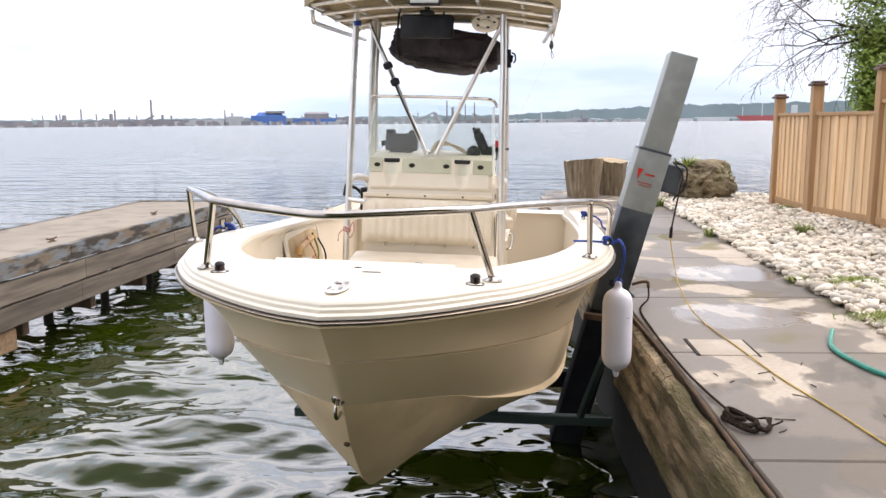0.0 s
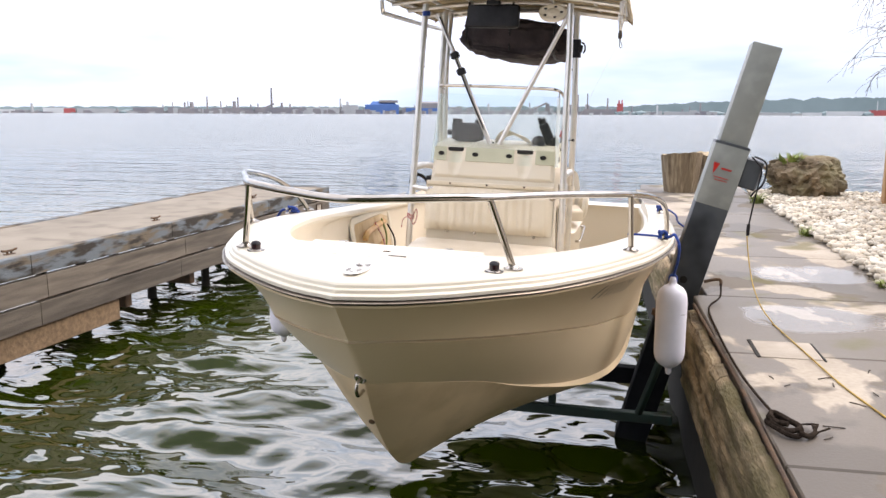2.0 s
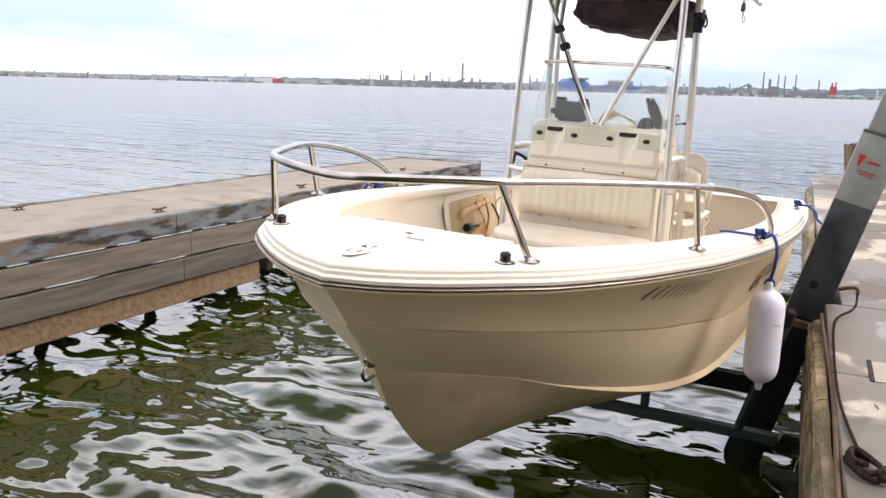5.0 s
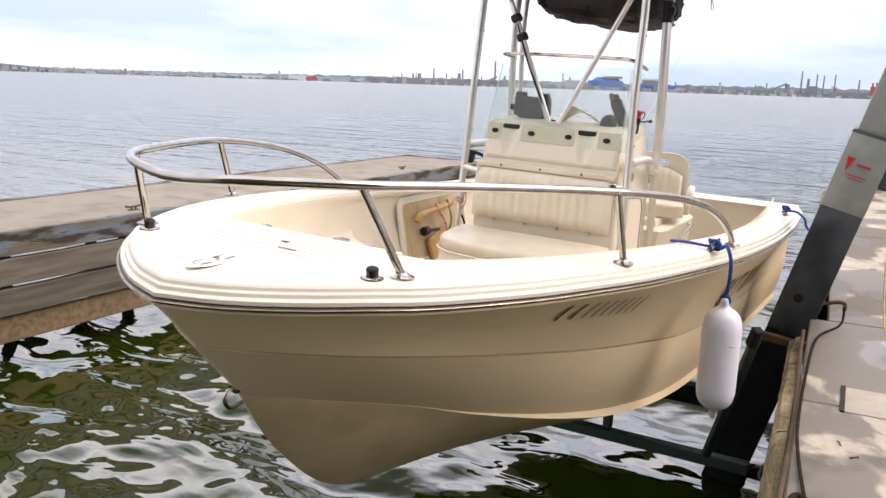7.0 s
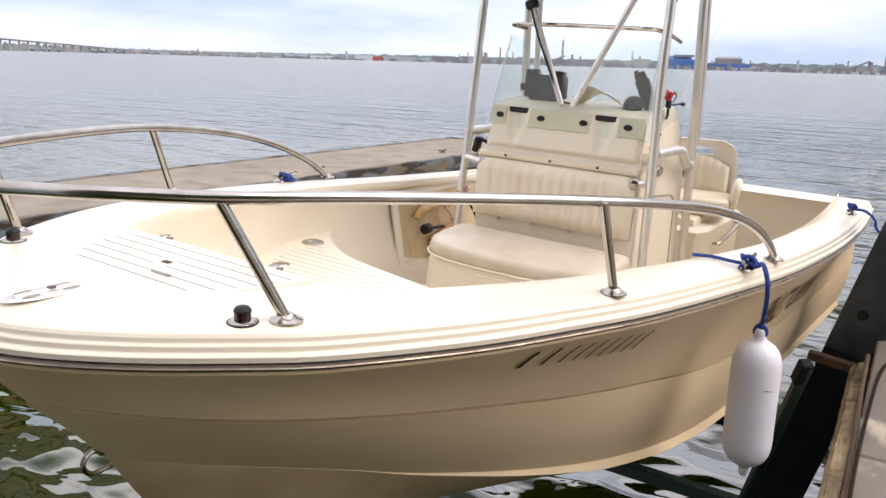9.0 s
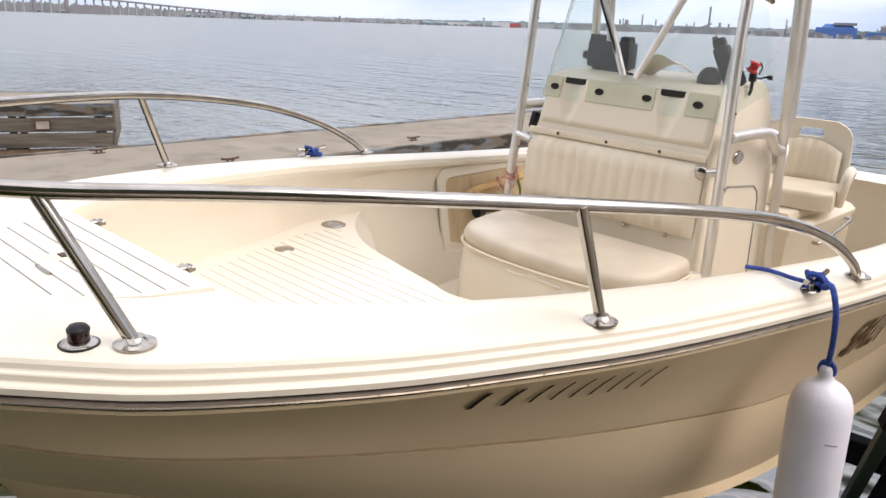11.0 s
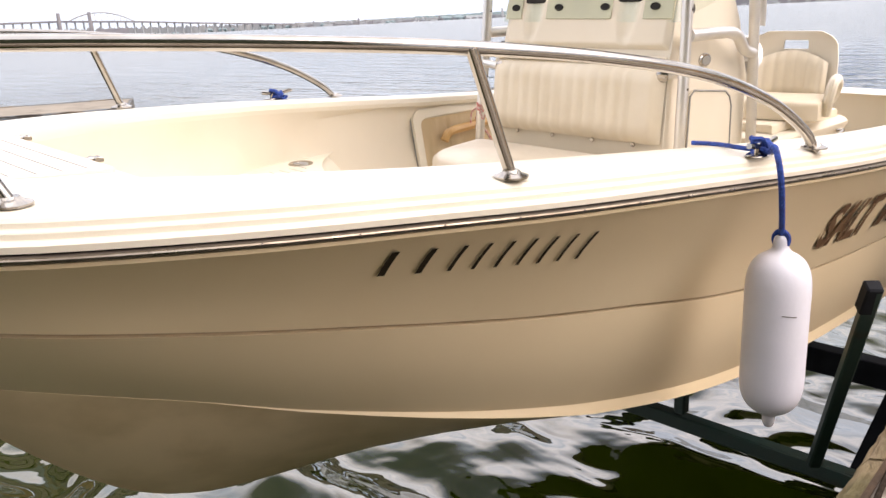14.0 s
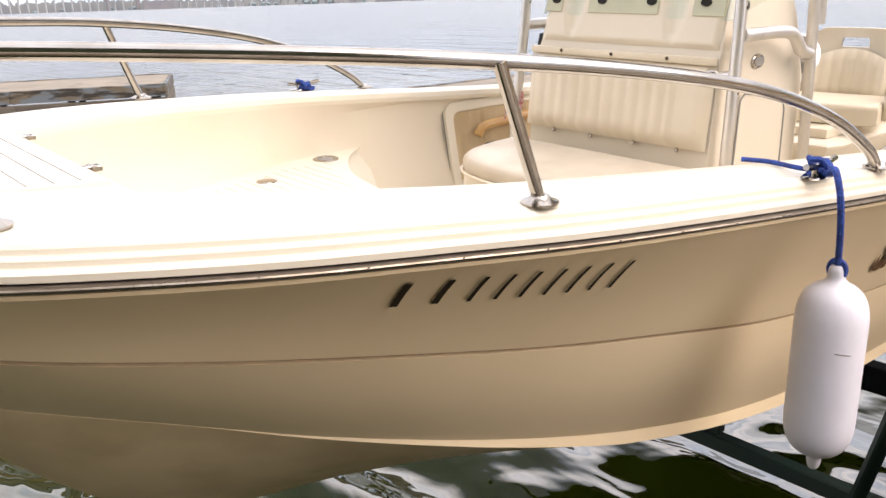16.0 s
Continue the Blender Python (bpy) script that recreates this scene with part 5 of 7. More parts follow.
part("lid_pull", bm, STEEL, lid)

# bow cleat: a low oval pop-up plate
bm = bm_new()
m = Matrix.Translation((0.012, -1.05, deck_z(-1.07) + 0.006)) @ Matrix.Diagonal((0.38, 0.98, 1, 1))
lathe(bm, [(0.0, 0.005), (0.06, 0.0045), (0.098, 0.003), (0.105, 0.0)], m, 28)
box(bm, (0.012, -1.05, deck_z(-1.07) + 0.0115), (0.014, 0.15, 0.005), 0.0015)
bc = part("bow_cleat", bm, ALU, boat, "flush stainless bow cleat")
bm = bm_new()
lathe(bm, [(0.0, 0.0), (0.011, 0.0), (0.009, 0.003), (0, 0.0035)], Matrix.Translation((0.012, -1.04, deck_z(-1.07) + 0.0135)), 10)
part("cleat_screw", bm, RUB_BLACK, bc)
for sx in (1, -1):
    for y in (-1.095, -1.005):
        bm = bm_new()
        lathe(bm, [(0.0, 0.0012), (0.022, 0.0012), (0.024, -0.002)], Matrix.Translation((0.012 + sx * 0.019, y, deck_z(-1.07) + 0.0104)) @ Matrix.Diagonal((0.28, 0.9, 1, 1)), 14)
        part("slot", bm, GROOVE, bc)

# navigation lights either side
for sx in (1, -1):
    bm = bm_new()
    base = Matrix.Translation((0.475, -0.885, deck_z(-0.88)) if sx > 0 else (-0.458, -0.87, deck_z(-0.88))) @ Matrix.Scale(0.84, 4)
    lathe(bm, [(0.0, 0), (0.036, 0), (0.036, 0.004), (0.031, 0.008), (0.022, 0.010), (0, 0.010)], base, 24)
    nav = part("navigation_light", bm, STEEL, boat, "chrome-based bow navigation light")
    bm = bm_new()
    lathe(bm, [(0.0215, 0.009), (0.0215, 0.030), (0.018, 0.034), (0, 0.034)], base, 20)
    part("lens", bm, NAV_RED, nav)
    bm = bm_new()
    lathe(bm, [(0.0225, 0.030), (0.0225, 0.035), (0.017, 0.042), (0.009, 0.045), (0, 0.0455)], base, 20)
    part("cap", bm, BLACK, nav)
    bm = bm_new()
    lathe(bm, [(0.0, -0.001), (0.040, -0.001), (0.040, 0.0035), (0.034, 0.0045), (0.0, 0.0045)], base, 24)
    part("gasket", bm, BLACK, nav)

# the hull lies a little to starboard of the console's middle
for top in (hull, deck, liner, plat, lid, bc):
    for ob in (top, *top.children):
        for v in ob.data.vertices:
            v.co.x = 0.985 * v.co.x + 0.015

# bow rail
half = [(0.0, -1.172, 0.336), (0.20, -1.118, 0.343), (0.35, -1.028, 0.346), (0.47, -0.905, 0.343), (0.60, -0.682, 0.336), (0.76, -0.398, 0.322), (0.90, -0.114, 0.302), (1.00, 0.207, 0.265), (1.06, 0.527, 0.208), (1.09, 0.808, 0.122), (1.105, 1.006, 0.025), (1.108, 1.090, -0.043)]
pts = [(-x, y, zz) for x, y, zz in half[::-1]] + half[1:]
bm = bm_new()
tube(bm, smooth_line(pts, 8), 0.0145, 12)
rail = part("bow_rail", bm, STEEL, boat, "polished stainless bow rail")
for sx in (1, -1):
    for base, topp in (((0.532, -0.815), (0.455, -0.925, 0.340)), ((0.93, 0.0), (0.915, -0.095, 0.30))):
        bm = bm_new()
        p0 = Vector((sx * base[0], base[1], deck_z(base[1]) + 0.004))
        p1 = Vector((sx * topp[0], topp[1], topp[2]))
        tube(bm, [p0, p1], 0.0125, 12)
        part("stanchion", bm, STEEL, rail)
    for base in ((0.532, -0.815), (0.93, 0.0), (1.108, 1.09)):
        bm = bm_new()
        lathe(bm, [(0, 0), (0.036, 0), (0.036, 0.004), (0.022, 0.009), (0.016, 0.016), (0, 0.016)], Matrix.Translation((sx * base[0], base[1], deck_z(base[1]) + 0.003)), 20)
        part("rail_foot", bm, STEEL, rail)

# bow eye and small drain on the stem
bm = bm_new()
tube(bm, smooth_line([(0, -0.93, -0.355), (0, -0.965, -0.368), (0.0, -0.978, -0.395), (0, -0.955, -0.422), (0, -0.90, -0.42)], 6), 0.007, 8)
lathe(bm, [(0, 0), (0.026, 0), (0.02, 0.008), (0, 0.008)], Matrix.Translation((0, -0.935, -0.36)) @ pose(0, 0, 0, 115), 14)
part("bow_eye", bm, STEEL, hull, "stainless towing eye")
bm = bm_new()
lathe(bm, [(0, 0), (0.014, 0), (0.011, 0.006), (0, 0.007)], Matrix.Translation((0.0, -0.795, -0.585)) @ pose(0, 0, 0, 125), 12)
part("drain_plug", bm, RUST, hull)


def pop_cleat(x, y):
    b = bm_new()
    zz = deck_z(y) + 0.004
    s = 1 if x > 0 else -1
    lathe(b, [(0, 0.004), (0.055, 0.003), (0.06, 0)], Matrix.Translation((x, y, zz)) @ Matrix.Diagonal((0.5, 1.2, 1, 1)), 20)
    tube(b, smooth_line([(x, y - 0.075, zz + 0.03), (x, y - 0.03, zz + 0.024), (x, y + 0.03, zz + 0.024), (x, y + 0.075, zz + 0.03)], 4), 0.008, 8)
    tube(b, [(x, y - 0.025, zz), (x, y - 0.025, zz + 0.024)], 0.008, 8)
    tube(b, [(x, y + 0.025, zz), (x, y + 0.025, zz + 0.024)], 0.008, 8)
    part("side_cleat", b, STEEL, boat, "stainless side cleat")


for x, y in ((1.085, 0.805), (-1.06, 0.74), (1.10, 3.1), (-1.10, 3.1)):
    pop_cleat(x, y)

# registration marks on both bows, as plain upright bars
for sx in (1, -1):
    y = -0.262
    for w in (0.066, 0.060, 0.042, 0.038, 0.040, 0.040, 0.040, 0.038, 0.040):
        bm = bm_new()
        y1 = y + w
        k = 0.24 * w
        rows = [[hull_side(y + 0.31 * w + e - 0.012 * (0.47 - s) / 0.27, s, 0.007, sx) for e in (0.0, k * 0.5, k)] for s in (0.46, 0.38, 0.30, 0.21)]
        loft(bm, rows)
        part("registration_bar", bm, LETTER, hull, "black registration marking")
        y = y1 + 0.0175

# boat's name in slanted brown letters; the rest of it, out of sight, as plain slanted strokes
def name_letters():
    cu = bpy.data.curves.new("name_text", "FONT")
    cu.body, cu.size, cu.shear, cu.offset = "SALT", 0.20, 0.12, 0.007
    ob = bpy.data.objects.new("name_text", cu)
    scene.collection.objects.link(ob)
    me = bpy.data.meshes.new_from_object(ob.evaluated_get(bpy.context.evaluated_depsgraph_get()))
    bpy.data.objects.remove(ob)
    b = bm_new()
    b.from_mesh(me)
    bpy.data.meshes.remove(me)
    bmesh.ops.triangulate(b, faces=b.faces)
    bmesh.ops.subdivide_edges(b, edges=b.edges, cuts=1)
    for v in b.verts:
        y = 1.46 + v.co.x * 0.90
        v.co = hull_side(y, 0.75 - v.co.y * 2.75, 0.007)
    x0 = 1.46 + 0.44
    for k in range(4):
        y = x0 + 0.06 + k * 0.11
        q = [hull_side(y + d, s, 0.007) for d, s in ((0, 0.75), (0.06, 0.75), (0.09, 0.38), (0.03, 0.38))]
        b.faces.new([b.verts.new(v) for v in q])
    part("name_lettering", b, TRIMBROWN, hull, "slanted brown boat name", recalc=False)


name_letters()

# ---- console ----
bm = bm_new()
prof = [(1.46, SOLE), (1.455, -0.17), (1.485, 0.155), (1.50, 0.19), (1.545, 0.385), (1.58, 0.405), (1.90, 0.43), (1.965, 0.40), (2.03, 0.28), (2.10, 0.05), (2.12, SOLE)]
rows = []
for x, k in ((-0.425, 0.94), (-0.42, 1.0), (-0.40, 1.0), (0.0, 1.0), (0.40, 1.0), (0.42, 1.0), (0.425, 0.94)):
    row = []
    for y, zz in prof:
        yy = 1.78 + (y - 1.78) * k
        row.append((x * (1.0 - 0.06 * max(0, zz) / 0.4), yy, SOLE + (zz - SOLE) * (1 if k == 1 else 0.992)))
    rows.append(row)
vs = loft(bm, rows)
bm.faces.new(vs[0])
bm.faces.new(vs[-1])
console = part("console", bm, LINER, boat, "cream moulded steering console", 0.7)

# raised dash panel with two shallow scoops under the dark vent mouths
SCOOPS = (-0.255, 0.205)
PANEL = ((1.4945, 0.178), (1.500, 0.19), (1.545, 0.385))
bm = bm_new()
rows = []
for j in range(29):
    v = j / 28
    zz = 0.186 + 0.196 * v
    y0 = float(np.interp(zz, [q[1] for q in PANEL], [q[0] for q in PANEL]))
    row = []
    for i in range(121):
        x = -0.398 + 0.796 * i / 120
        rise = 0.016 * min(1.0, v / 0.10, (1 - abs(x) / 0.3985) / 0.05 + 0.02)
        cut = 0.0
        for c in SCOOPS:
            w = 0.016 + 0.056 * v ** 0.8
            d = abs(x - c) / w
            if d < 1:
                cut = max(cut, (0.5 + 0.5 * math.cos(math.pi * d)) ** 0.6 * min(1.0, v / 0.25))
        row.append((x, y0 - 0.001 - max(0.0, rise * (1 - 0.95 * cut)), zz))
    rows.append(row)
loft(bm, rows)
part("dash_panel", bm, LINER, console, sharp=1.2)
for x in SCOOPS:
    bm = bm_new()
    box(bm, (x, 1.5335, 0.372), (0.11, 0.008, 0.026), 0.003, pose(0, 0, 0, -13))
    part("vent_mouth", bm, OPENING, console)
for x in (-0.349, -0.121, 0.103, 0.324):
    bm = bm_new()
    lathe(bm, [(0.0, 0.001), (0.015, 0.001), (0.016, 0.003), (0.020, 0.004), (0.022, 0.002), (0.022, -0.004)], Matrix.Translation((x, 1.5115, 0.343)) @ pose(0, 0, 0, 77) @ Matrix.Diagonal((0.95, 0.62, 1, 1)), 20)
    part("rod_hole", bm, OPENING, console, "dark round rod holder mouth")
for x0, x1 in ((-0.40, -0.315), (-0.185, 0.135), (0.275, 0.40)):
    bm = bm_new()
    box(bm, ((x0 + x1) / 2, 1.5155, 0.342), (x1 - x0, 0.004, 0.092), 0.002, pose(0, 0, 0, -13))
    part("flange", bm, FLANGE, console, "greenish acrylic windscreen flange")
bm = bm_new()
lathe(bm, [(0.0, 0.0), (0.017, 0.0), (0.018, 0.005), (0.0, 0.006)], Matrix.Translation((0.412, 1.62, 0.33)) @ pose(0, 0, 0, 0, 90), 14)
part("side_knob", bm, BLACK, console)

# engine control on the port side of the console
bm = bm_new()
box(bm, (-0.463, 1.76, 0.085), (0.085, 0.10, 0.17), 0.012, None, 2)
ctl = part("engine_control", bm, BLACK, console, "black engine control box")
bm = bm_new()
tube(bm, smooth_line([(-0.50, 1.75, 0.12), (-0.535, 1.74, 0.16), (-0.575, 1.73, 0.175), (-0.605, 1.73, 0.172)], 5), 0.011, 8)
box(bm, (-0.606, 1.73, 0.150), (0.030, 0.05, 0.085), 0.009, pose(0, 0, 0, 0, 12), 2)
part("throttle_lever", bm, BLACK, ctl)
bm = bm_new()
box(bm, (-0.463, 1.708, 0.085), (0.05, 0.006, 0.03), 0.002)
part("control_plate", bm, STEEL, ctl)

# side door, badge, grab handles
bm = bm_new()
outline = [(1.60, SOLE + 0.14), (1.98, SOLE + 0.14), (1.95, -0.06), (1.93, -0.02), (1.89, 0.005), (1.64, 0.03), (1.61, 0.01)]
a = [bm.verts.new((0.425, y, zz)) for y, zz in outline]
b2 = [bm.verts.new((0.434, y, zz)) for y, zz in outline]
bm.faces.new(a)
bm.faces.new(b2)
for k in range(len(a)):
    bm.faces.new((a[k], a[(k + 1) % len(a)], b2[(k + 1) % len(a)], b2[k]))
door = part("side_door", bm, LINER, console, "cream side hatch")
bm = bm_new()
ol = outline
for k in range(len(ol)):
    p, q = ol[k], ol[(k + 1) % len(ol)]
    tube(bm, [(0.4345, p[0], p[1]), (0.4345, q[0], q[1])], 0.004, 6)
part("door_seal", bm, GROOVE, door)
bm = bm_new()
lathe(bm, [(0, 0.006), (0.038, 0.005), (0.045, 0.001), (0.045, -0.008)], Matrix.Translation((0.4135, 1.745, 0.135)) @ pose(0, 0, 0, 0, 90) @ Matrix.Diagonal((0.6, 1, 1, 1)), 24)
badge = part("badge", bm, STEEL, console, "oval grey maker's badge")
bm = bm_new()
lathe(bm, [(0, 0.002), (0.032, 0.001), (0.034, -0.004)], Matrix.Translation((0.4190, 1.745, 0.135)) @ pose(0, 0, 0, 0, 90) @ Matrix.Diagonal((0.55, 1, 1, 1)), 20)
part("badge_plate", bm, GROOVE, badge)
bm = bm_new()
lathe(bm, [(0.052, -0.012), (0.060, 0.0), (0.052, 0.012), (0.044, 0.0), (0.052, -0.012)], Matrix.Translation((0.32, 2.185, 0.10)) @ pose(0, 0, 0, 62) @ Matrix.Scale(2.0, 4), 28)
tube(bm, [(0.215, 2.185, 0.10), (0.425, 2.185, 0.10)], 0.008, 8)
tube(bm, [(0.32, 2.185, 0.10), (0.32, 2.05, 0.16)], 0.014, 8)
part("steering_wheel", bm, ALU, console, "stainless steering wheel")

# front seat: moulded base, cushion and backrest
bm = bm_new()
dsh = [(-0.475, 1.47), (-0.475, 1.26), (-0.465, 1.165), (-0.425, 1.075), (-0.33, 1.005), (-0.17, 0.973), (0.0, 0.965), (0.17, 0.973), (0.33, 1.005), (0.425, 1.075), (0.465, 1.165), (0.475, 1.26), (0.475, 1.47)]
rows = [[(x * k, 1.47 + (y - 1.47) * kk, zz) for x, y in dsh] for zz, k, kk in ((SOLE, 1.03, 1.06), (-0.45, 1.02, 1.03), (-0.30, 1.0, 1.0), (-0.285, 0.98, 0.98))]
vs = loft(bm, rows)
bm.faces.new(vs[-1])
part("seat_base", bm, LINER, console, "cream moulded seat base")
bm = bm_new()
rows = []
for zz, g in ((-0.278, -0.012), (-0.275, 0.004), (-0.262, 0.010), (-0.236, 0.010), (-0.218, 0.004), (-0.208, -0.012), (-0.204, -0.05)):
    rows.append([(x * 0.955 * (1 + 2.1 * g), 1.36 + (y - 1.47) * 0.76 * (1 + 2 * g), zz - 0.022 * (1.47 - y) / 0.5) for x, y in dsh])
vs = loft(bm, rows)
bm.faces.new(vs[-1])
bm.faces.new(vs[0])
for k in range(len(vs) - 1):
    bm.faces.new((vs[k][0], vs[k][-1], vs[k + 1][-1], vs[k + 1][0]))
cush = part("seat_cushion", bm, SEATVINYL, console, "worn cream vinyl seat cushion", 0.8)
bm = bm_new()
tube(bm, smooth_line([(x * 0.985, 1.36 + (y - 1.47) * 0.785, -0.272 - 0.022 * (1.47 - y) / 0.5) for x, y in dsh], 4), 0.006, 6)
part("piping", bm, VINYL, cush)
bm = bm_new()
tube(bm, [(-0.10, 0.968, -0.325), (0.16, 0.968, -0.325)], 0.007, 8)
part("cushion_strap", bm, PLASTIC_W, cush)

bm = bm_new()
rows = []
nx_, nz_ = 85, 9
for j in range(nz_):
    v = j / (nz_ - 1)
    zz = -0.158 + 0.292 * v
    row = []
    for i in range(nx_):
        u = i / (nx_ - 1)
        x = -0.435 + 0.845 * u
        edge_f = min(1, u / 0.05, (1 - u) / 0.05) * min(1, v / 0.15 + 0.2, (1 - v) / 0.12 + 0.1)
        rib = 0.010 * abs(math.sin(math.pi * u * 15)) if 0.05 < u < 0.84 and 0.08 < v < 0.92 else 0
        row.append((x, 1.462 + 0.075 * (v - 0.5) * 0.35 - 0.035 * edge_f - rib, zz))
    rows.append(row)
loft(bm, rows)
back = part("backrest", bm, VINYL, console, "ribbed cream vinyl backrest", 1.2)
bm = bm_new()
box(bm, (-0.012, 1.470, 0.150), (0.84, 0.022, 0.028), 0.008, None, 2)
part("top_band", bm, VINYL, back)
for i, x in enumerate((-0.27, -0.025, 0.22)):
    bm = bm_new()
    lathe(bm, [(0, 0.004), (0.006, 0.003), (0.007, 0)], Matrix.Translation((x, 1.457, 0.152)) @ pose(0, 0, 0, 90), 10)
    part("snap", bm, RUST, back)
for i, x in enumerate((-0.28, -0.09, 0.11, 0.30)):
    bm = bm_new()
    lathe(bm, [(0, 0.006), (0.008, 0.005), (0.010, 0)], Matrix.Translation((x, 1.442, -0.165)) @ pose(0, 0, 0, 90), 10)
    part("snap", bm, STEEL, back)

# windscreen
def pane(name, quad, th, parent):
    b = bm_new()
    q = [Vector(p) for p in quad]
    nrm = (q[1] - q[0]).cross(q[3] - q[0]).normalized() * th
    rows = []
    for j in range(7):
        rows.append([q[0].lerp(q[3], j / 6), q[1].lerp(q[2], j / 6)])
    a = [b.verts.new(r) for r in q]
    c = [b.verts.new(r + nrm) for r in q]
    b.faces.new(a)
    b.faces.new(c[::-1])
    for k in range(4):
        b.faces.new((a[k], c[k], c[(k + 1) % 4], a[(k + 1) % 4]))
    ob = part(name, b, GLASS, parent, "clear slightly hazy acrylic pane", 0.3)
    ob.visible_shadow = False
    return ob


ws = new("windscreen")
ws.parent = console
ws.empty_display_size = 0.05
tagged(ws, "clear acrylic windscreen with a steel top rail")
WT = 0.765
pane("front_pane", [(-0.415, 1.512, 0.285), (0.40, 1.512, 0.285), (0.375, 1.652, WT - 0.035), (-0.395, 1.652, WT - 0.035)], 0.006, ws)
pane("side_pane", [(0.418, 1.56, 0.30), (0.42, 1.97, 0.40), (0.40, 1.82, WT - 0.06), (0.395, 1.69, WT - 0.04)], 0.005, ws)
pane("side_pane", [(-0.433, 1.56, 0.30), (-0.43, 1.97, 0.40), (-0.42, 1.82, WT - 0.06), (-0.415, 1.69, WT - 0.04)], 0.005, ws)
# the acrylic bends round into the wings; whitish colour stands in for refraction there
for sx, x0, x1 in ((1, 0.40, 0.375), (-1, 0.415, 0.395)):
    bm = bm_new()
    rows = []
    for j in range(9):
        v = j / 8
        x, y, zz = x0 + (x1 - x0) * v, 1.512 + 0.14 * v, 0.285 + (WT - 0.035 - 0.285) * v
        rows.append([(sx * (x + 0.0195 * math.sin(a)), y + 0.045 * (1 - math.cos(a)), zz - 0.012 * (1 - math.cos(a)) * v ** 6) for a in [math.pi / 2 * k / 6 for k in range(7)]])
    loft(bm, rows)
    part("bent_edge", bm, GLASS_BEND, ws, "bent edge of the acrylic, whitened for its refraction").visible_shadow = False
bm = bm_new()
tube(bm, smooth_line([(-0.432, 1.86, WT + 0.004), (-0.43, 1.76, WT + 0.012), (-0.418, 1.70, WT + 0.016), (-0.385, 1.675, WT + 0.018), (-0.30, 1.672, WT + 0.02), (0.0, 1.67, WT + 0.02), (0.30, 1.672, WT + 0.016), (0.355, 1.675, WT + 0.012), (0.385, 1.70, WT + 0.004), (0.395, 1.76, WT - 0.01), (0.398, 1.86, WT - 0.03)], 5), 0.010, 8)
part("top_rail", bm, STEEL, ws)
# instruments behind the windscreen
bm = bm_new()
box(bm, (-0.225, 1.74, 0.485), (0.215, 0.07, 0.115), 0.012, None, 2)
box(bm, (-0.35, 1.74, 0.475), (0.03, 0.05, 0.035), 0.006)
box(bm, (-0.30, 1.735, 0.55), (0.06, 0.05, 0.035), 0.006)
box(bm, (-0.15, 1.735, 0.548), (0.05, 0.05, 0.035), 0.006)
box(bm, (-0.23, 1.75, 0.425), (0.15, 0.08, 0.02), 0.004)
part("fish_finder", bm, BLACK, console, "black fish finder in its bracket")
bm = bm_new()
lathe(bm, [(0.0, 0.0), (0.047, 0.0), (0.047, 0.025), (0.038, 0.05), (0.021, 0.066), (0, 0.07)], Matrix.Translation((0.262, 1.70, 0.408)), 24)
part("compass", bm, BLACK, console, "black domed compass")
bm = bm_new()
m = Matrix.Translation((0.318, 1.72, 0.485)) @ pose(0, 0, 0, 8, -24, 0) @ Matrix.Scale(1.0, 4)
box(bm, (0, 0, 0), (0.065, 0.04, 0.16), 0.012, None, 2)
box(bm, (0.0, 0, 0.095), (0.05, 0.036, 0.035), 0.008)
tube(bm, [(-0.012, 0, 0.10), (-0.012, 0, 0.125)], 0.012, 8)
box(bm, (0.03, -0.01, -0.06), (0.05, 0.05, 0.06), 0.01)
bmesh.ops.transform(bm, matrix=m, verts=bm.verts)
part("radio_handset", bm, BLACK, console, "black handset in a holder")
bm = bm_new()
rows = [[(-0.03 + 0.27 * u, 1.66 + 0.10 * v, 0.412 + 0.095 * math.sin(math.pi * u ** 0.7) * (1 - v * 0.5) + 0.010 * math.sin(9 * u + 4 * v)) for u in np.linspace(0, 1, 18)] for v in np.linspace(0, 1, 6)]
loft(bm, rows)
part("folded_chart", bm, PLASTIC_W, console, "crumpled pale cover on the dash")

# ---- T-top: frame, canopy ----
ttop = new("hardtop_frame")
ttop.parent = boat
ttop.empty_display_size = 0.1
tagged(ttop, "aluminium T-top frame with tan canvas canopy")


def bar(name, pts, r, mat=ALU, parent=None, n=6, label=""):
    b = bm_new()
    tube(b, smooth_line(pts, n) if len(pts) > 2 else pts, r, 12)
    return part(name, b, mat, parent or ttop, label)


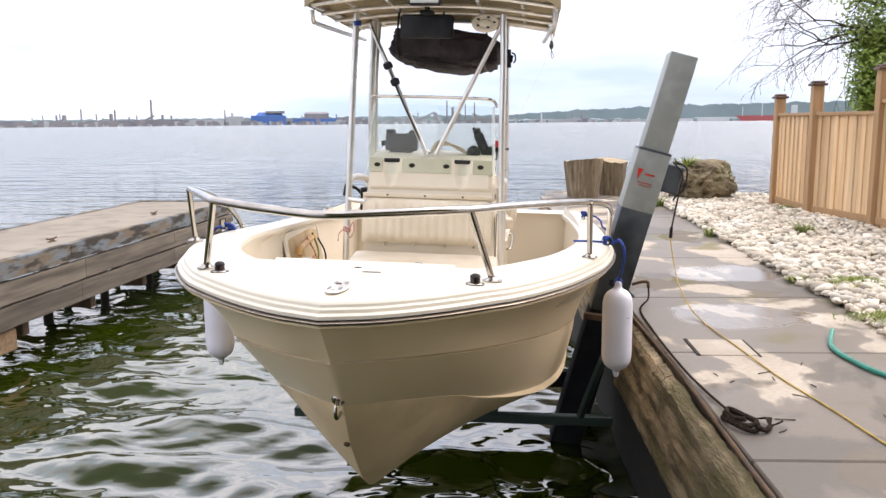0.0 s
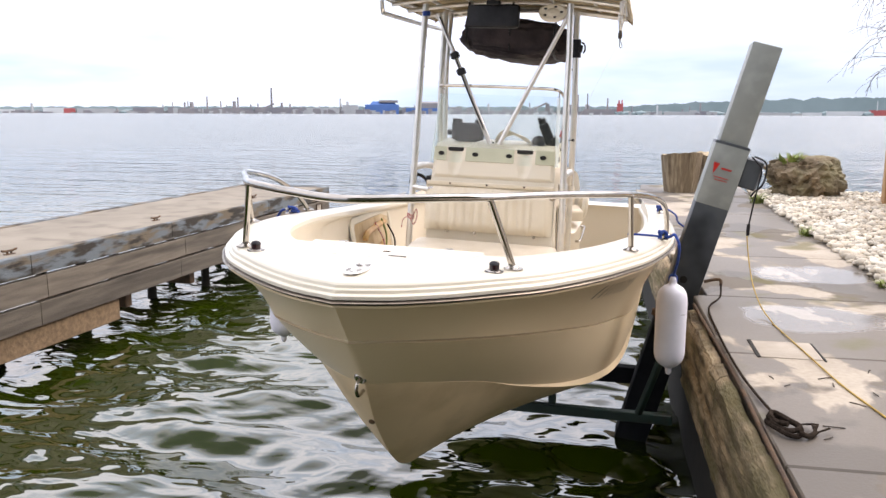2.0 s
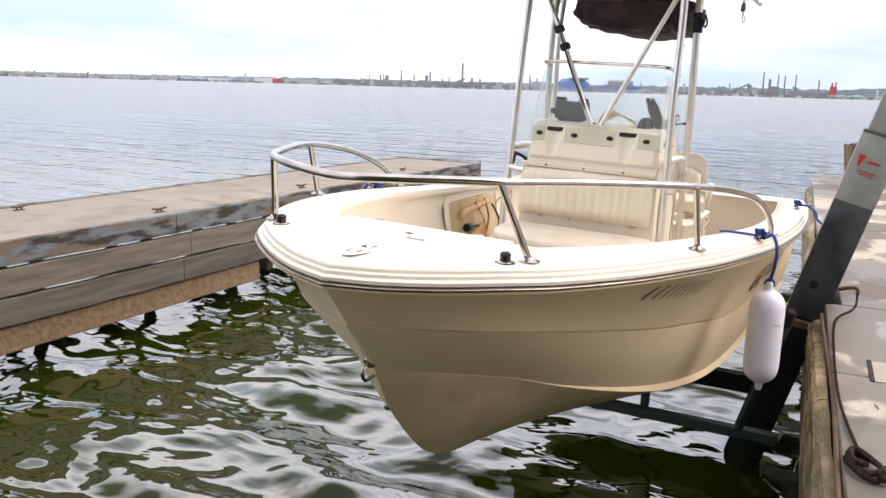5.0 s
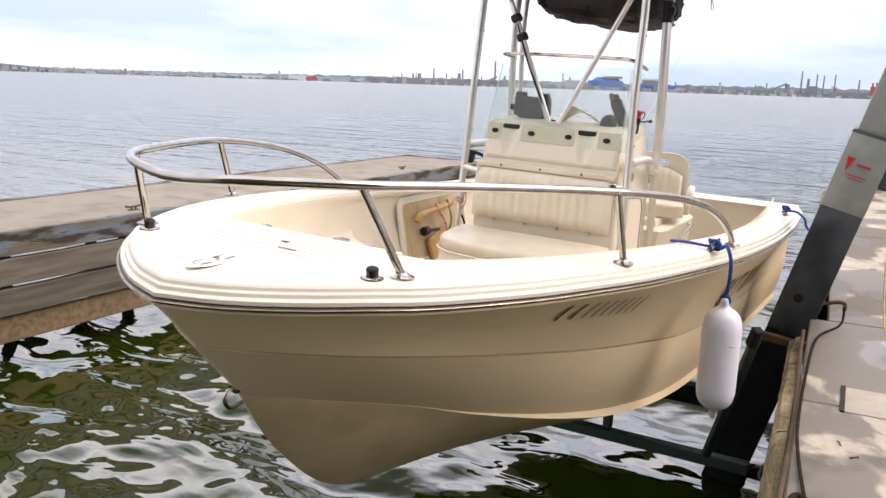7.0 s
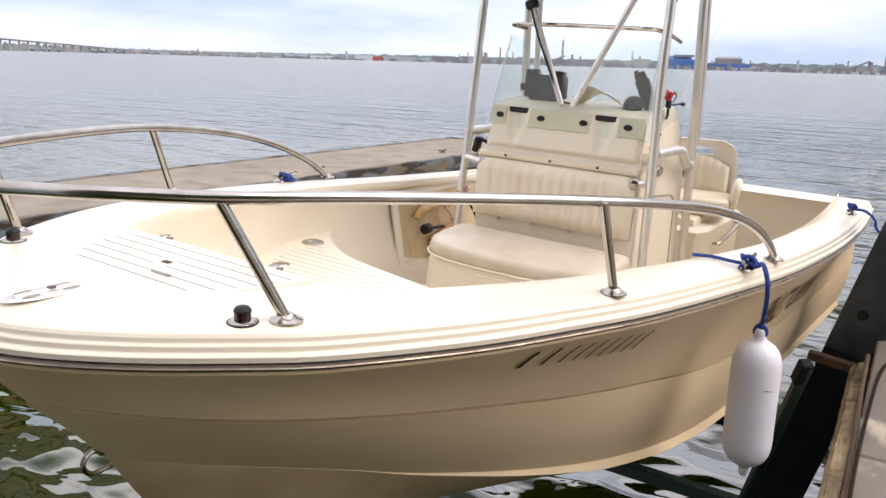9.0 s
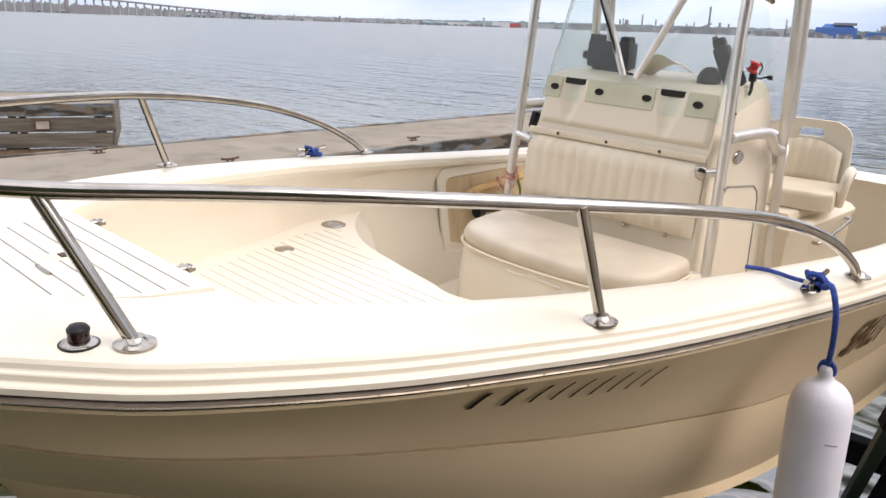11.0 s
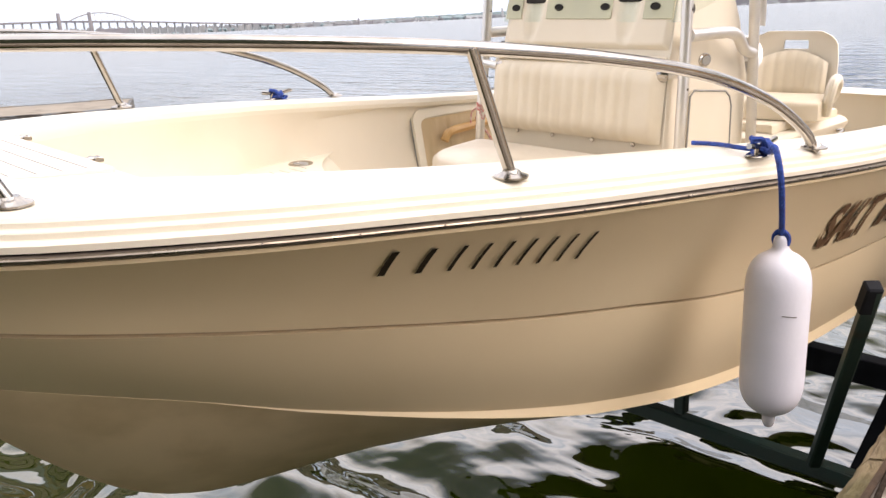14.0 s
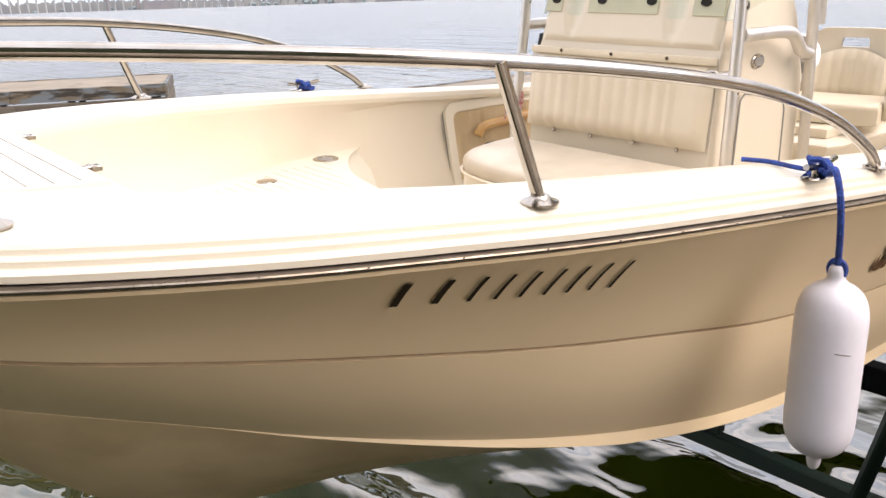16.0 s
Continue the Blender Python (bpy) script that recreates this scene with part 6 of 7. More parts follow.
for sx in (1, -1):
    xo = 0.455 if sx > 0 else 0.53
    yf = -0.042 if sx > 0 else 0.0
    bar("front_post", [(sx * (xo + 0.02), 1.475, SOLE), (sx * (xo + 0.018), 1.49 + 0.2 * yf, -0.2), (sx * (xo + 0.008), 1.525 + 0.6 * yf, 0.2), (sx * (xo - 0.002), 1.55 + yf, 0.6), (sx * (xo - 0.008), 1.585 + yf, 1.0), (sx * (xo - 0.02), 1.60 + yf, 1.30)], 0.021)
    for zz in (-0.35, 0.05, 0.33, 0.62, 0.9, 1.1):
        b = bm_new()
        yy = 1.51 + 0.085 * zz + yf * min(1.0, max(0.0, zz + 0.4)) - 0.004
        lathe(b, [(0, 0.0), (0.0055, 0.0), (0.004, 0.003), (0, 0.0035)], Matrix.Translation((sx * (xo + 0.012 - 0.02 * max(zz, 0)) + 0.0205, yy, zz)) @ pose(0, 0, 0, 0, 90), 8)
        part("post_rivet", b, RUB_BLACK, ttop)
    xr = 0.46 if sx > 0 else 0.49
    bar("rear_post", [(sx * xr, 2.14, SOLE), (sx * xr, 2.10, -0.2), (sx * xr, 2.05, 0.2), (sx * xr, 1.99, 0.6), (sx * (xr - 0.01), 1.96, 1.0), (sx * (xr - 0.02), 1.98, 1.30)], 0.021)
    bar("rear_post", [(sx * (xr - 0.01), 2.13, 0.25), (sx * (xr - 0.01), 2.10, 0.6), (sx * (xr - 0.02), 2.06, 1.0), (sx * (xr - 0.03), 2.10, 1.30)], 0.016)
    bar("side_grab_rail", [(sx * (xo + 0.01), 1.52, 0.238), (sx * (xo + 0.01), 1.78, 0.238), (sx * (xr + 0.01), 1.88, 0.222), (sx * xr, 1.97, 0.165), (sx * xr, 2.045, 0.145)], 0.023)
    bar("post_bracket", [(sx * 0.415, 1.47, 0.10), (sx * (xo + 0.01), 1.515, 0.11)], 0.017)
    b = bm_new()
    lathe(b, [(0, 0), (0.027, 0), (0.025, 0.004), (0.019, 0.008), (0, 0.008)], Matrix.Translation((sx * 0.40, 1.462, 0.10)) @ pose(0, 0, 0, 90, 0, 18 * sx), 20)
    part("bracket_flange", b, STEEL, ttop)
    bar("diagonal_strut", [(sx * 0.03, 1.535, 0.415), (sx * 0.425, 1.60, 1.24)], 0.0145)
    bar("canopy_side_tube", [(sx * 0.755, 1.42, 1.30), (sx * 0.752, 1.44, 1.235), (sx * 0.745, 1.52, 1.225), (sx * 0.72, 2.2, 1.235), (sx * 0.70, 2.75, 1.25)], 0.014)
    bar("canopy_upper_tube", [(sx * 0.757, 1.40, 1.33), (sx * 0.757, 2.2, 1.35), (sx * 0.72, 2.8, 1.34)], 0.014)
for y, zz in ((1.40, 1.33), (1.62, 1.30), (1.98, 1.30), (2.4, 1.31), (2.8, 1.34)):
    bar("cross_bow", [(-0.75, y, zz), (-0.38, y, zz + 0.045), (0, y, zz + 0.06), (0.38, y, zz + 0.045), (0.75, y, zz)], 0.014)
for x in (-0.55, -0.28, 0.28, 0.55):
    bar("canopy_bow", [(x, 1.40, 1.36), (x, 2.1, 1.36), (x, 2.8, 1.37)], 0.011)
bm = bm_new()
rows = []
for j in range(13):
    y = 1.35 + 1.5 * j / 12
    rows.append([(x, y, 1.40 + 0.055 * (1 - (x / 0.785) ** 2) - 0.05 * max(0, abs(x) - 0.70) / 0.085 + 0.006 * noise.noise(Vector((x * 4, y * 4, 1)))) for x in np.linspace(-0.785, 0.785, 25)])
loft(bm, rows)
loft(bm, [[(p[0], p[1], p[2] + 0.012) for p in r] for r in rows])
for row in (rows[0], rows[-1]):
    loft(bm, [[(p[0], p[1], p[2] - 0.045) for p in row], [(p[0], p[1], p[2] + 0.012) for p in row]])
for k in (0, -1):
    loft(bm, [[(r[k][0], r[k][1], r[k][2] - 0.03) for r in rows], [(r[k][0], r[k][1], r[k][2] + 0.012) for r in rows]])
canopy = part("canopy", bm, CANVAS, ttop, "tan canvas canopy laced to the frame", 0.5)
bm = bm_new()
for sx in (1, -1):
    for y in np.arange(1.40, 2.8, 0.075):
        lo = [(sx * 0.785, y, 1.352), (sx * 0.772, y + 0.02, 1.325), (sx * 0.75, y + 0.04, 1.345)]
        tube(bm, lo, 0.005, 5)
tagged(part("lacing", bm, PLASTIC_W, canopy), kind="stuff")
bm = bm_new()
box(bm, (-0.032, 1.335, 1.352), (0.20, 0.06, 0.062), 0.01)
lb = part("light_bar", bm, BLACK, ttop, "small black light bar")
bm = bm_new()
box(bm, (-0.032, 1.303, 1.350), (0.172, 0.006, 0.038), 0.002)
part("lamp_lens", bm, FAR_WHITE, lb)
bm = bm_new()
box(bm, (-0.036, 1.48, 1.213), (0.335, 0.035, 0.145), 0.025, pose(0, 0, 0, -6), 3)
mir = part("rear_view_mirror", bm, BLACK, ttop, "wide black rear-view mirror")
bm = bm_new()
tube(bm, [(-0.036, 1.49, 1.26), (-0.036, 1.47, 1.33)], 0.018, 10)
box(bm, (-0.036, 1.475, 1.295), (0.09, 0.04, 0.03), 0.008)
part("mirror_arm", bm, BLACK, mir)
bm = bm_new()
m = Matrix.Translation((0.322, 1.60, 1.25)) @ pose(0, 0, 0, 75) @ Matrix.Diagonal((1.0, 0.62, 1, 1))
lathe(bm, [(0, 0.02), (0.02, 0.022), (0.045, 0.010), (0.075, 0.018), (0.088, 0.012), (0.088, -0.02), (0, -0.02)], m, 28)
sp = part("speaker", bm, PLASTIC_W, ttop, "white oval speaker")
for k in range(5):
    a = 2 * math.pi * k / 5
    bm = bm_new()
    lathe(bm, [(0, 0.002), (0.011, 0.0)], m @ Matrix.Translation((0.056 * math.cos(a), 0.056 * math.sin(a), 0.0175)), 8)
    part("speaker_port", bm, OPENING, sp)
# cord and clip hanging at the starboard side of the canopy
bm = bm_new()
tube(bm, smooth_line([(0.745, 1.68, 1.345), (0.752, 1.68, 1.27), (0.740, 1.68, 1.20), (0.742, 1.68, 1.15)], 5), 0.0045, 6)
tube(bm, smooth_line([(0.758, 1.69, 1.345), (0.765, 1.69, 1.26), (0.752, 1.69, 1.18), (0.743, 1.68, 1.15)], 5), 0.004, 6)
hk = part("corner_cord", bm, PLASTIC_W, ttop, "pale cord looped at the canopy corner")
bm = bm_new()
lathe(bm, [(0, 0.03), (0.008, 0.026), (0.013, 0.008), (0.014, -0.012), (0.008, -0.024), (0, -0.026)], Matrix.Translation((0.744, 1.68, 1.128)), 12)
part("cord_weight", bm, RUB_BLACK, hk, "small dark sinker")
bm = bm_new()
tube(bm, smooth_line([(0.744, 1.68, 1.105), (0.752, 1.68, 1.085), (0.760, 1.68, 1.060), (0.754, 1.68, 1.048), (0.746, 1.68, 1.062), (0.744, 1.68, 1.105)], 5), 0.0028, 6)
part("clip", bm, STEEL, hk)
bm = bm_new()
tube(bm, [(0.744, 1.68, 1.10), (0.60, 1.71, 0.78), (0.455, 1.745, 0.47)], 0.0006, 4)
part("fishing_line", bm, PLASTIC_W, hk)
# clamps and cable on the port strut, collar on the port post
for k, u in enumerate((0.605, 0.73)):
    p = Vector((-0.03, 1.535, 0.415)).lerp(Vector((-0.425, 1.60, 1.24)), u - 0.05)
    bm = bm_new()
    box(bm, p, (0.055, 0.05, 0.045), 0.008, pose(0, 0, 0, 0, -25))
    part("clamp", bm, BLACK, ttop)
bar("signal_cable", [(-0.41, 1.585, 1.22), (-0.30, 1.57, 0.98), (-0.19, 1.535, 0.74), (-0.09, 1.53, 0.54), (-0.05, 1.55, 0.44), (-0.02, 1.60, 0.42)], 0.005, BLACK)
bm = bm_new()
tube(bm, [(-0.505, 1.597, 1.225), (-0.507, 1.596, 1.255)], 0.026, 14)
part("post_collar", bm, ROPE_BLUE, ttop)
bm = bm_new()
tube(bm, [(0.455, 1.965, 1.00), (0.452, 1.965, 1.06), (0.450, 1.963, 1.12)], 0.029, 14)
box(bm, (0.478, 1.955, 1.06), (0.03, 0.04, 0.05), 0.008, pose(0, 0, 0, 0, 10), 2)
stp = part("strap", bm, BLACK, ttop, "black strap wound round the post")
bm = bm_new()
tube(bm, smooth_line([(0.485, 1.95, 1.10), (0.505, 1.94, 1.085), (0.51, 1.935, 1.05), (0.498, 1.94, 1.03)], 5), 0.006, 6)
part("strap_end", bm, BLACK, stp)

# storage bag slung under the canopy
bag = thing("storage_bag", "dark sagging fabric bag slung under the canopy", "bag")
bag.matrix_world = boat.matrix_world @ pose(0.022, 2.27, 1.33, 0, 4.5, 0)
bm = bm_new()
bmesh.ops.create_icosphere(bm, subdivisions=5, radius=1.0)
for v in bm.verts:
    p = v.co.copy()
    q = Vector([math.copysign(abs(c) ** 0.55, c) for c in p])
    # slack folds hang across the front and gather towards the corners
    fold = abs(noise.noise(Vector((p.x * 2.6, p.y * 2.6, p.z * 6.5)))) - 0.2
    q *= 1 + 0.08 * noise.noise(p * 2.4) - 0.11 * fold - 0.05 * abs(noise.noise(p * 9)) + 0.02 * noise.noise(p * 19)
    sag = -0.035 * (1 - abs(q.x)) - 0.03 * abs(noise.noise(p * 4))
    v.co = Vector((q.x * 0.395, q.y * 0.41, q.z * 0.125 - 0.19 + (sag if q.z < 0 else 0)))
part("bag_body", bm, FABRIC, bag, sharp=2)
for x in (-0.30, 0.0, 0.30):
    bm = bm_new()
    low = 0.03 * (1 - abs(x) / 0.3)
    tube(bm, smooth_line([(x, -0.40, 0.02), (x, -0.41, -0.18), (x, -0.32, -0.285 - low), (x, 0.0, -0.31 - low), (x, 0.3, -0.28 - low)], 4), 0.008, 6)
    part("webbing", bm, BLACK, bag)

# ---- helm seat on its moulded base ----
bm = bm_new()
hb = [(-0.44, 2.36), (0.44, 2.36), (0.47, 2.45), (0.47, 3.15), (0.42, 3.25), (-0.42, 3.25), (-0.47, 3.15), (-0.47, 2.45)]
rows = [[(x * k, 2.8 + (y - 2.8) * k, zz) for x, y in hb] for zz, k in ((SOLE, 1.0), (-0.30, 1.0), (-0.275, 1.03), (-0.262, 1.03), (-0.25, 0.99))]
vs = loft(bm, rows, closed=True)
bm.faces.new(vs[-1])
hbase = part("helm_seat_base", bm, LINER, boat, "cream moulded helm seat base")
bar("side_handle", [(0.475, 2.62, -0.36), (0.51, 2.64, -0.35), (0.51, 3.02, -0.30), (0.475, 3.04, -0.30)], 0.009, STEEL, hbase)
bm = bm_new()
slab(bm, [(-0.40, 2.45), (0.40, 2.45), (0.42, 3.18), (-0.42, 3.18)], -0.248, -0.205, 0.016)
part("base_cushion", bm, VINYL, hbase)

chair = new("helm_chair")
chair.parent = boat
chair.matrix_local = pose(0.280, 2.80, -0.20, 0, 0, 14) @ Matrix.Scale(1.04, 4)
chair.empty_display_size = 0.1
tagged(chair, "cream moulded bucket seat with armrests")
bm = bm_new()
rows = []
for j in range(17):
    v = j / 16
    zz = 0.03 + 0.34 * v
    hw = 0.215 * (1 - 0.14 * v ** 3)
    row = []
    for i in range(25):
        u = -1 + 2 * i / 24
        hwz = hw * (1 if v < 0.8 else math.sqrt(max(0, 1 - ((v - 0.8) / 0.23) ** 2)) ** 0.6)
        row.append((hwz * u, 0.17 + 0.07 * v - 0.06 * u * u * (1 - 0.5 * v), zz))
    rows.append(row)
front = rows
rear = [[(x, y + 0.03, zz) for x, y, zz in r] for r in rows]
# the grip slot near the top of the back
vsf = [[bm.verts.new(p) for p in r] for r in front]
vsr = [[bm.verts.new(p) for p in r] for r in rear]
for j in range(16):
    for i in range(24):
        if 12 <= j <= 13 and 9 <= i <= 15:
            continue
        bm.faces.new((vsf[j][i], vsf[j][i + 1], vsf[j + 1][i + 1], vsf[j + 1][i]))
        bm.faces.new((vsr[j][i], vsr[j + 1][i], vsr[j + 1][i + 1], vsr[j][i + 1]))
for j in range(16):
    for i in (0, 24):
        bm.faces.new((vsf[j][i], vsf[j + 1][i], vsr[j + 1][i], vsr[j][i]))
for i in range(24):
    bm.faces.new((vsf[16][i], vsf[16][i + 1], vsr[16][i + 1], vsr[16][i]))
for i in range(9, 16):
    for j in (12, 14):
        bm.faces.new((vsf[j][i], vsf[j][i + 1], vsr[j][i + 1], vsr[j][i]))
part("seat_shell", bm, PLASTIC_W, chair, sharp=0.9)
bm = bm_new()
rows = []
for j in range(9):
    v = j / 8
    zz = 0.06 + 0.22 * v
    row = []
    for i in range(49):
        u = -1 + 2 * i / 48
        top = 1 - 0.25 * u * u
        rib = 0.006 * abs(math.sin(math.pi * (u + 1) * 3.5))
        ed = min(1, (1 - abs(u)) / 0.12, v / 0.12 + 0.1, (1 - v) / 0.15 + 0.1)
        row.append((0.17 * u, 0.165 + 0.05 * v - 0.05 * u * u - 0.022 * ed - rib, 0.06 + 0.22 * v * top))
    rows.append(row)
loft(bm, rows)
part("back_pad", bm, VINYL, chair, sharp=1.2)
bm = bm_new()
slab(bm, [(-0.19, -0.20), (-0.12, -0.235), (0.12, -0.235), (0.19, -0.20), (0.205, 0.14), (-0.205, 0.14)], 0.0, 0.085, 0.025, 3)
part("seat_pad", bm, VINYL, chair)
for sx in (1, -1):
    bm = bm_new()
    tube(bm, smooth_line([(sx * 0.20, 0.17, 0.05), (sx * 0.225, 0.12, 0.12), (sx * 0.23, 0.02, 0.165), (sx * 0.225, -0.06, 0.15), (sx * 0.215, -0.08, 0.08), (sx * 0.205, -0.06, 0.01)], 5), 0.024, 10)
    part("armrest", bm, PLASTIC_W, chair)

# ---- open locker in the port side with gear inside ----
lk = new("side_locker")
lk.parent = boat
lk.matrix_local = pose(-0.943, 1.905, -0.365, 0, -11, 2.3)
lk.empty_display_size = 0.1
tagged(lk, "open side locker with wooden gear inside")


def round_rect(w, h, r, x, n=6):
    out = []
    for cy, cz, a0 in ((w - r, h - r, 0), (-w + r, h - r, 90), (-w + r, -h + r, 180), (w - r, -h + r, 270)):
        for k in range(n + 1):
            a = radians(a0 + 90 * k / n)
            out.append((x, cy + r * math.cos(a), cz + r * math.sin(a)))
    return out


bm = bm_new()
W2, H2 = 0.46, 0.225
loft(bm, [round_rect(W2 + 0.012, H2 + 0.012, 0.06, 0.0), round_rect(W2 + 0.010, H2 + 0.010, 0.06, 0.014), round_rect(W2 - 0.035, H2 - 0.035, 0.045, 0.016), round_rect(W2 - 0.042, H2 - 0.042, 0.04, 0.004)], closed=True)
lf = part("locker_frame", bm, DECK, lk)
bm = bm_new()
tube(bm, round_rect(W2 + 0.016, H2 + 0.016, 0.062, -0.001) + round_rect(W2 + 0.016, H2 + 0.016, 0.062, -0.001)[:1], 0.0025, 6)
part("frame_seam", bm, GROOVE, lf)
bm = bm_new()
bm.faces.new([bm.verts.new(p) for p in round_rect(W2 - 0.04, H2 - 0.04, 0.04, 0.005)])
part("locker_back", bm, PLYWOOD, lk, "raw plywood locker interior")
bm = bm_new()
box(bm, (0.035, -0.02, -0.11), (0.03, 0.30, 0.15), 0.006, pose(0, 0, 0, 12))
part("wooden_board", bm, WOODLID, lk)
bm = bm_new()
tube(bm, smooth_line([(0.04, -0.30, 0.06), (0.05, -0.26, 0.10), (0.04, -0.1, 0.11), (0.04, 0.2, 0.13)], 5), 0.022, 8)
part("wooden_handle", bm, WOODLID, lk)
bm = bm_new()
tube(bm, [(0.05, -0.20, -0.01), (0.06, -0.06, -0.02)], 0.010, 8)
lathe(bm, [(0, 0), (0.03, 0), (0.03, 0.045), (0, 0.05)], Matrix.Translation((0.05, -0.20, -0.01)) @ pose(0, 0, 0, 90), 14)
part("rod_butt", bm, BLACK, lk)
for k, (a, c) in enumerate((((0.05, -0.05, 0.15), (0.05, 0.05, -0.15)), ((0.05, 0.12, 0.16), (0.05, 0.05, -0.12)), ((0.05, 0.25, 0.1), (0.05, 0.30, -0.15)))):
    bm = bm_new()
    tube(bm, smooth_line([a, ((a[0] + c[0]) / 2 + 0.02, (a[1] + c[1]) / 2 + 0.03, (a[2] + c[2]) / 2), c], 5), 0.007, 6)
    part("gear_cord", bm, (ROPE_RED, GRASS, ROPE_DARK)[k], lk)

cord = thing("cord", "red and white cord tied round the frame post", "cord")
cord.matrix_world = boat.matrix_world @ pose(-0.545, 1.50, -0.075) @ Matrix.Scale(0.72, 4)
bm = bm_new()
for k in range(4):
    tube(bm, smooth_line([(0.03 * math.cos(a), 0.03 * math.sin(a), -0.012 * k + 0.008 * math.sin(2 * a)) for a in np.linspace(0, 6.3, 12)], 2), 0.006, 6)
tube(bm, smooth_line([(0.03, 0, 0), (0.06, -0.02, 0.05), (0.07, -0.03, -0.02), (0.04, -0.03, -0.09), (0.01, -0.03, -0.05)], 5), 0.006, 6)
tube(bm, smooth_line([(-0.03, 0, -0.02), (-0.07, -0.02, -0.06), (-0.08, -0.02, -0.13)], 5), 0.005, 6)
part("strand", bm, ROPE_RED, cord)

# fishing reel clipped at the starboard post
reel = thing("fishing_reel", "black and red spinning reel by the windscreen", "fishing reel")
reel.matrix_world = boat.matrix_world @ pose(0.415, 1.745, 0.49) @ Matrix.Scale(0.68, 4)
bm = bm_new()
lathe(bm, [(0, -0.03), (0.030, -0.03), (0.034, -0.018), (0.024, -0.012), (0.024, 0.014), (0.034, 0.02), (0.030, 0.03), (0, 0.032)], pose(0, 0, 0, 0, 20), 20)
part("spool", bm, RED, reel)
bm = bm_new()
box(bm, (0.0, 0.01, -0.055), (0.035, 0.04, 0.06), 0.01, None, 2)
tube(bm, [(0.0, 0.01, -0.05), (0.0, 0.015, -0.13), (-0.01, 0.02, -0.16)], 0.010, 8)
tube(bm, smooth_line([(0.02, 0.0, -0.055), (0.05, 0, -0.06), (0.075, -0.005, -0.05), (0.10, -0.005, -0.05)], 4), 0.005, 8)
lathe(bm, [(0, -0.012), (0.012, -0.012), (0.012, 0.012), (0, 0.012)], Matrix.Translation((0.105, -0.005, -0.05)) @ pose(0, 0, 0, 0, 90), 12)
tube(bm, smooth_line([(0.035, 0, 0.03), (0.05, 0, 0.0), (0.035, 0, -0.04)], 5), 0.004, 6)
part("reel_body", bm, BLACK, reel)


# ---- fenders and their ropes ----
def fender(p, label):
    t = thing("boat_fender", label, "fender", pose(*p), group="boat fenders")
    b = bm_new()
    r = 0.083
    pr = [(0.0, 0.0), (0.013, -0.002), (0.019, -0.014), (0.021, -0.035), (0.030, -0.048), (0.052, -0.062), (0.069, -0.083), (0.079, -0.112), (r, -0.15), (r, -0.24), (r, -0.36), (r, -0.44), (0.079, -0.478), (0.069, -0.505), (0.052, -0.526), (0.030, -0.540), (0.019, -0.552), (0.016, -0.575), (0.010, -0.588), (0, -0.590)]
    fine = smooth_line([(a, c * 0.94, 0) for a, c in pr], 4)
    lathe(b, [(max(0.0, p.x), p.y) for p in fine], Matrix.Identity(4), 40)
    part("fender_body", b, FENDER, t, sharp=1.0)
    b = bm_new()
    tube(b, smooth_line([(0.019 * math.cos(a), 0.0, -0.012 + 0.022 * math.sin(a)) for a in np.linspace(-0.6, 3.74, 10)], 2), 0.007, 8)
    part("eye_loop", b, ROPE_BLUE, t)
    b = bm_new()
    tube(b, [(r * 1.004 * math.cos(a), r * 1.004 * math.sin(a), -0.195 - 0.012 * (a + 1.0)) for a in np.linspace(-1.0, -0.55, 8)], 0.0012, 5)
    part("scuff", b, RUB_BLACK, t)
    return t


def fender_rope(cl, over, top, label, tail=None):
    o = Vector(cl)
    t = thing("fender_rope", label, "rope", pose(*cl), group="fender ropes")
    b = bm_new()
    tube(b, smooth_line([Vector(q) - o for q in (cl, *over, top)], 6), 0.0078, 8)
    part("strand", b, ROPE_BLUE, t)
    b = bm_new()
    r = random.Random(4)
    for k in range(4):
        a0, tl = r.uniform(0, 3), r.uniform(-0.8, 0.8)
        m = pose(0, r.uniform(-0.02, 0.02), 0.004 + 0.005 * k, math.degrees(tl), math.degrees(r.uniform(-0.7, 0.7)), math.degrees(a0))
        tube(b, [m @ Vector((0.026 * math.cos(a), 0.016 * math.sin(a), 0.005 * math.sin(3 * a))) for a in np.linspace(0, 6.283, 18)], 0.0072, 7)
    part("knot", b, ROPE_BLUE, t)
    if tail:
        b = bm_new()
        tube(b, smooth_line([Vector(q) - o for q in (cl, *tail)], 6), 0.0062, 8)
        part("tail", b, ROPE_BLUE, t)


BM = boat.matrix_world


def bw(x, y, zz):
    return tuple(BM @ Vector((x, y, zz)))


fender((1.148, 0.812, -0.258), "white cylindrical vinyl fender hanging at the boat's side")
dz = deck_z(0.8)
fender_rope(bw(1.085, 0.805, dz + 0.012), [bw(1.12, 0.775, dz + 0.018), (1.142, 0.748, -0.02), (1.163, 0.73, -0.055), (1.170, 0.735, -0.105), (1.164, 0.765, -0.18)], (1.148, 0.812, -0.258), "blue rope knotted on a side cleat",
            [bw(1.03, 0.79, dz + 0.016), bw(0.96, 0.81, dz + 0.014), bw(0.90, 0.78, dz + 0.016)])
fender((-1.19, 0.85, -0.26), "white fender hanging on the dock side of the boat")
fender_rope(bw(-1.05, 0.74, dz + 0.012), [bw(-1.13, 0.78, dz + 0.016), bw(-1.19, 0.83, dz - 0.03), bw(-1.215, 0.85, dz - 0.09)], (-1.19, 0.85, -0.26), "blue rope wrapped on a side cleat")
dz = deck_z(3.1)
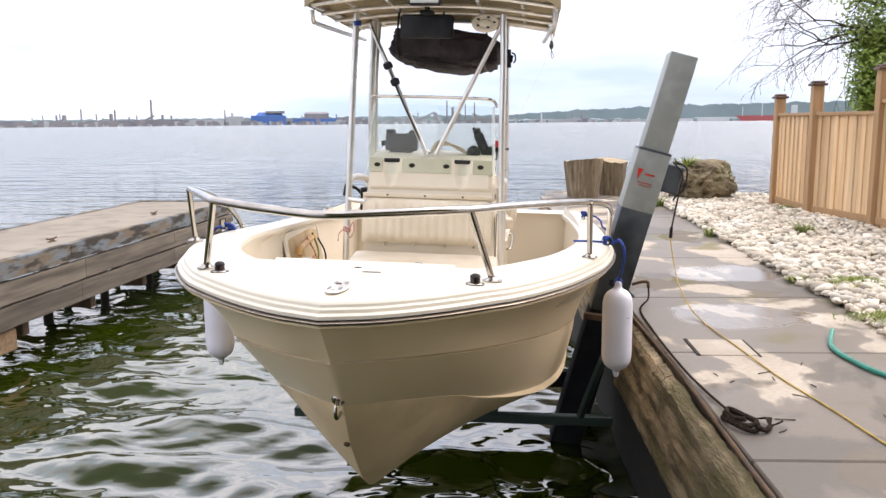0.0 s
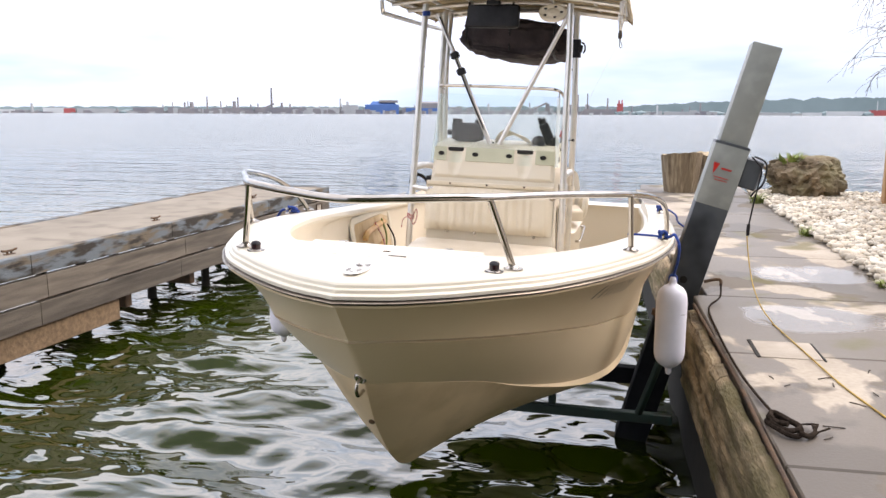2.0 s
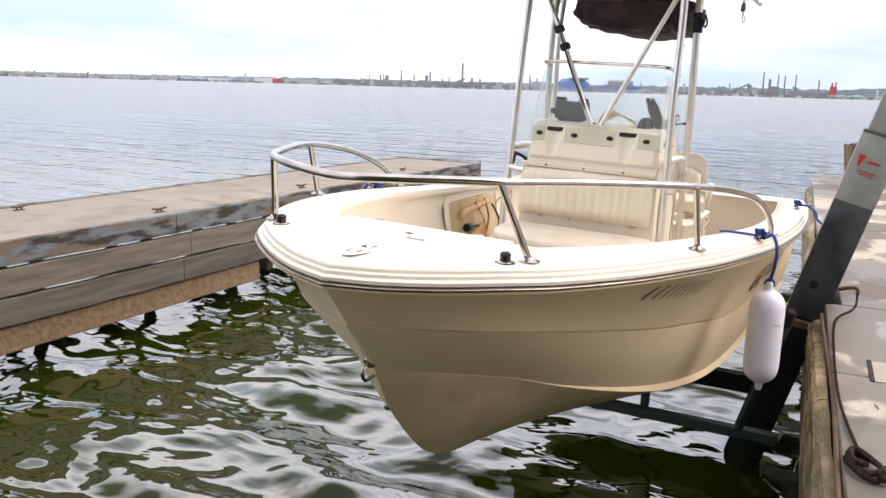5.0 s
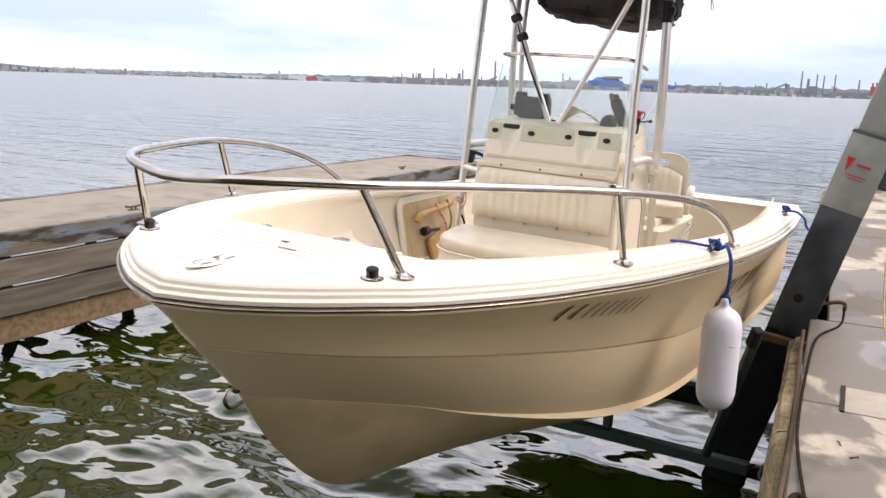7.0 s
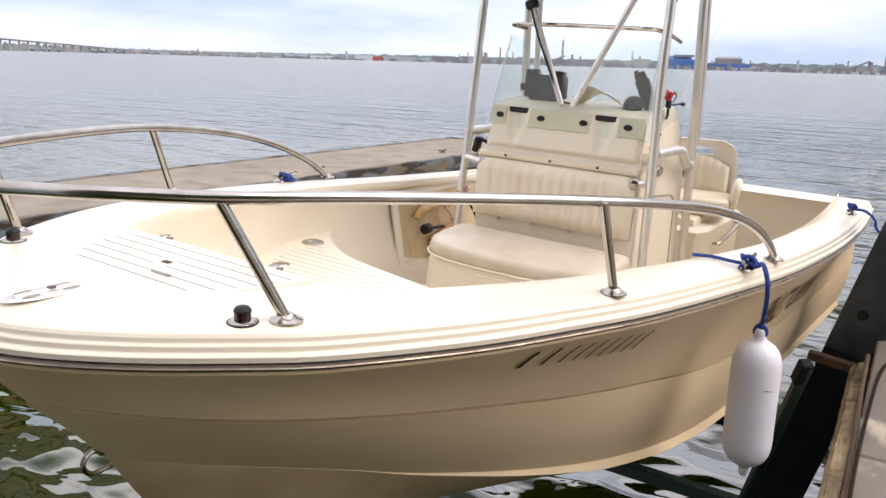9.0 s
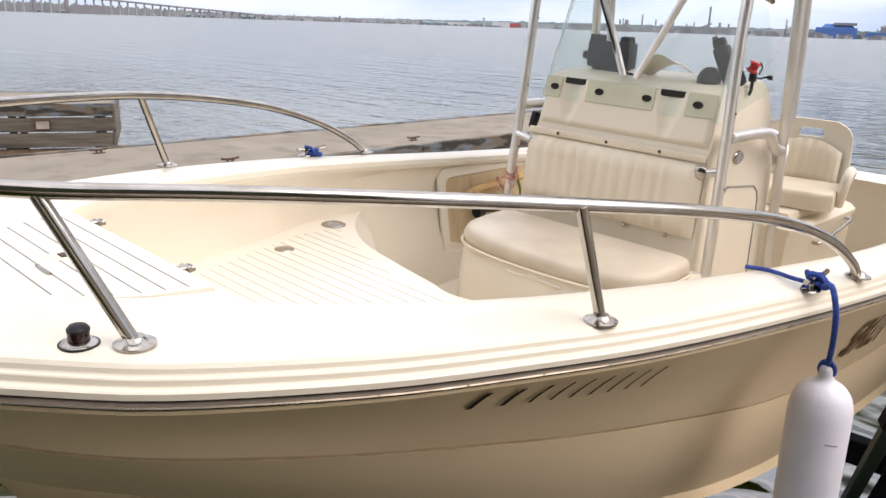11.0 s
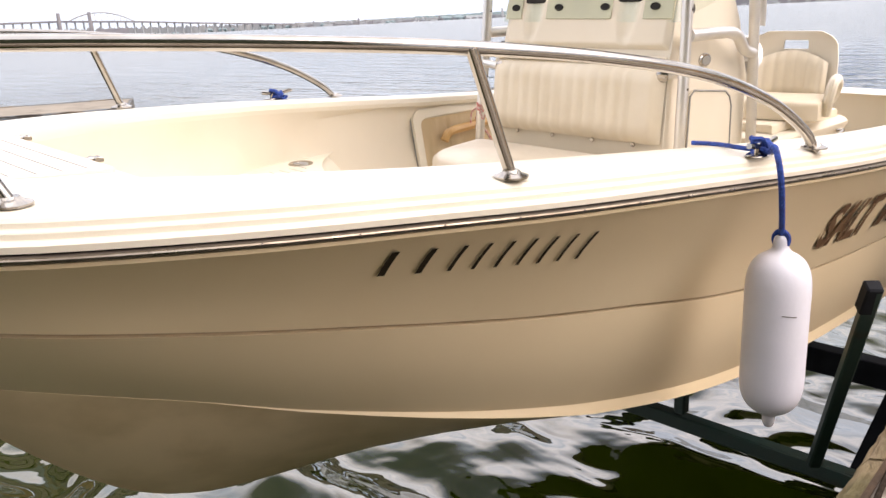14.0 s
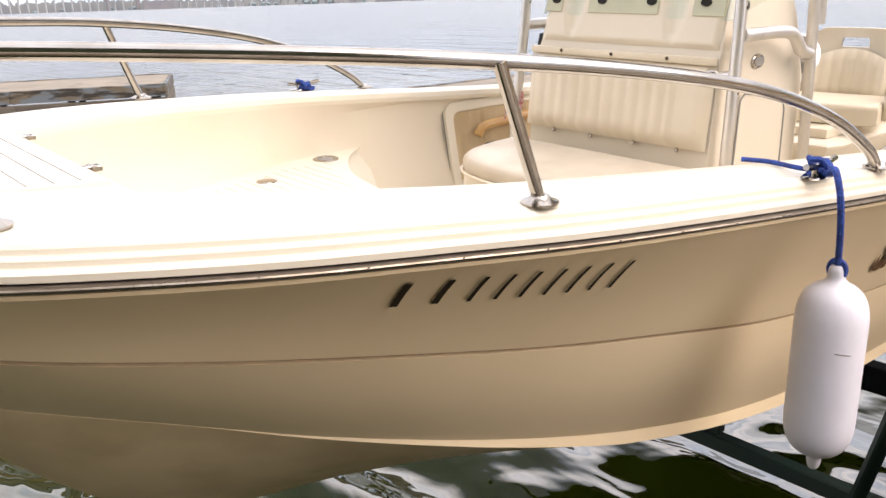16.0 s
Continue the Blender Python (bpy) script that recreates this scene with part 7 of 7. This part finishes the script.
fender((1.315, 3.02, -0.30), "white fender hanging near the boat's stern")
fender_rope(bw(1.10, 3.1, dz + 0.03), [bw(1.17, 3.06, dz + 0.035), bw(1.23, 3.03, dz + 0.0), bw(1.25, 3.02, dz - 0.05)], (1.315, 3.02, -0.30), "dark blue rope from the stern cleat")


# ---- the far shore ----
CENTRE = Vector((1.2, -2.4, WATER_Z))


def far(az, dist, h=0.0):
    a = radians(az)
    return CENTRE + Vector((-math.sin(a) * dist, math.cos(a) * dist, h))


def ridge(name, az0, az1, dist, heights, mat, label, rough=0.25, depth=300.0, step=0.12, freq=3.0):
    """A long strip of land with an uneven top, seen across the water."""
    b = bm_new()
    n = int((az1 - az0) / step)
    rows = []
    for i in range(n + 1):
        az = az0 + (az1 - az0) * i / n
        h = float(np.interp(az, [q[0] for q in heights], [q[1] for q in heights]))
        h *= 1 + rough * noise.noise(Vector((az * freq, dist * 0.01, 0))) + 0.5 * rough * noise.noise(Vector((az * freq * 5, dist * 0.01, 3)))
        rows.append([far(az, dist, -0.5), far(az, dist + 4, h * 0.93), far(az, dist + depth * 0.3, h), far(az, dist + depth, h * 0.9), far(az, dist + depth, -0.5)])
    loft(b, rows)
    return tagged(part(name, b, mat, None), label, "shore", kind="structure")


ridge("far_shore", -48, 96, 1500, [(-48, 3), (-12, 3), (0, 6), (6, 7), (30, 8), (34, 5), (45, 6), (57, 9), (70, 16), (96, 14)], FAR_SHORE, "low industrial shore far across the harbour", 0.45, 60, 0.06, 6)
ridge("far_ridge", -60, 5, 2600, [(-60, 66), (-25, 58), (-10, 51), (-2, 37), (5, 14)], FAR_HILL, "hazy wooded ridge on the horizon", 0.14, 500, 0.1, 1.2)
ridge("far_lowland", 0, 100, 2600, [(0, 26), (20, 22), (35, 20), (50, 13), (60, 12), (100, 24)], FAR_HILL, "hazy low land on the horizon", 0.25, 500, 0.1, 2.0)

R = 1490.0


def far_box(b, az, w, h, dep=30.0, base=0.0):
    c = far(az, R + dep / 2, base + h / 2)
    box(b, c, (w, dep, h), 0, Matrix.Rotation(radians(az), 4, "Z"))


def works(name, label, cat, pieces):
    """pieces: (part name, material, azimuth, width, height, base height)"""
    az0 = pieces[0][2]
    o = far(az0, R)
    t = thing(name, label, cat, Matrix.Translation(o))
    for nm, mat, az, w, h, base in pieces:
        b = bm_new()
        if nm in ("chimney", "tower"):
            c = far(az, R + 10)
            tube(b, [c + Vector((0, 0, base)), c + Vector((0, 0, base + h))], [w * 0.5, w * 0.36], 8)
        elif nm == "conveyor":
            c0, c1 = far(az, R + 5, base), far(az - w / R * 57.3, R + 5, base + h)
            tube(b, [c0, c1], 1.6, 6)
        elif nm == "roof":
            c = far(az, R + 16, base)
            rot = Matrix.Rotation(radians(az), 4, "Z")
            lo = [rot @ Vector((x, y, 0)) for x, y in ((-w / 2, -16), (w / 2, -16), (w / 2, 16), (-w / 2, 16))]
            hi = [rot @ Vector((x, y, h)) for x, y in ((-w * 0.38, -8), (w * 0.38, -8), (w * 0.38, 8), (-w * 0.38, 8))]
            loft(b, [[c + p for p in lo], [c + p for p in hi]], closed=True)
            b.faces.new([b.verts.new(c + p) for p in hi])
        else:
            far_box(b, az, w, h, 30, base)
        for v in b.verts:
            v.co -= o
        part(nm, b, mat, t)


def az0(x):
    return 6.5 + math.degrees(math.atan((784 - x) / 1408))


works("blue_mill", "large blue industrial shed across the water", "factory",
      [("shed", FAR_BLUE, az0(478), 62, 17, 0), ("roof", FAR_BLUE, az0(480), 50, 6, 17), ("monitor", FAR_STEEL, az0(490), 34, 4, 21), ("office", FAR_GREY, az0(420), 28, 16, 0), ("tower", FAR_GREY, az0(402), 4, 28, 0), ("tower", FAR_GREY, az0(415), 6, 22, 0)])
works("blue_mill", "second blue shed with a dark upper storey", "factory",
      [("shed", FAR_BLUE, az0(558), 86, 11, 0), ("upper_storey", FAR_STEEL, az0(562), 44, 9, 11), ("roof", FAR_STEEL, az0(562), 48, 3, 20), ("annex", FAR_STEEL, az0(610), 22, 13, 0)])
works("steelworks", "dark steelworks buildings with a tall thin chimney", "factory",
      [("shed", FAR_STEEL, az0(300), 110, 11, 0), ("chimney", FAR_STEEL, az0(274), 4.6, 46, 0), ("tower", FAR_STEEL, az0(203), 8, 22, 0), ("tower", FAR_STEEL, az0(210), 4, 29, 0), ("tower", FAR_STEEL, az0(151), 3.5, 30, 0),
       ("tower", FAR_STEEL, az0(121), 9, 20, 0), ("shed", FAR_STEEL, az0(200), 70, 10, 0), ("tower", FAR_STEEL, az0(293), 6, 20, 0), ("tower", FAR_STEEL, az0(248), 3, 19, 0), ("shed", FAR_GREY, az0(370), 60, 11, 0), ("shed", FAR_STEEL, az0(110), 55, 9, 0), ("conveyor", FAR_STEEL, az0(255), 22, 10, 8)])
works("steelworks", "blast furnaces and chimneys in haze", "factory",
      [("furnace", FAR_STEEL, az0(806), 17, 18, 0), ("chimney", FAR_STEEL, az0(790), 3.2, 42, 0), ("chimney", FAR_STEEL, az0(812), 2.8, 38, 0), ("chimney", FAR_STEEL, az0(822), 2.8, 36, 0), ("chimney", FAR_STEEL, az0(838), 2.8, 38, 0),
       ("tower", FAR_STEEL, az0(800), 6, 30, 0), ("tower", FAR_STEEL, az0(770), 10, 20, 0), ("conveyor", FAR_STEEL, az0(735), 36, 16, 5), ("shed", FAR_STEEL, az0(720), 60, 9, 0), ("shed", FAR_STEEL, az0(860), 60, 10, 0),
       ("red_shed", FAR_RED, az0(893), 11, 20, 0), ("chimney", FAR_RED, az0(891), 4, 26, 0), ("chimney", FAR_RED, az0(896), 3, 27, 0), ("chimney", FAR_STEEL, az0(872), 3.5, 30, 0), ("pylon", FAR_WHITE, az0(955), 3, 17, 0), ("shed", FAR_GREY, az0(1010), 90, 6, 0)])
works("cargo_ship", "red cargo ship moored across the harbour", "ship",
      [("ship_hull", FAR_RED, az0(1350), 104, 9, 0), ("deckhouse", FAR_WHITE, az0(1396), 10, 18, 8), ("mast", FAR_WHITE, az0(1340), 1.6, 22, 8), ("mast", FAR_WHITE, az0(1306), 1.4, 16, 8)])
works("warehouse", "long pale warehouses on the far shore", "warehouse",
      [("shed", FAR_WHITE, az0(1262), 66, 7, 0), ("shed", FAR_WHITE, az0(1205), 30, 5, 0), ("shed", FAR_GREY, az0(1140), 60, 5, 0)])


def az6(x):
    return 28.65 + math.degrees(math.atan((784 - x) / 1408))


works("far_works", "small pale works buildings on the far shore", "factory",
      [("shed", FAR_WHITE, az6(500), 40, 9, 0), ("tower", FAR_GREY, az6(465), 5, 16, 0), ("shed", FAR_GREY, az6(560), 60, 8, 0), ("red_shed", FAR_RED, az6(520), 18, 8, 0), ("shed", FAR_STEEL, az6(640), 50, 10, 0), ("tower", FAR_STEEL, az6(710), 5, 17, 0), ("shed", FAR_WHITE, az6(420), 40, 6, 0)])


def shore_clutter():
    """Low sheds, tanks and stacks too small to tell apart, along the industrial shore."""
    r = random.Random(31)
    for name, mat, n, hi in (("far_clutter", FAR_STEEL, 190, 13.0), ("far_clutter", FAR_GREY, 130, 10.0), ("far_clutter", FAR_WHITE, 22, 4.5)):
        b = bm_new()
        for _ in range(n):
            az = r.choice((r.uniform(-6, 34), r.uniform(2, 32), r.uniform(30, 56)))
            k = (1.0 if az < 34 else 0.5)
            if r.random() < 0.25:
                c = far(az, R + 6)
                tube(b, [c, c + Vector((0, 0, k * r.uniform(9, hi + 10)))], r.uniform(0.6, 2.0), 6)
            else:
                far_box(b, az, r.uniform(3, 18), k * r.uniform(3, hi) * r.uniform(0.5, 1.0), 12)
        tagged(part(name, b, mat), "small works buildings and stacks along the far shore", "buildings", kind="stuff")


shore_clutter()


def bridge():
    """The long highway bridge, with its arch, falling towards the shore."""
    o = far(68, R)
    t = thing("highway_bridge", "long grey highway bridge with a steel arch", "bridge", Matrix.Translation(o))
    azs = np.linspace(78, 55.5, 46)

    def deck_h(a):
        return float(np.interp(a, [55.5, 57.5, 62, 66, 70.5, 78], [6, 10, 17, 24, 29, 30]))
    b = bm_new()
    rows = []
    for a in azs:
        h = deck_h(a)
        rows.append([far(a, R - 50, h) - o, far(a, R - 50, h - 2.6) - o, far(a, R - 30, h - 2.6) - o, far(a, R - 30, h) - o])
    loft(b, rows, closed=True)
    part("road_deck", b, FAR_STEEL, t)
    for a in azs[::1]:
        b = bm_new()
        h = deck_h(a) - 2.5
        c = far(a, R - 44) - o
        tube(b, [c, c + Vector((0, 0, h))], 1.5, 6)
        part("pier", b, FAR_GREY, t)
    b = bm_new()
    for d in (0, 18):
        tube(b, [far(a, R - 49 + d, deck_h(a) + 13 * (1 - ((a - 67.9) / 1.9) ** 2)) - o for a in np.linspace(66.0, 69.8, 14)], 0.9, 6)
    for a in np.linspace(66.4, 69.4, 9):
        top = deck_h(a) + 13 * (1 - ((a - 67.9) / 1.9) ** 2)
        tube(b, [far(a, R - 49, deck_h(a)) - o, far(a, R - 49, top) - o], 0.35, 5)
    part("arch", b, FAR_GREY, t)
    for a in (70.4, 68.6):
        b = bm_new()
        c = far(a, R - 60) - o
        tube(b, [c, c + Vector((0, 0, 40))], [3.4, 2.8], 8)
        part("lift_tower", b, FAR_STEEL, t)
    b = bm_new()
    box(b, far(67.3, R - 70, 6.5) - o, (46, 20, 13), 0, Matrix.Rotation(radians(67.3), 4, "Z"))
    part("pier_house", b, FAR_STEEL, t)


bridge()

# scattered clumps of trees along the far bank
rnd = random.Random(21)
b = bm_new()
for _ in range(160):
    a = rnd.choice((rnd.uniform(33, 66), rnd.uniform(33, 90), rnd.uniform(-20, 4)))
    c = far(a, R + rnd.uniform(0, 40))
    rr = rnd.uniform(3, 7)
    r0 = bmesh.ops.create_icosphere(b, subdivisions=1, radius=rr)
    for v in r0["verts"]:
        v.co = Vector((v.co.x * 1.9, v.co.y, v.co.z * 0.8)) * (1 + 0.3 * noise.noise(v.co * 0.4)) + c + Vector((0, 0, rr * 0.35))
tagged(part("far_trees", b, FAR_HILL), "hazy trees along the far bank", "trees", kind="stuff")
